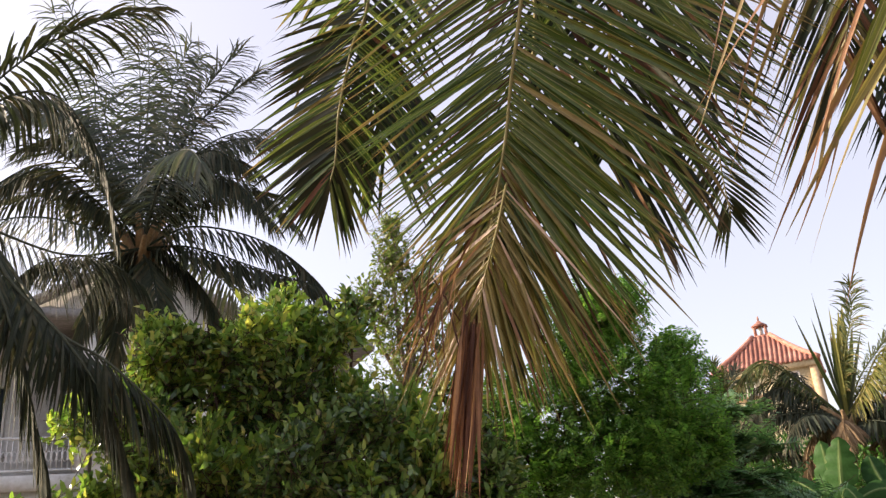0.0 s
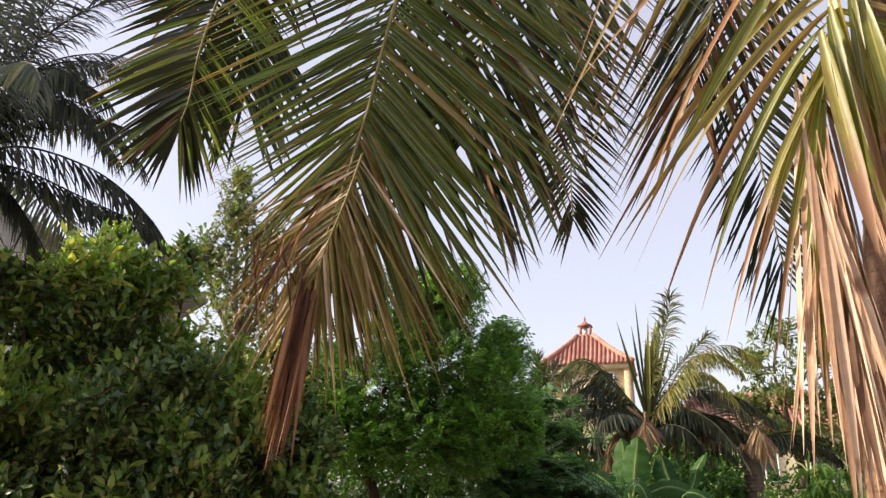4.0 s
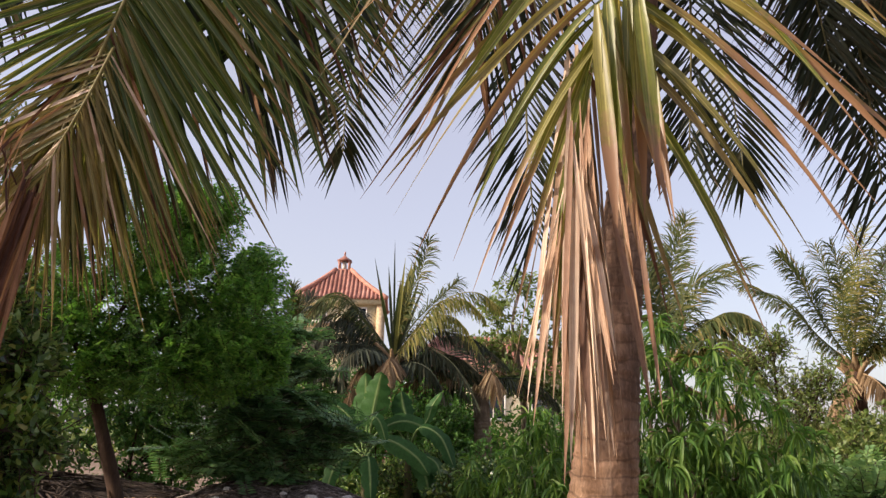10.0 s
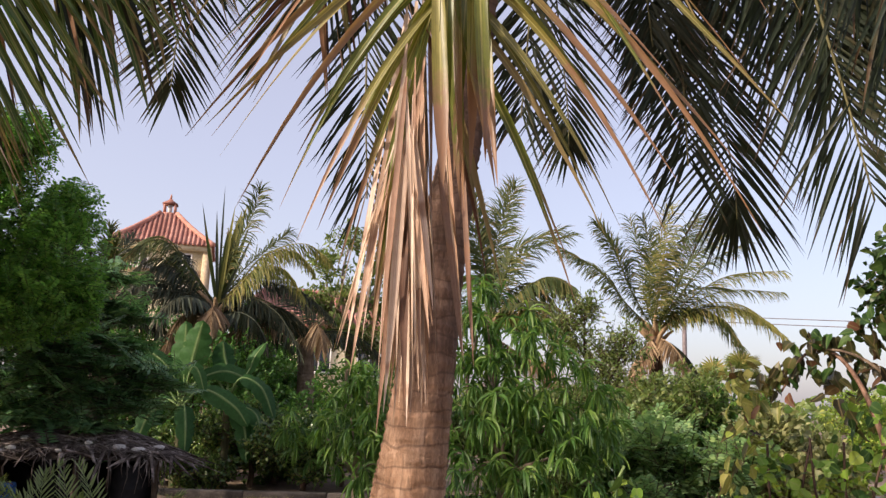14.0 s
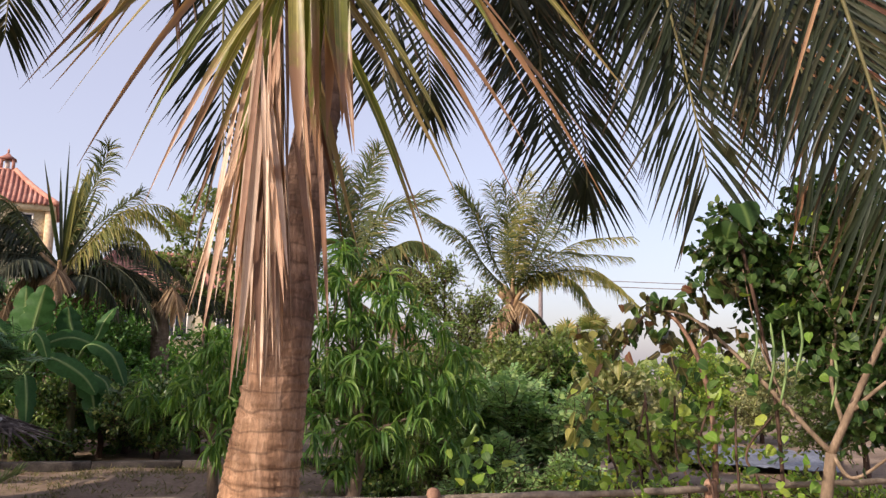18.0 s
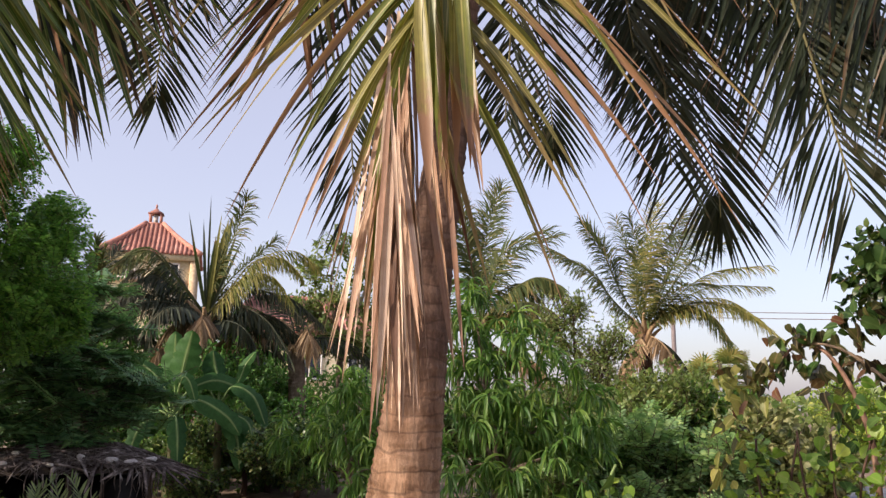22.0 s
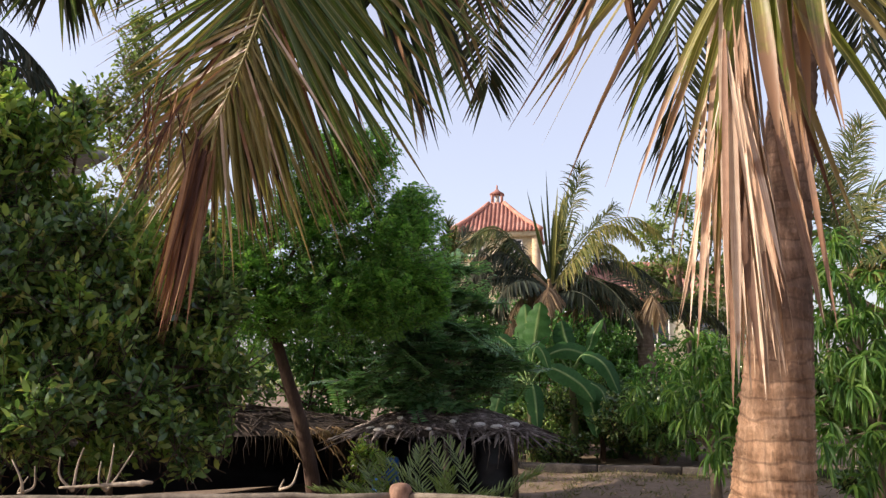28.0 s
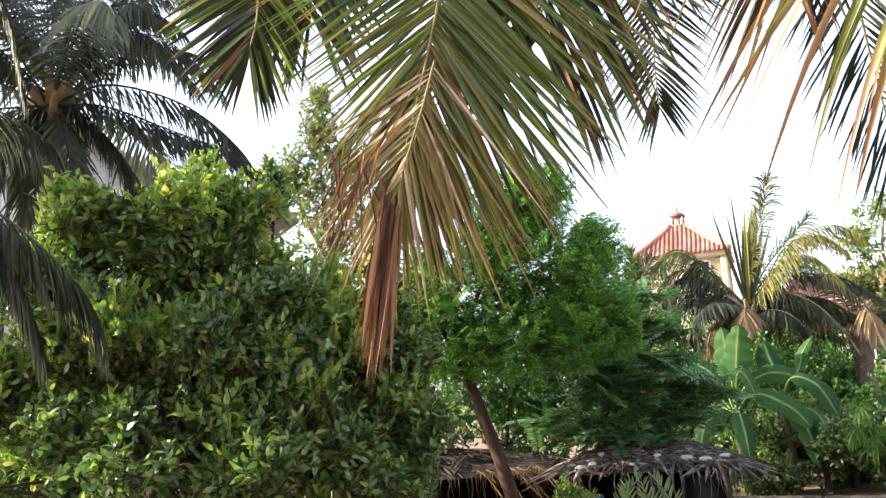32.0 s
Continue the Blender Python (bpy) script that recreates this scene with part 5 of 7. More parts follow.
def lumps(clumps, seed, k=4, size=0.5):
    """Breaks round clumps into uneven smaller ones with gaps between."""
    g = np.random.default_rng(seed)
    out = []
    for c, r, w in clumps:
        for j in range(k):
            v = unit(g.normal(size=3) * [1, 1, 1.1] + [0, -0.25, 0.1])
            out.append((np.asarray(c) + v * np.asarray(r) * g.uniform(0.5, 0.95), np.asarray(r) * size * g.uniform(0.6, 1.2), w * g.uniform(0.6, 1.3)))
    return out


S1_TOP, S1_LOW = lumps(S1[:16], 77, 7, 0.41), lumps(S1[:1] + S1[8:], 78, 6, 0.43)
shrub = plant("fruit_shrub", "dense leafy green fruit shrub with yellowing leaves", "shrub", pol(12, 8.6, 0), S1_LOW + S1_TOP[::4], [pol(12, 8.6, 0), pol(12.3, 8.5, 0.7), pol(11.6, 8.5, 1.4)], M_shrub, M_bark_brown, 101,
              per=66, leaves=10, llen=0.108, lwid=0.043, twig=0.36, spread=0.5, up=0.3, limb_r=0.05)
young, (ya, yb) = foliage(S1_TOP, 42, 11, 0.11, 0.046, 109, spread=0.42, up=0.65, twig=0.4, inner=0.3)
tips, (ta, tb) = foliage(S1_LOW, 4, 9, 0.105, 0.046, 110, spread=0.45, up=0.4, twig=0.4, inner=0.75)
young, ya, yb = join(young, tips), np.concatenate([ya, ta]), np.concatenate([yb, tb])
part("young_growth", young, M_shoot_lit, shrub, "yellow-green young leaves with sunlight in their colour", kind="stuff")
part("young_wood", twig_geo(ya, yb, 0.005), M_bark_brown, shrub, kind="stuff")
# feathery tree with brown stem
S2 = [(pe(-6, 9.6, 8), (0.85, 0.8, 0.9), 1), (pe(-10.5, 9.6, 10), (0.85, 0.8, 0.9), 1), (pe(-9, 9.6, 14.0), (0.75, 0.7, 0.7), 0.9), (pe(-11.5, 9.7, 15.2), (0.5, 0.5, 0.45), 0.5), (pe(-14, 9.6, 8), (0.7, 0.7, 0.8), 0.9), (pe(-12.6, 9.5, 5.6), (0.7, 0.7, 0.55), 0.8),
      (pe(-4, 9.5, 4.5), (0.7, 0.7, 0.6), 0.45), (pe(-9, 9.3, 4.8), (0.8, 0.7, 0.6), 0.5), (pe(-2.5, 9.6, 8.5), (0.5, 0.5, 0.7), 0.5), (pe(-15, 9.8, 11.2), (0.4, 0.4, 0.4), 0.35), (pe(-16.3, 9.8, 5.5), (0.35, 0.35, 0.45), 0.3)]
plant("feathery_tree", "dark green fine-leaved tree with slanting brown stem", "tree", pol(-8.6, 9.7, 0), S2, [pol(-8.6, 9.7, 0), pol(-7.9, 9.6, 0.75), pol(-6.2, 9.6, 1.7), pol(-4.8, 9.6, 2.4)], M_fine_lit, M_bark_brown, 102,
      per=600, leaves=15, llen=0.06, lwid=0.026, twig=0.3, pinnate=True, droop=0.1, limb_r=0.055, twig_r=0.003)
# tall pale tree behind the shrub
S3 = [(pe(4.2, 14, 20.2), (0.5, 0.5, 0.7), 1), (pe(2.0, 14, 18.5), (0.5, 0.5, 0.6), 0.8), (pe(6.2, 14, 17.5), (0.5, 0.5, 0.55), 0.8), (pe(4.0, 14, 16), (0.9, 0.8, 0.8), 1.2), (pe(1.0, 14, 14), (0.8, 0.8, 0.8), 1.0), (pe(3.5, 14, 12.0), (1.1, 0.9, 0.9), 1.2), (pe(4.2, 14, 22.6), (0.25, 0.25, 0.35), 0.3)]
plant("pale_tree", "tall pale green small-leaved tree", "tree", pol(3.5, 14, 0), S3, [pol(3.5, 14, 0), pol(3.9, 14, 2.2), pol(3.6, 14, 4.4)], M_light_tree, M_bark_far, 103,
      per=130, leaves=9, llen=0.10, lwid=0.045, twig=0.5, spread=0.7, limb_r=0.08)
# layered tree with flat feather sprays
g4 = np.random.default_rng(44)
S4 = [(pe(a, d - 0.7, e), (0.68, 0.6, 0.07), 1) for a, d, e in [(-14.8, 11.2, 1.2), (-17.1, 11.4, 0.0), (-19.6, 11.7, -0.9), (-15.3, 11.5, 3.4), (-18.2, 11.8, 3.0), (-17.0, 11.3, -2.2), (-19.6, 11.9, 1.4), (-13.0, 11.9, 5.2), (-16.2, 12.2, 5.6), (-18.8, 12.5, 4.8), (-14.0, 11.2, -1.6), (-12.0, 11.4, -0.6), (-20.8, 12.2, 0.4), (-14.2, 12.6, 7.6), (-17.6, 12.8, 7.2), (-16.2, 11.1, 1.9), (-13.2, 11.3, 3.0)]]
plant("layered_tree", "shady tree with flat layered feathery sprays", "tree", pol(-15.5, 12.4, 0), S4, [pol(-15.5, 12.4, 0), pol(-15.7, 12.4, 1.0), pol(-15.8, 12.3, 2.0)], M_feather, M_bark_brown, 104,
      per=70, leaves=26, llen=0.125, lwid=0.034, twig=0.65, pinnate=True, flat=0.85, up=0.0, droop=0.12, inner=0.1, limb_r=0.08, twig_r=0.004)
# small mango trees with hanging leaves
S5 = [(pe(-43.5, 8.6, 1.5), (0.6, 0.6, 0.5), 1), (pe(-47, 8.5, 2.2), (0.65, 0.6, 0.5), 1), (pe(-50, 8.6, -0.5), (0.6, 0.6, 0.5), 1), (pe(-45, 8.2, -2.0), (0.65, 0.5, 0.5), 1), (pe(-48.5, 8.3, -3.2), (0.6, 0.5, 0.5), 1), (pe(-43.0, 8.4, 4.8), (0.35, 0.35, 0.45), 0.5), (pe(-43.6, 8.6, 7.2), (0.22, 0.22, 0.4), 0.3), (pe(-46.5, 8.6, 5.2), (0.35, 0.35, 0.35), 0.4), (pe(-42.8, 8.2, -4.5), (0.5, 0.4, 0.4), 0.6)]
plant("mango_tree", "young mango tree with long drooping bright leaves", "tree", pol(-44.3, 8.6, 0), S5, [pol(-44.3, 8.6, 0), pol(-44.8, 8.6, 0.5), pol(-45.5, 8.6, 1.0)], M_mango, M_bark_far, 105, group="mango trees",
      per=34, leaves=15, llen=0.25, lwid=0.026, twig=0.07, blade=True, sag=2.4, spread=0.75, up=0.15, droop=0.25, inner=0.5, limb_r=0.05)
S5b = [(pe(-34.5, 9.6, -1.2), (0.6, 0.5, 0.5), 1), (pe(-32.5, 9.8, -2.2), (0.5, 0.5, 0.45), 0.8), (pe(-37.3, 9.6, -1.0), (0.5, 0.5, 0.5), 0.8), (pe(-35.6, 9.6, 1.0), (0.4, 0.4, 0.35), 0.5), (pe(-36.5, 9.2, -4.2), (0.6, 0.5, 0.4), 0.7)]
plant("mango_tree", "young mango bush with long drooping bright leaves", "tree", pol(-35.3, 9.7, 0), S5b, [pol(-35.3, 9.7, 0), pol(-35.2, 9.7, 0.4), pol(-35.0, 9.7, 0.8)], M_mango, M_bark_far, 106, group="mango trees",
      per=34, leaves=15, llen=0.23, lwid=0.025, twig=0.07, blade=True, sag=2.4, spread=0.75, up=0.15, droop=0.25, inner=0.5, limb_r=0.045)
# sparse tree between the palms
S6 = [(pe(-33.8, 20, 11.2), (0.6, 0.6, 0.5), 0.6), (pe(-32.0, 20, 9.5), (0.7, 0.7, 0.5), 0.7), (pe(-35.6, 20, 9.3), (0.8, 0.7, 0.5), 0.8), (pe(-33.6, 20, 7.4), (1.0, 0.9, 0.6), 1), (pe(-36.5, 20, 6.6), (0.8, 0.7, 0.6), 0.9), (pe(-31.5, 20, 6.8), (0.7, 0.7, 0.5), 0.7), (pe(-34.5, 19.6, 4.6), (1.1, 0.9, 0.8), 1.1), (pe(-37.5, 19.6, 4.0), (0.9, 0.8, 0.8), 1), (pe(-36.2, 20, 10.6), (0.5, 0.5, 0.3), 0.35)]
plant("sparse_tree", "thin-crowned tree with sunlit small leaves", "tree", pol(-34.3, 20, 0), S6, [pol(-34.3, 20, 0), pol(-34.2, 20, 1.6), pol(-34.0, 20, 2.8)], M_light_tree, M_bark_far, 107,
      per=75, leaves=9, llen=0.15, lwid=0.06, twig=0.6, limb_r=0.08, inner=0.2)
S7 = [(pe(-51.5, 13.5, 3.2), (0.8, 0.7, 0.6), 1), (pe(-49.2, 13.5, 5.6), (0.7, 0.6, 0.6), 0.8), (pe(-53.2, 13.5, 4.6), (0.6, 0.6, 0.5), 0.6), (pe(-51.0, 13.2, 0.6), (0.9, 0.8, 0.7), 1), (pe(-53.8, 13.2, 0.5), (0.7, 0.7, 0.6), 0.8), (pe(-50.5, 13.5, 7.0), (0.35, 0.35, 0.35), 0.3)]
plant("wiry_tree", "wiry light green tree with fine leaves", "tree", pol(-51.3, 13.6, 0), S7, [pol(-51.3, 13.6, 0), pol(-51.4, 13.6, 0.9), pol(-51.2, 13.6, 1.7)], M_light_tree, M_bark_brown, 108,
      per=170, leaves=10, llen=0.075, lwid=0.03, twig=0.45, limb_r=0.05, inner=0.2)


def bush(az, d, z, r, label, mat, seed, n=7, per=110, leaves=10, llen=0.09, lwid=0.045, group="garden bushes", **kw):
    cl = shrub_clumps(seed, az, d, z, r, n)
    b = pol(az, d, 0)
    return plant("bush", label, "bush", b, cl, [b, b + [0.03, 0.02, z * 0.3], b + [0.0, 0.05, z * 0.6]], mat, M_bark_brown, seed, group, limb_r=0.035, per=per, leaves=leaves, llen=llen, lwid=lwid, twig=kw.pop("twig", 0.3), **kw)


bush(-28.0, 15.4, 0.85, (1.3, 0.8, 0.9), "dense green hedge bush beside the bananas", M_shrub, 120)
bush(-31.5, 15.0, 0.75, (1.3, 0.7, 0.8), "dark green low bush above the kerb", M_shrub, 121)
bush(-30.5, 17.0, 1.3, (2.0, 1.0, 1.5), "dark bush under the palms", M_fine, 122, per=140)
bush(-24.5, 17.0, 1.3, (2.0, 1.0, 1.5), "dark bush behind the bananas", M_fine, 123, per=140)
for k, (az, d, z, w) in enumerate([(-21.0, 15.6, 0.55, 1.1), (-25.0, 15.9, 0.6, 1.2), (-29.5, 16.0, 0.7, 1.4), (-34.0, 15.8, 0.7, 1.4), (-38.5, 15.6, 0.6, 1.2)]):
    bush(az, d, z, (w, 0.5, z), "dark undergrowth crowding behind the kerb", M_shrub, 160 + k, n=8, per=110, llen=0.11, lwid=0.05)
bush(-27.8, 19.8, 1.7, (2.2, 0.8, 1.3), "dark green thicket below the short palm", M_fine, 166, n=9, per=170, llen=0.13, lwid=0.05)
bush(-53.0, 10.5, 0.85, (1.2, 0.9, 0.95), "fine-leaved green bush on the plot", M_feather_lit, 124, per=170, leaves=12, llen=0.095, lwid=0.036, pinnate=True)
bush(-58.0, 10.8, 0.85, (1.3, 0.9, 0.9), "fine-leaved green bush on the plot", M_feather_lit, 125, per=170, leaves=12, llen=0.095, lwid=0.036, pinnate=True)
bush(-46.5, 10.6, 0.4, (0.8, 0.6, 0.45), "dark low bush under the mango tree", M_shrub, 143, n=6, per=90)
bush(-50.3, 9.6, 0.55, (0.7, 0.5, 0.55), "low leafy bush on the plot", M_light_tree, 144, n=6, per=90, llen=0.08, lwid=0.035)
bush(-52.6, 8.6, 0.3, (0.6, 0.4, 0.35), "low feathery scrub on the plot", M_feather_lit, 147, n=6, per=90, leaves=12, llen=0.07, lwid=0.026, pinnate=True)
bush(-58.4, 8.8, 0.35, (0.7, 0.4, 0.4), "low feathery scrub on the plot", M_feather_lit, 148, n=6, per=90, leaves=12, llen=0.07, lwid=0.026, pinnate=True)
# two added bushes stand in for the shed's dark void under the shrub
bush(18.5, 9.5, 0.35, (1.4, 0.5, 0.4), "low growth added as dark fill under the fruit shrub", M_shrub, 149, n=7, per=90)
bush(25.5, 9.3, 0.35, (1.3, 0.5, 0.4), "low growth added as dark fill under the fruit shrub", M_shrub, 150, n=7, per=90)
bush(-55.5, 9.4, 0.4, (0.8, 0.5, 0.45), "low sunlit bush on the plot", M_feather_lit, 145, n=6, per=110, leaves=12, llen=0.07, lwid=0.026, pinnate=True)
bush(-55.5, 12.6, 1.3, (1.8, 0.9, 1.2), "bright green garden bush", M_light_tree, 126, per=150)
bush(-60.5, 13.0, 1.0, (1.3, 0.9, 1.1), "bright green garden bush", M_mango, 127, per=120)
bush(-64.2, 12.0, 1.15, (1.1, 0.9, 1.0), "round pale olive clipped bush", M_croton, 128, per=210, n=8, llen=0.1, lwid=0.06)
bush(-67.0, 20.5, 1.2, (1.8, 0.9, 1.2), "yellow-green scrub behind the fence", M_vine_mass_lit, 129, per=120)
bush(-71.5, 21.5, 1.2, (2.2, 1.0, 1.3), "yellow-green scrub behind the fence", M_croton, 130, per=120)
bush(-77.5, 14.5, 1.1, (1.7, 1.0, 1.4), "green scrub behind the fence", M_light_tree, 131, per=140)
bush(-47.0, 14.5, 1.1, (2.0, 1.0, 1.1), "green bush behind the mango", M_light_tree, 132, per=170)
bush(-39.5, 14.0, 1.1, (1.8, 1.0, 1.1), "green bush behind the stem", M_shrub, 133, per=170)
bush(-21.5, 21.0, 1.9, (3.2, 1.0, 2.2), "dark green thicket below the tower", M_fine, 140, n=10, per=220, llen=0.14, lwid=0.06)
bush(-29.5, 22.0, 1.7, (3.4, 1.0, 2.0), "dark green thicket below the tiled roof", M_fine, 141, n=10, per=220, llen=0.14, lwid=0.06)
bush(-24.6, 14.5, 0.35, (0.9, 0.25, 0.4), "dark weeds at the feet of the bananas", M_shrub, 167, n=6, per=90)
bush(-20.6, 14.9, 0.5, (0.9, 0.4, 0.5), "low weeds beside the hut", M_shrub, 134, n=4, per=60)
bush(-12.2, 9.0, 0.42, (0.35, 0.3, 0.5), "yellow-green weed by the tree stem", M_vine_mass_lit, 135, n=4, per=60, llen=0.07, lwid=0.03)
bush(-8.0, 17.5, 1.6, (2.6, 1.2, 1.8), "dark green thicket behind the huts", M_fine, 136, n=9, per=200, llen=0.12, lwid=0.05)
bush(2.0, 17.5, 1.8, (2.8, 1.2, 2.0), "dark green thicket behind the shed", M_shrub, 137, n=9, per=200, llen=0.13, lwid=0.055)
bush(13.0, 15.5, 1.9, (2.8, 1.2, 2.0), "dark green thicket before the house", M_shrub, 138, n=9, per=200, llen=0.13, lwid=0.055)
# out-of-view bush, added to keep low sun off the shrub's foot
bush(29.5, 8.7, 0.55, (1.1, 0.8, 0.65), "unseen low green bush added to shade the fruit shrub", M_shrub, 146, n=7, per=120)
bush(27.0, 12.5, 0.9, (1.6, 1.0, 1.0), "dark green bush standing before the house", M_shrub, 139, n=7, per=160)


# ---------- bananas ----------
def banana_leaf(parent, P, w, seed, mat=None):
    """Broad blade with a midrib, sides notched by wind."""
    g = np.random.default_rng(seed)
    n = 26
    L = spline(P, n)
    T = unit(np.gradient(L, axis=0))
    ref = unit(-L[n // 2] * [1, 1, 0]) * g.uniform(0.6, 1.0) + np.array([0, 0, 0.75]) + g.normal(0, 0.25, 3)
    S = unit(np.cross(T, ref))
    N = np.cross(S, T)
    u = np.linspace(0, 1, n)
    prof = w / 2 * np.clip(np.sin(np.clip(u * 1.06 - 0.06, 0, 1) ** 0.7 * np.pi) ** 0.55, 0.02, 1)
    prof = np.where(u < 0.3, 0.014, w / 2 * np.clip(np.sin(np.clip((u - 0.3) / 0.7, 0, 1) ** 0.75 * np.pi), 0, 1) ** 0.5 + 0.004)
    rows = []
    for side in (-1, 1):
        notch = 1 - 0.22 * (g.random(n) < 0.18)
        for k, fr in enumerate((0.0, 0.5, 1.0)):
            off = prof * fr * (notch if k == 2 else 1)
            rows.append(L + S * (side * off)[:, None] - N * (off * (0.12 + 0.25 * fr * u))[:, None] + N * (0.03 * w * fr * np.sin(u * 40 + seed))[:, None])
    V = np.concatenate(rows)
    q = []
    for s in (0, 3):
        for c in (0, 1):
            a, b = (s + c) * n, (s + c + 1) * n
            i = np.arange(n - 1)
            q.append(np.c_[a + i, a + i + 1, b + i + 1, b + i] if s else np.c_[a + i, b + i, b + i + 1, a + i + 1])
    uv = np.concatenate([np.c_[np.full(n, 0.5 + sd * fr * 0.5), u] for sd in (-1, 1) for fr in (0, 0.5, 1)])
    leaf = part("leaf", (V, np.concatenate(q), uv), mat or M_banana, parent, smooth=True)
    part("midrib", tube(L - N * 0.008, np.linspace(0.022, 0.004, n), 6), M_rib, leaf)
    return leaf


M_rib = rough_mat("banana_midrib", (0.1, 0.17, 0.05), (0.16, 0.25, 0.08), (0.25, 0.33, 0.13), 8, (1, 1, 1), 0.45, 0.1)
M_pseudo = rough_mat("banana_stem", (0.05, 0.05, 0.02), (0.1, 0.095, 0.04), (0.17, 0.14, 0.07), 7, (1, 1, 0.25), 0.6, 0.4)


def banana_plant(base, h, leaves, label, seed):
    root = thing("banana_plant", base, label, "banana plant", "banana plants")
    base = np.asarray(base, float)
    top = base + [0, 0, h]
    part("stem", tube(spline([base - [0, 0, 0.05], base + [0.02, 0, h * 0.5], top], 10), np.linspace(0.10, 0.05, 10), 10), M_pseudo, root, smooth=True)
    for k, (az, e0, ln, droop, w) in enumerate(leaves):
        banana_leaf(root, arc_frond(top - [0, 0, 0.05], az, e0, ln, droop, 7, 0.1 * (-1) ** k), w, seed + k)
    return root


def banana_leaves(root, d, leaves, seed):
    """Leaves by bearing and height of root, bends and tip; the middle swings towards or away."""
    for k, (pts, w, swing) in enumerate(leaves):
        m = len(pts) - 1
        banana_leaf(root, [pe(a, d + swing * j / m, e) for j, (a, e) in enumerate(pts)], w, seed + k)


big_banana = banana_plant(pol(-23.2, 14.8, 0), 1.42, [], "green banana plant with broad arching leaves", 300)
banana_leaves(big_banana, 14.8, [
    ([(-23.2, -0.9), (-23.2, 1.4), (-23.1, 2.9), (-23.0, 4.8)], 0.50, 0.15), ([(-23.2, -0.9), (-23.5, 1.4), (-23.8, 3.3), (-24.1, 4.9)], 0.50, -0.1),
    ([(-23.2, -0.9), (-22.2, 0.4), (-21.4, 1.8), (-20.0, 1.9), (-19.3, 1.2)], 0.37, 0.3), ([(-23.2, -0.9), (-22.5, 1.2), (-21.0, 2.6), (-19.1, 3.4)], 0.35, 0.4),
    ([(-23.2, -0.9), (-23.6, 1.6), (-24.1, 1.5), (-24.6, 0.1)], 0.24, -0.4), ([(-23.2, -0.9), (-24.1, 0.2), (-25.1, 0.2), (-26.7, -0.8), (-27.6, -2.0)], 0.39, -0.5),
    ([(-23.2, -0.9), (-22.0, -1.0), (-21.2, -1.5), (-20.6, -3.4)], 0.35, -0.6), ([(-23.2, -0.9), (-23.4, -0.8), (-23.6, -2.1), (-23.7, -3.8)], 0.33, -0.7),
    ([(-23.2, -0.9), (-22.3, -0.4), (-21.5, -0.8), (-20.9, -1.6)], 0.29, 0.4), ([(-23.2, -0.9), (-24.0, 0.8), (-25.8, 1.6), (-27.7, 0.9), (-28.5, 0.2)], 0.35, 0.3)], 300)
small_banana = banana_plant(pol(-26.1, 15.0, 0), 1.55, [], "smaller banana plant with drooping leaves", 330)
banana_leaves(small_banana, 15.0, [
    ([(-26.1, -0.1), (-26.0, 1.5), (-25.7, 2.6), (-25.5, 3.6)], 0.44, 0.1), ([(-26.1, -0.1), (-27.3, 1.6), (-27.7, 2.7), (-28.3, 3.6)], 0.22, 0.0),
    ([(-26.1, -0.1), (-26.9, 1.2), (-28.3, 0.6), (-29.3, -1.5)], 0.39, -0.4), ([(-26.1, -0.1), (-27.1, -0.6), (-28.2, -1.4), (-28.6, -4.0)], 0.35, -0.6),
    ([(-26.1, -0.1), (-26.7, -1.0), (-27.4, -2.2), (-27.7, -4.4)], 0.35, -0.7), ([(-26.1, -0.1), (-25.2, 1.2), (-24.5, 1.3), (-23.9, 1.1)], 0.29, 0.3)], 330)
banana_plant(pol(-58.2, 11.4, 0), 0.95, [(10, 60, 0.8, 0.8, 0.3), (-90, 45, 1.1, 1.4, 0.3), (80, 45, 1.1, 1.3, 0.3), (-130, 20, 1.0, 1.6, 0.28), (140, 30, 0.9, 1.6, 0.28)], "young banana plant among the bushes", 350)
banana_plant(pol(-60.6, 12.2, 0), 0.7, [(30, 70, 1.0, 0.8, 0.3), (-80, 45, 1.1, 1.2, 0.3), (90, 35, 1.0, 1.2, 0.28), (-150, 30, 0.9, 1.4, 0.26)], "young banana plant among the bushes", 370)


# ---------- thatched huts ----------
def ribbon(path, w, roll=0.0):
    """Flat withered leaf with a raised midrib."""
    P = np.asarray(path, float)
    T = unit(np.gradient(P, axis=0))
    S = unit(np.cross(T, [0.0, 0.0, 1.0]))
    S = S * math.cos(roll) + np.cross(S, T) * math.sin(roll)
    U = np.cross(S, T)
    w = np.asarray(w)[:, None]
    n = len(P)
    V = np.concatenate([P - S * w, P + U * w * 0.35, P + S * w, P - U * 0.004])
    i = np.arange(n - 1)
    F = np.concatenate([np.c_[a * n + i, b * n + i, b * n + i + 1, a * n + i + 1] for a, b in ((0, 1), (1, 2), (2, 3), (3, 0))])
    return V, F


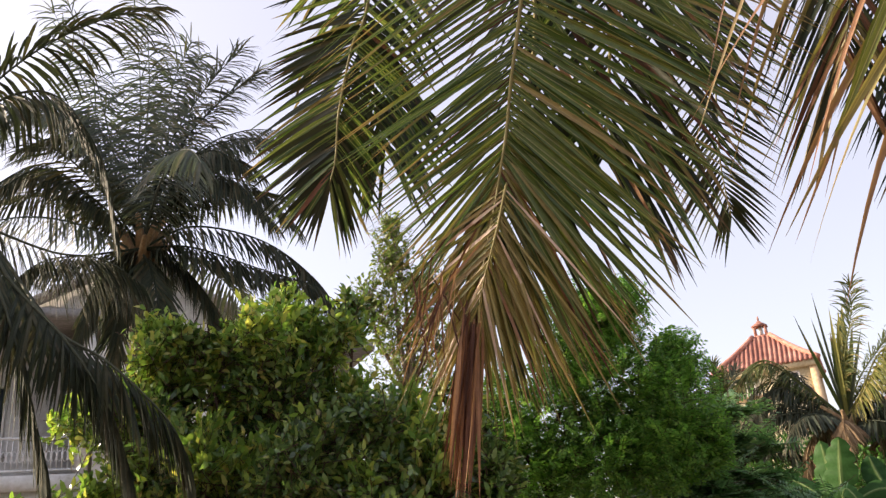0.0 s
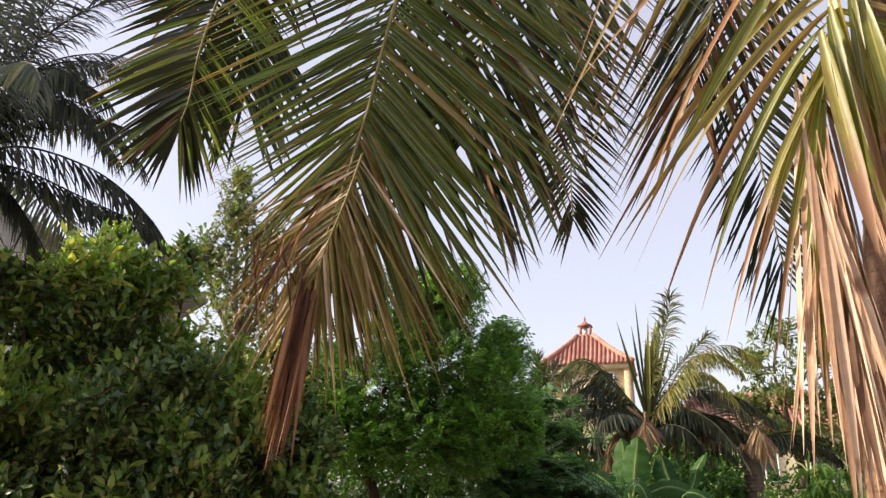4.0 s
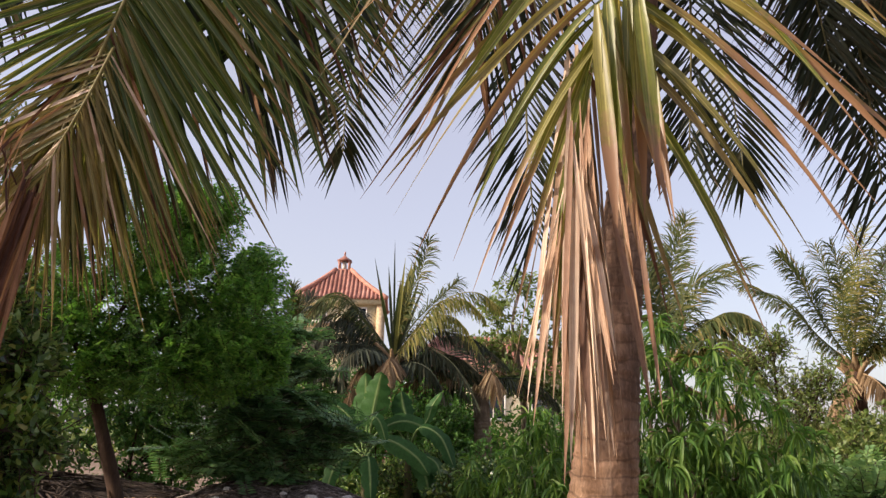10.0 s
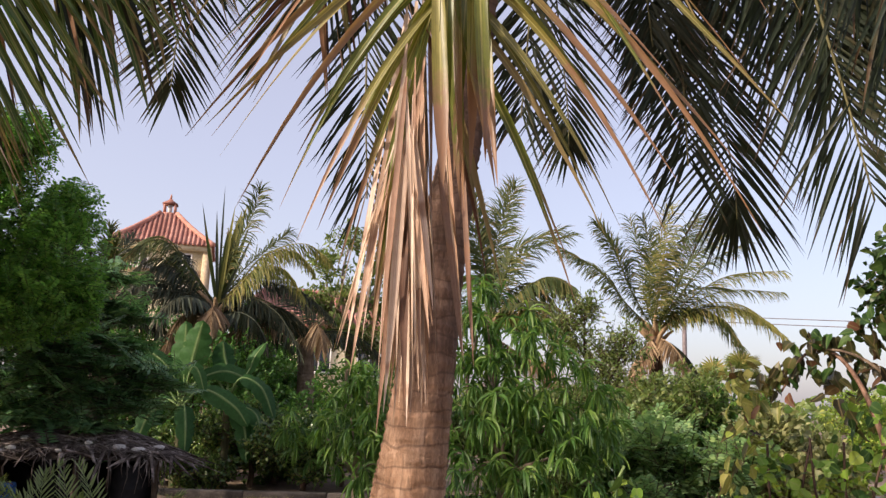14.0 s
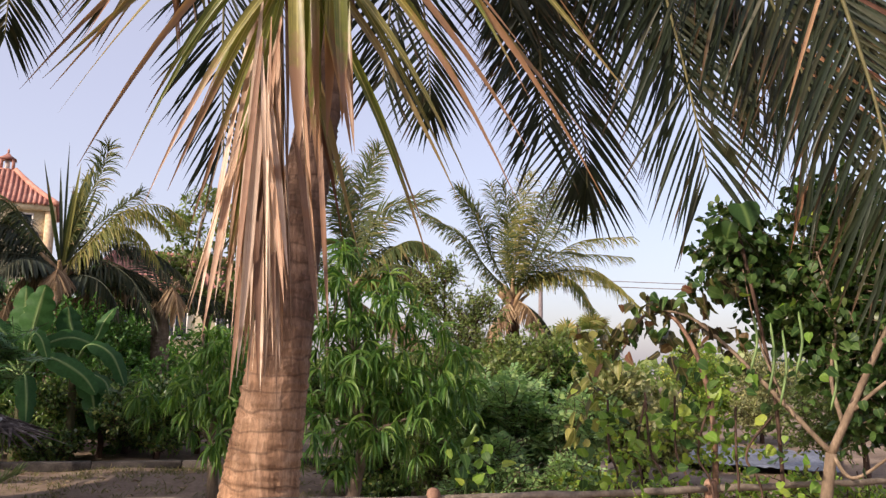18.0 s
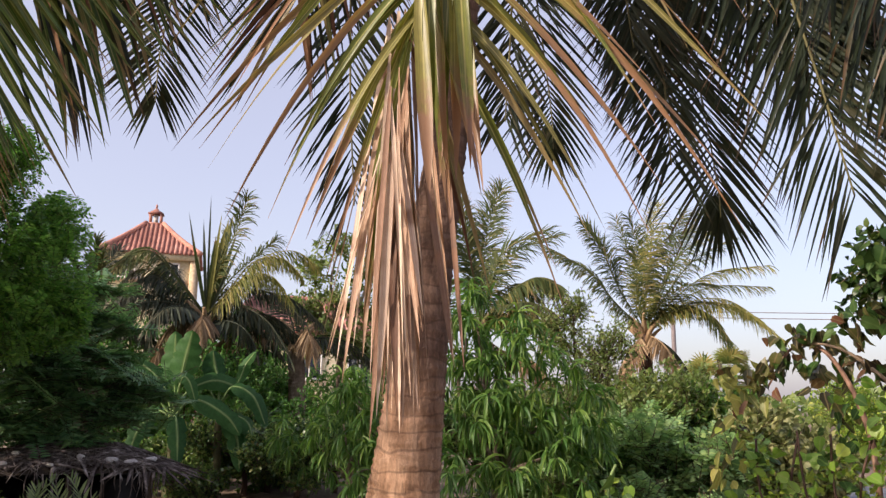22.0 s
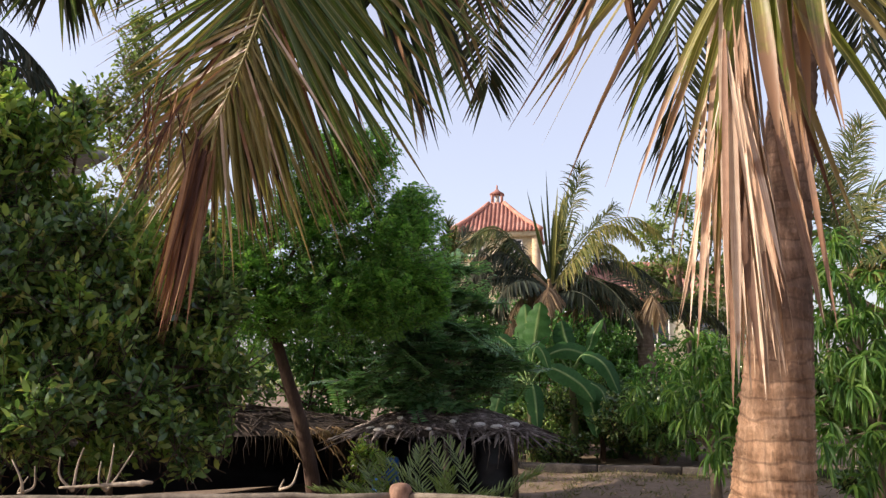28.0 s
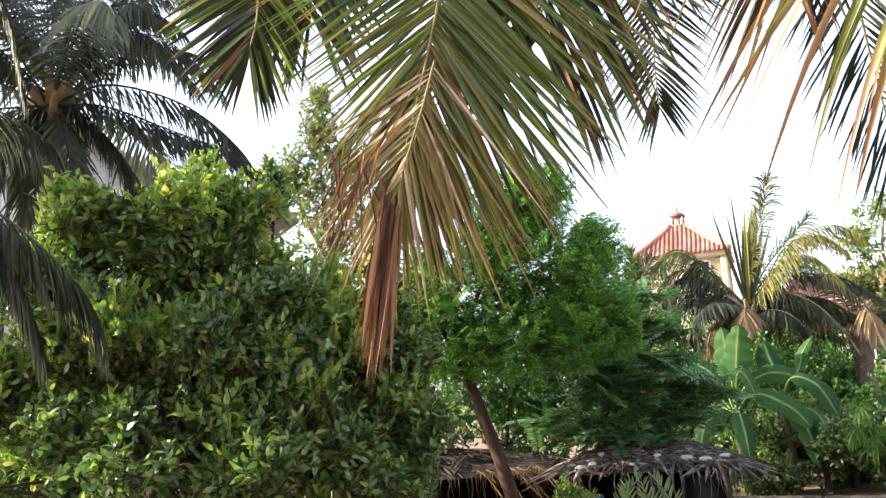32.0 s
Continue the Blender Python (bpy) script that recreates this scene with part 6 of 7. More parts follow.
def hut(name, c, rz, size, eave, ridge, label, seed, n_strip=110, stones=7, hang=30, mat=None):
    """Low shelter: pole frame, dark sheet walls and a roof of layered dry palm leaf."""
    g = np.random.default_rng(seed)
    mat = mat or M_thatch
    root = thing(name, c, label, "hut", "thatched huts")
    c = np.asarray(c, float)
    a = radians(rz)
    ex, ey = np.array([math.cos(a), math.sin(a), 0]), np.array([-math.sin(a), math.cos(a), 0])
    W, Dp = size
    at = lambda x, y, z: c + ex * x + ey * y + np.array([0, 0, z])
    for x in (-W / 2 + 0.15, 0.0, W / 2 - 0.15):
        for y in (-Dp / 2 + 0.1, Dp / 2 - 0.1):
            part("pole", tube([at(x, y, -0.05), at(x + 0.01, y, eave * 0.5), at(x, y, eave)], (0.04, 0.036, 0.034), 7), M_wood_dark, root)
    part("back_wall", box(at(0, Dp / 2 - 0.05, eave / 2), (W - 0.2, 0.03, eave), rz), M_tarp, root, "black plastic sheet wall")
    for s in (-1, 1):
        part("side_wall", box(at(s * (W / 2 - 0.12), 0, eave / 2), (0.03, Dp - 0.2, eave), rz), M_tarp, root)
    # curved deck under the leaves
    nx, ny = 16, 10
    X, Y = np.meshgrid(np.linspace(-W / 2, W / 2, nx), np.linspace(-Dp / 2, Dp / 2, ny), indexing="ij")
    prof = lambda x, y: eave + (ridge - eave) * (1 - np.abs(2 * y / Dp) ** 1.4) * (1 - 0.75 * np.abs(2 * x / W) ** 2.2)
    Z = prof(X, Y)
    V = (c + X[..., None] * ex + Y[..., None] * ey).reshape(-1, 3)
    V[:, 2] = c[2] + Z.ravel() - 0.03
    i, j = np.meshgrid(np.arange(nx - 1), np.arange(ny - 1), indexing="ij")
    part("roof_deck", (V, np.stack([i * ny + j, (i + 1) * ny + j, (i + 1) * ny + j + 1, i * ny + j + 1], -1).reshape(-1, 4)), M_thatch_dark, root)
    # leaves of the thatch
    for k in range(n_strip):
        x0 = g.uniform(-W / 2, W / 2)
        y0 = -Dp / 2 + g.uniform(0.12, Dp * 0.65)
        ang = g.normal(0, 0.6) + 0.9 * 2 * x0 / W + g.choice([-0.9, 0.0, 0.9])
        ln = g.uniform(0.3, 0.7)
        s = np.linspace(0, 1, 5)
        x = x0 + np.sin(ang) * ln * s
        y = y0 - np.cos(ang) * ln * s * 0.6
        z = prof(np.clip(x, -W / 2, W / 2), np.clip(y, -Dp / 2, Dp / 2)) + g.uniform(0.0, 0.035) - np.clip(-(y + Dp / 2), 0, 1) * 0.9 - np.clip(np.abs(x) - W / 2, 0, 1) * 0.35
        path = c + x[:, None] * ex + y[:, None] * ey + z[:, None] * np.array([0, 0, 1])
        part("thatch_leaf", ribbon(path, np.array([0.012, 0.026, 0.026, 0.02, 0.004]) * g.uniform(0.5, 1.5), g.normal(0, 0.5)), mat, root)
    fine = []
    for k in range(900):
        x0 = g.uniform(-W / 2, W / 2)
        y0 = -Dp / 2 + g.uniform(0.06, Dp * 0.65)
        ang = g.normal(0, 0.7) + 0.7 * 2 * x0 / W + (0.9 if k % 4 == 0 else 0)
        ln = g.uniform(0.15, 0.5)
        s = np.linspace(0, 1, 4)
        x, y = x0 + np.sin(ang) * ln * s, y0 - np.cos(ang) * ln * s * 0.6
        z = prof(np.clip(x, -W / 2, W / 2), np.clip(y, -Dp / 2, Dp / 2)) + g.uniform(0.0, 0.04) - np.clip(-(y + Dp / 2), 0, 1) * 0.8 - np.clip(np.abs(x) - W / 2, 0, 1) * 0.3
        fine.append(tube(c + x[:, None] * ex + y[:, None] * ey + z[:, None] * np.array([0, 0, 1]), np.array([0.003, 0.006, 0.005, 0.002]) * g.uniform(0.6, 1.3), 3)[:2])
    part("fine_thatch", join(*fine), mat, root, kind="stuff")
    for k in range(hang):
        x0 = g.uniform(-W / 2, W / 2)
        p = at(x0, -Dp / 2 - 0.03, eave - 0.02)
        d = np.array([g.normal(0, 0.12), g.normal(0, 0.1), -1]) * g.uniform(0.12, 0.4)
        part("hanging_leaf", tube([p, p + d * 0.5 + ex * g.normal(0, 0.02), p + d], (0.008, 0.007, 0.002), 4), mat, root)
    return root, at, prof


hut1, at1, prof1 = hut("thatched_hut", pol(-17.3, 10.6, 0), -17, (1.95, 1.5), 0.88, 1.16, "low hut roofed with grey palm thatch weighted by stones", 60, n_strip=260, hang=40)
gs = np.random.default_rng(61)


def stone(c, r, seed):
    g = np.random.default_rng(seed)
    bm = bmesh.new()
    bmesh.ops.create_icosphere(bm, subdivisions=2, radius=1.0)
    V = np.array([v.co[:] for v in bm.verts])
    F = np.array([[v.index for v in f.verts] for f in bm.faces])
    bm.free()
    V = V * (1 + 0.14 * np.sin(V[:, :1] * 3 + seed) + 0.1 * np.sin(V[:, 1:2] * 4 - seed)) * np.array([1.25, 0.9, 0.6]) * r
    return V + np.asarray(c), F


for k, (x, y) in enumerate([(-0.9, -0.55), (-0.8, -0.66), (-0.66, -0.6), (-0.55, -0.35), (0.1, -0.52), (0.42, -0.58), (0.62, -0.62), (0.85, -0.45), (-0.2, -0.68)]):
    solo("roof_stone", stone(at1(x, y, prof1(x, y) + 0.03), gs.uniform(0.03, 0.055), 5 + k), M_stone, "pale grey stone weighing down the thatch", "stone", group="roof stones", smooth=True)
# west end is added length; its black inside stands for shaded undergrowth
hut2, at2, prof2 = hut("thatched_shed", pol(4.6, 11.4, 0), 5, (6.4, 1.6), 0.86, 1.22, "long low dark shed with hanging dry palm leaves, west end added for darkness", 62, n_strip=260, hang=170, mat=M_thatch_dark)
for k in range(10):
    g = np.random.default_rng(700 + k)
    P0 = at2(2.4 + g.uniform(-0.5, 0.7), -0.85, 0.92)
    far_frond(hut2, [P0, P0 + [0.12, -0.1, -0.1], P0 + [0.3 + 0.2 * g.random(), -0.15, -0.4 - 0.2 * g.random()]], 14, 0.2, 0.012, 0.8, M_dead_palm, 720 + k, name="dry_frond", rad=0.01, u0=0.05)


def barrel(c, r, h):
    prof = [(0.0, 0.0), (r * 0.94, 0.0), (r, 0.03 * h), (r, 0.32 * h), (r * 1.03, 0.34 * h), (r, 0.36 * h), (r, 0.64 * h), (r * 1.03, 0.66 * h), (r, 0.68 * h), (r, 0.95 * h), (r * 0.95, h), (0.0, h)]
    s = 24
    a = np.linspace(0, 2 * np.pi, s, endpoint=False)
    V = np.concatenate([np.c_[p * np.cos(a), p * np.sin(a), np.full(s, z)] for p, z in prof]) + np.asarray(c)
    i, j = np.meshgrid(np.arange(len(prof) - 1), np.arange(s), indexing="ij")
    return V, np.stack([i * s + j, i * s + (j + 1) % s, (i + 1) * s + (j + 1) % s, (i + 1) * s + j], -1).reshape(-1, 4)


solo("blue_barrel", barrel(at1(-0.72, -0.74, 0.0), 0.17, 0.62), M_blue, "blue plastic barrel under the thatched roof", "barrel", smooth=False)
solo("black_drum", barrel(at1(0.62, -0.35, 0.0), 0.24, 0.8), M_tarp, "black plastic drum under the thatched roof", "drum", smooth=False)
solo("grey_sack", (lambda v: (v[0] * 1.0, v[1]))(stone(at1(-1.0, -0.5, 0.5), 0.13, 77)), M_stone, "grey cloth bundle hung inside the hut", "sack", smooth=True)

# seedling fronds in front of the hut
def seedling(base, seed, n=6, label="young palm seedling with stiff green fronds"):
    g = np.random.default_rng(seed)
    root = thing("palm_seedling", base, label, "palm seedling", "palm seedlings")
    for k in range(n):
        P = arc_frond(base, 360 * k / n + g.uniform(-25, 25), g.uniform(52, 75), g.uniform(0.85, 1.15), g.uniform(0.5, 1.0), 6)
        far_frond(root, P, 20, 0.2, 0.02, 0.15, M_seedling, seed + k, rad=0.009, u0=0.25, a0=58, lift=0.35, face=(0, 0, 1))


seedling(pol(-15.6, 7.8, 0.0), 400, 4)
seedling(pol(-17.8, 7.7, 0.0), 410, 5)
seedling(pol(-19.8, 7.9, 0.0), 420, 4)
seedling(pol(-13.2, 8.4, 0.0), 430, 4)
seedling(pol(-31.8, 5.8, -0.25), 440, 4)


# ---------- fence ----------
def build_fence():
    corners = [pol(42, 6.2, 0), pol(13.2, 4.95, 0), pol(-14.3, 4.32, 0), pol(-50.4, 4.05, 0), pol(-68.6, 4.85, 0), pol(-84, 6.6, 0)]
    root = thing("garden_fence", corners[2], "garden fence of round rails, terracotta posts and wire netting", "fence")
    for k, c in enumerate(corners):
        h = 1.02 if k != 2 else 1.03
        prof = [(0.04, -0.05), (0.042, 0.2), (0.038, h - 0.08), (0.041, h - 0.07), (0.041, h - 0.012), (0.038, h), (0.03, h + 0.012), (0.015, h + 0.018), (0.002, h + 0.02)]
        P = np.array([c + [0, 0, z] for r, z in prof])
        fat = 1.4 if k == 2 else 0.85
        part("post", tube(P, [r * fat for r, z in prof], 14), M_post, root, "round terracotta-coloured post with domed cap", smooth=True)
    g = np.random.default_rng(70)
    for a, b in zip(corners[:-1], corners[1:]):
        for z, r in ((0.985, 0.019), (0.12, 0.016)):
            s = np.linspace(0.012, 0.988, 14)[:, None]
            L = a + (b - a) * s + np.array([0, 0, z])
            L[1:-1] += g.normal(0, 0.004, (12, 3))
            part("rail", tube(L, r + g.normal(0, 0.0012, 14), 10), M_rail, root, "weathered grey-brown wooden rail", smooth=True)
        # wire netting as zigzag strands
        L = np.linalg.norm(b - a)
        way = (b - a) / L
        n = int(L / 0.062)
        geos = []
        off = np.cross(way, [0, 0, 1.0]) * 0.012
        zs = np.arange(0.14, 0.96, 0.045)
        for i in range(n):
            x0 = (i + 0.5) * L / n
            pts = np.array([a + way * (x0 + (0.031 if j % 2 else -0.031)) + off + np.array([0, 0, z]) for j, z in enumerate(zs)])
            geos.append(tube(pts, 0.003, 3, cap=False)[:2])
        part("wire_netting", join(*geos), M_wire, root, "rusty diamond wire netting", "stuff")
    return root, corners


fence, FC = build_fence()


def branchy(name, base, tips, r, mat, label, category, seed):
    g = np.random.default_rng(seed)
    root = thing(name, base, label, category, "dead twigs on the fence")
    base = np.asarray(base, float)
    for k, t in enumerate(tips):
        t = base + np.asarray(t, float)
        m = base * 0.5 + t * 0.5 + g.normal(0, 0.03, 3)
        part("twig", tube(spline([base, m, t], 8), np.linspace(r, r * 0.35, 8), 6), mat, root)
    return root


# dead twigs tied to the rail
for k, (az, tips) in enumerate([(9.4, [(-0.06, 0, 0.17), (0.05, 0.0, 0.13), (0.02, 0.01, 0.08)]), (6.6, [(-0.07, 0, 0.18), (0.04, 0.02, 0.22)]), (4.7, [(0.03, 0, 0.24), (0.13, 0.01, 0.2), (-0.03, 0, 0.15)]), (-6.2, [(0.1, 0, 0.13), (0.02, 0, 0.05)])]):
    d = np.interp(az, [-14.3, 13.2], [4.32, 4.95])
    branchy("dead_twig", pol(az, d - 0.0, 1.005), tips, 0.009, M_twig_dry, "bare pale forked twig standing at the rail", "twig", 500 + k)
logp = np.array([pol(7.4, 4.78, 1.03), pol(5.0, 4.7, 1.04), pol(3.2, 4.66, 1.045), pol(1.9, 4.63, 1.05)])
solo("drift_branch", tube(spline(logp, 20), np.interp(np.linspace(0, 1, 20), [0, 0.5, 0.85, 1], [0.006, 0.011, 0.017, 0.006]) * (1 + 0.15 * np.sin(np.arange(20) * 2.1)), 8), M_twig_dry, "pale peeled branch lying along the rail", "branch", smooth=True)


# ---------- tower house ----------
def tile_slope(root, e0, e1, r0, r1, n, mat, name="barrel_tile"):
    """Rows of barrel tiles from the eave line e0-e1 up to the ridge line r0-r1."""
    e0, e1, r0, r1 = (np.asarray(v, float) for v in (e0, e1, r0, r1))
    nrm = unit(np.cross(e1 - e0, r0 - e0))
    wid = np.linalg.norm(e1 - e0) / n
    for k in range(n):
        s = (k + 0.5) / n
        a = e0 + (e1 - e0) * s
        b = r0 + (r1 - r0) * np.clip(s, 0, 1)
        # cut rows at the hips: they climb straight up the slope
        up = unit((r0 + r1) / 2 - (e0 + e1) / 2)
        full = np.linalg.norm((r0 + r1) / 2 - (e0 + e1) / 2)
        half_r = np.linalg.norm(r1 - r0) / np.linalg.norm(e1 - e0) / 2
        edge = abs(s - 0.5)
        frac = 1.0 if edge <= half_r else (0.5 - edge) / (0.5 - half_r)
        ln = max(full * frac, 0.05)
        m = 12
        t = np.linspace(0, 1, m)
        curve = -0.05 * full * np.sin(np.clip(t * ln / full, 0, 1) * np.pi) * 0.9
        path = a + up * (t * ln)[:, None] + nrm * curve[:, None]
        rad = wid * 0.36 * (1 + 0.10 * (np.arange(m) % 2))
        part(name, tube(path, rad, 7), mat, root)


def slope_sheet(e0, e1, r0, r1, m=12):
    e0, e1, r0, r1 = (np.asarray(v, float) for v in (e0, e1, r0, r1))
    nrm = unit(np.cross(e1 - e0, r0 - e0))
    full = np.linalg.norm((r0 + r1) / 2 - (e0 + e1) / 2)
    t = np.linspace(0, 1, m)
    c = -0.05 * full * np.sin(t * np.pi) * 0.9
    A = e0 + (r0 - e0) * t[:, None] + nrm * c[:, None]
    B = e1 + (r1 - e1) * t[:, None] + nrm * c[:, None]
    V = np.concatenate([A, B])
    i = np.arange(m - 1)
    return V, np.c_[i, m + i, m + i + 1, i + 1]


def window(root, c, rz, w, h, depth=0.12):
    """Framed window with two panes and a sill, set in a wall that faces local -y."""
    a = radians(rz)
    ex = np.array([math.cos(a), math.sin(a), 0])
    ey = np.array([-math.sin(a), math.cos(a), 0])
    c = np.asarray(c, float)
    win = part("window", box(c + ey * 0.03, (w, 0.05, h), rz), M_glass, root, "dark glass window")
    for x in (-w / 2, 0, w / 2):
        part("frame", box(c + ex * x - ey * 0.02, (0.07, 0.1, h), rz), M_white, win)
    for z in (-h / 2, h / 2):
        part("frame", box(c + np.array([0, 0, z]) - ey * 0.02, (w + 0.07, 0.1, 0.07), rz), M_white, win)
    part("sill", box(c + np.array([0, 0, -h / 2 - 0.08]) - ey * 0.08, (w + 0.3, 0.26, 0.08), rz), M_white, win)


def tower_house():
    c = pol(-21.15, 45.0, 0)
    rz = -25.5
    root = thing("tower_house", c, "cream house with a tile-roofed tower and small cupola", "house", "houses")
    a = radians(rz)
    ex, ey = np.array([math.cos(a), math.sin(a), 0]), np.array([-math.sin(a), math.cos(a), 0])
    at = lambda x, y, z: c + ex * x + ey * y + np.array([0, 0, z])
    ez, tz, hw = 9.05, 10.95, 2.5
    part("tower_wall", box(at(0, 0, 4.4), (4.3, 4.3, 8.8), rz), M_cream, root, "cream plastered tower wall")
    for x in (-2.15, 2.15):
        for y in (-2.15, 2.15):
            part("pilaster", box(at(x, y, 4.4), (0.34, 0.34, 8.8), rz), M_orange, root, "orange corner pilaster")
    part("band", box(at(0, 0, 7.65), (4.5, 4.5, 0.22), rz), M_orange, root, "orange string course")
    part("fascia", box(at(0, 0, ez - 0.12), (2 * hw - 0.2, 2 * hw - 0.2, 0.34), rz), M_cream, root, "cream eaves fascia")
    for x in (-1.05, 1.05):
        window(root, at(x, -2.17, 8.2), rz, 0.8, 0.75)
    for y in (-0.9, 0.9):
        window(root, at(-2.17, y, 8.2), rz - 90, 0.8, 0.75)
    t = 0.42
    cor = [at(-hw, -hw, ez), at(hw, -hw, ez), at(hw, hw, ez), at(-hw, hw, ez)]
    top = [at(-t, -t, tz), at(t, -t, tz), at(t, t, tz), at(-t, t, tz)]
    for k in range(4):
        e0, e1, r0, r1 = cor[k], cor[(k + 1) % 4], top[k], top[(k + 1) % 4]
        part("roof_slope", slope_sheet(e0, e1, r0, r1), M_tile, root, "concave slope of red clay tiles")
        tile_slope(root, e0, e1, r0, r1, 22, M_tile)
        tt = np.linspace(0, 1, 12)
        hip = e0 + (r0 - e0) * tt[:, None]
        hip[:, 2] -= 0.10 * np.sin(tt * np.pi)
        part("hip_tile", tube(hip + [0, 0, 0.05], 0.13, 8), M_ridge, root, "pink-red hip tiles")
    part("cupola_base", box(at(0, 0, tz + 0.02), (0.8, 0.8, 0.14), rz), M_ridge, root)
    for x in (-0.27, 0.27):
        for y in (-0.27, 0.27):
            part("cupola_post", box(at(x, y, tz + 0.33), (0.11, 0.11, 0.56), rz), M_ridge, root)
    part("cupola_core", box(at(0, 0, tz + 0.33), (0.22, 0.22, 0.5), rz), M_white, root)
    V = np.array([at(-0.4, -0.4, tz + 0.6), at(0.4, -0.4, tz + 0.6), at(0.4, 0.4, tz + 0.6), at(-0.4, 0.4, tz + 0.6), at(-0.15, -0.15, tz + 0.8), at(0.15, -0.15, tz + 0.8), at(0.15, 0.15, tz + 0.8), at(-0.15, 0.15, tz + 0.8), at(0, 0, tz + 1.0)])
    F = [np.array([[0, 3, 2, 1], [0, 1, 5, 4], [1, 2, 6, 5], [2, 3, 7, 6], [3, 0, 4, 7]]), np.array([[4, 5, 8], [5, 6, 8], [6, 7, 8], [7, 4, 8]])]
    part("cupola_roof", (V, F), M_tile, root, "pointed red cupola roof")
    part("finial", tube([at(0, 0, tz + 0.95), at(0, 0, tz + 1.08), at(0, 0, tz + 1.2)], (0.05, 0.06, 0.005), 8), M_ridge, root)
    # lower wing with its tiled roof
    part("wing_wall", box(at(8.2, 1.0, 2.7), (8.5, 7.0, 5.4), rz), M_cream, root, "cream wing of the house")
    e0, e1, r0, r1 = at(3.6, -3.0, 5.3), at(12.8, -3.0, 5.3), at(5.4, 1.0, 7.5), at(11.0, 1.0, 7.5)
    b0, b1 = at(3.6, 5.0, 5.3), at(12.8, 5.0, 5.3)
    for q in ((e0, e1, r0, r1), (b1, b0, r1, r0), (b0, e0, r0, r0), (e1, b1, r1, r1)):
        part("roof_slope", slope_sheet(*q), M_tile, root, "red clay tiled roof slope")
    tile_slope(root, e0, e1, r0, r1, 30, M_tile)
    for p, q in ((e0, r0), (e1, r1), (r0, r1)):
        tt = np.linspace(0, 1, 8)[:, None]
        part("hip_tile", tube(p + (q - p) * tt + [0, 0, 0.02], 0.13, 8), M_ridge, root)
    for x in (5.6, 8.2, 10.8):
        window(root, at(x, -2.53, 3.6), rz, 1.2, 1.3)


tower_house()


# ---------- white house behind the shrub ----------
def white_house():
    c = pol(20, 23.5, 0)
    rz = 24.0
    root = thing("white_house", c, "pale two-storey house with a gable and balcony", "house", "houses")
    a = radians(rz)
    ex, ey = np.array([math.cos(a), math.sin(a), 0]), np.array([-math.sin(a), math.cos(a), 0])
    at = lambda x, y, z: c + ex * x + ey * y + np.array([0, 0, z])
    W, Dp, H = 8.4, 6.0, 8.0
    part("front_wall", box(at(1.2, -1.5, H / 2), (W - 2.4, 0.25, H), rz), M_white, root, "pale plastered wall")
    part("side_wall", box(at(W / 2 - 0.13, 1.4, H / 2), (0.25, Dp - 0.3, H), rz), M_white, root)
    part("side_wall", box(at(-W / 2 - 3.2, 1.4, H / 2), (0.25, Dp - 0.3, H), rz), M_white, root)
    part("back_wall", box(at(-1.6, 4.4, H / 2), (W + 3.2, 0.25, H), rz), M_white, root)
    part("balcony_wall", box(at(-4.8, 0.6, H / 2), (5.6, 0.22, H), rz), M_white, root, "set-back wall behind the balcony")
    part("lower_wall", box(at(-4.8, -1.5, 1.95), (5.6, 0.25, 3.9), rz), M_white, root)
    part("balcony_slab", box(at(-4.8, -0.7, 3.95), (5.6, 2.2, 0.24), rz), M_white, root, "white balcony slab")
    part("balcony_rim", box(at(-4.8, -1.78, 4.0), (5.7, 0.1, 0.36), rz), M_white, root)
    rail = part("balcony_rail", tube([at(-7.6, -1.7, 5.05), at(-2.0, -1.7, 5.05)], 0.035, 8), M_metalpaint, root, "white balcony railing")
    part("bottom_rail", tube([at(-7.6, -1.7, 4.3), at(-2.0, -1.7, 4.3)], 0.03, 8), M_metalpaint, rail)
    for k in range(46):
        x = -7.5 + k * 0.12
        part("baluster", tube([at(x, -1.7, 4.3), at(x, -1.7, 5.05)], 0.012, 5), M_metalpaint, rail)
        th = np.linspace(0, 2 * np.pi, 9)
        ring = np.array([at(x + 0.06 + 0.05 * math.cos(v), -1.7, 4.62 + 0.13 * math.sin(v)) for v in th])
        part("scroll", tube(ring, 0.01, 4, cap=False), M_metalpaint, rail)
    part("column", tube([at(-2.05, -1.55, 4.0), at(-2.05, -1.55, H)], 0.17, 14), M_white, root, smooth=True)
    part("column", tube([at(-7.5, -1.55, 4.0), at(-7.5, -1.55, H)], 0.17, 14), M_white, root, smooth=True)
    # gable roof
    part("gable", (np.array([at(-W / 2 + 0.2, -1.6, H), at(W / 2 - 2.2, -1.6, H), at(0.0 - 1.0, -1.6, H + 1.7), at(-W / 2 + 0.2, -1.4, H), at(W / 2 - 2.2, -1.4, H), at(-1.0, -1.4, H + 1.7)]),
                   [np.array([[0, 1, 2], [5, 4, 3]]), np.array([[0, 3, 4, 1], [1, 4, 5, 2], [2, 5, 3, 0]])]), M_white, root, "white plastered gable")
    for s, x1 in ((-1, -W / 2 - 0.2), (1, W / 2 - 1.8)):
        A, B = at(-1.0, -2.1, H + 1.84), at(x1, -2.1, H - 0.1)
        V = np.array([A, B, B + ey * 6.6, A + ey * 6.6])
        V = np.concatenate([V, V - [0, 0, 0.16]])
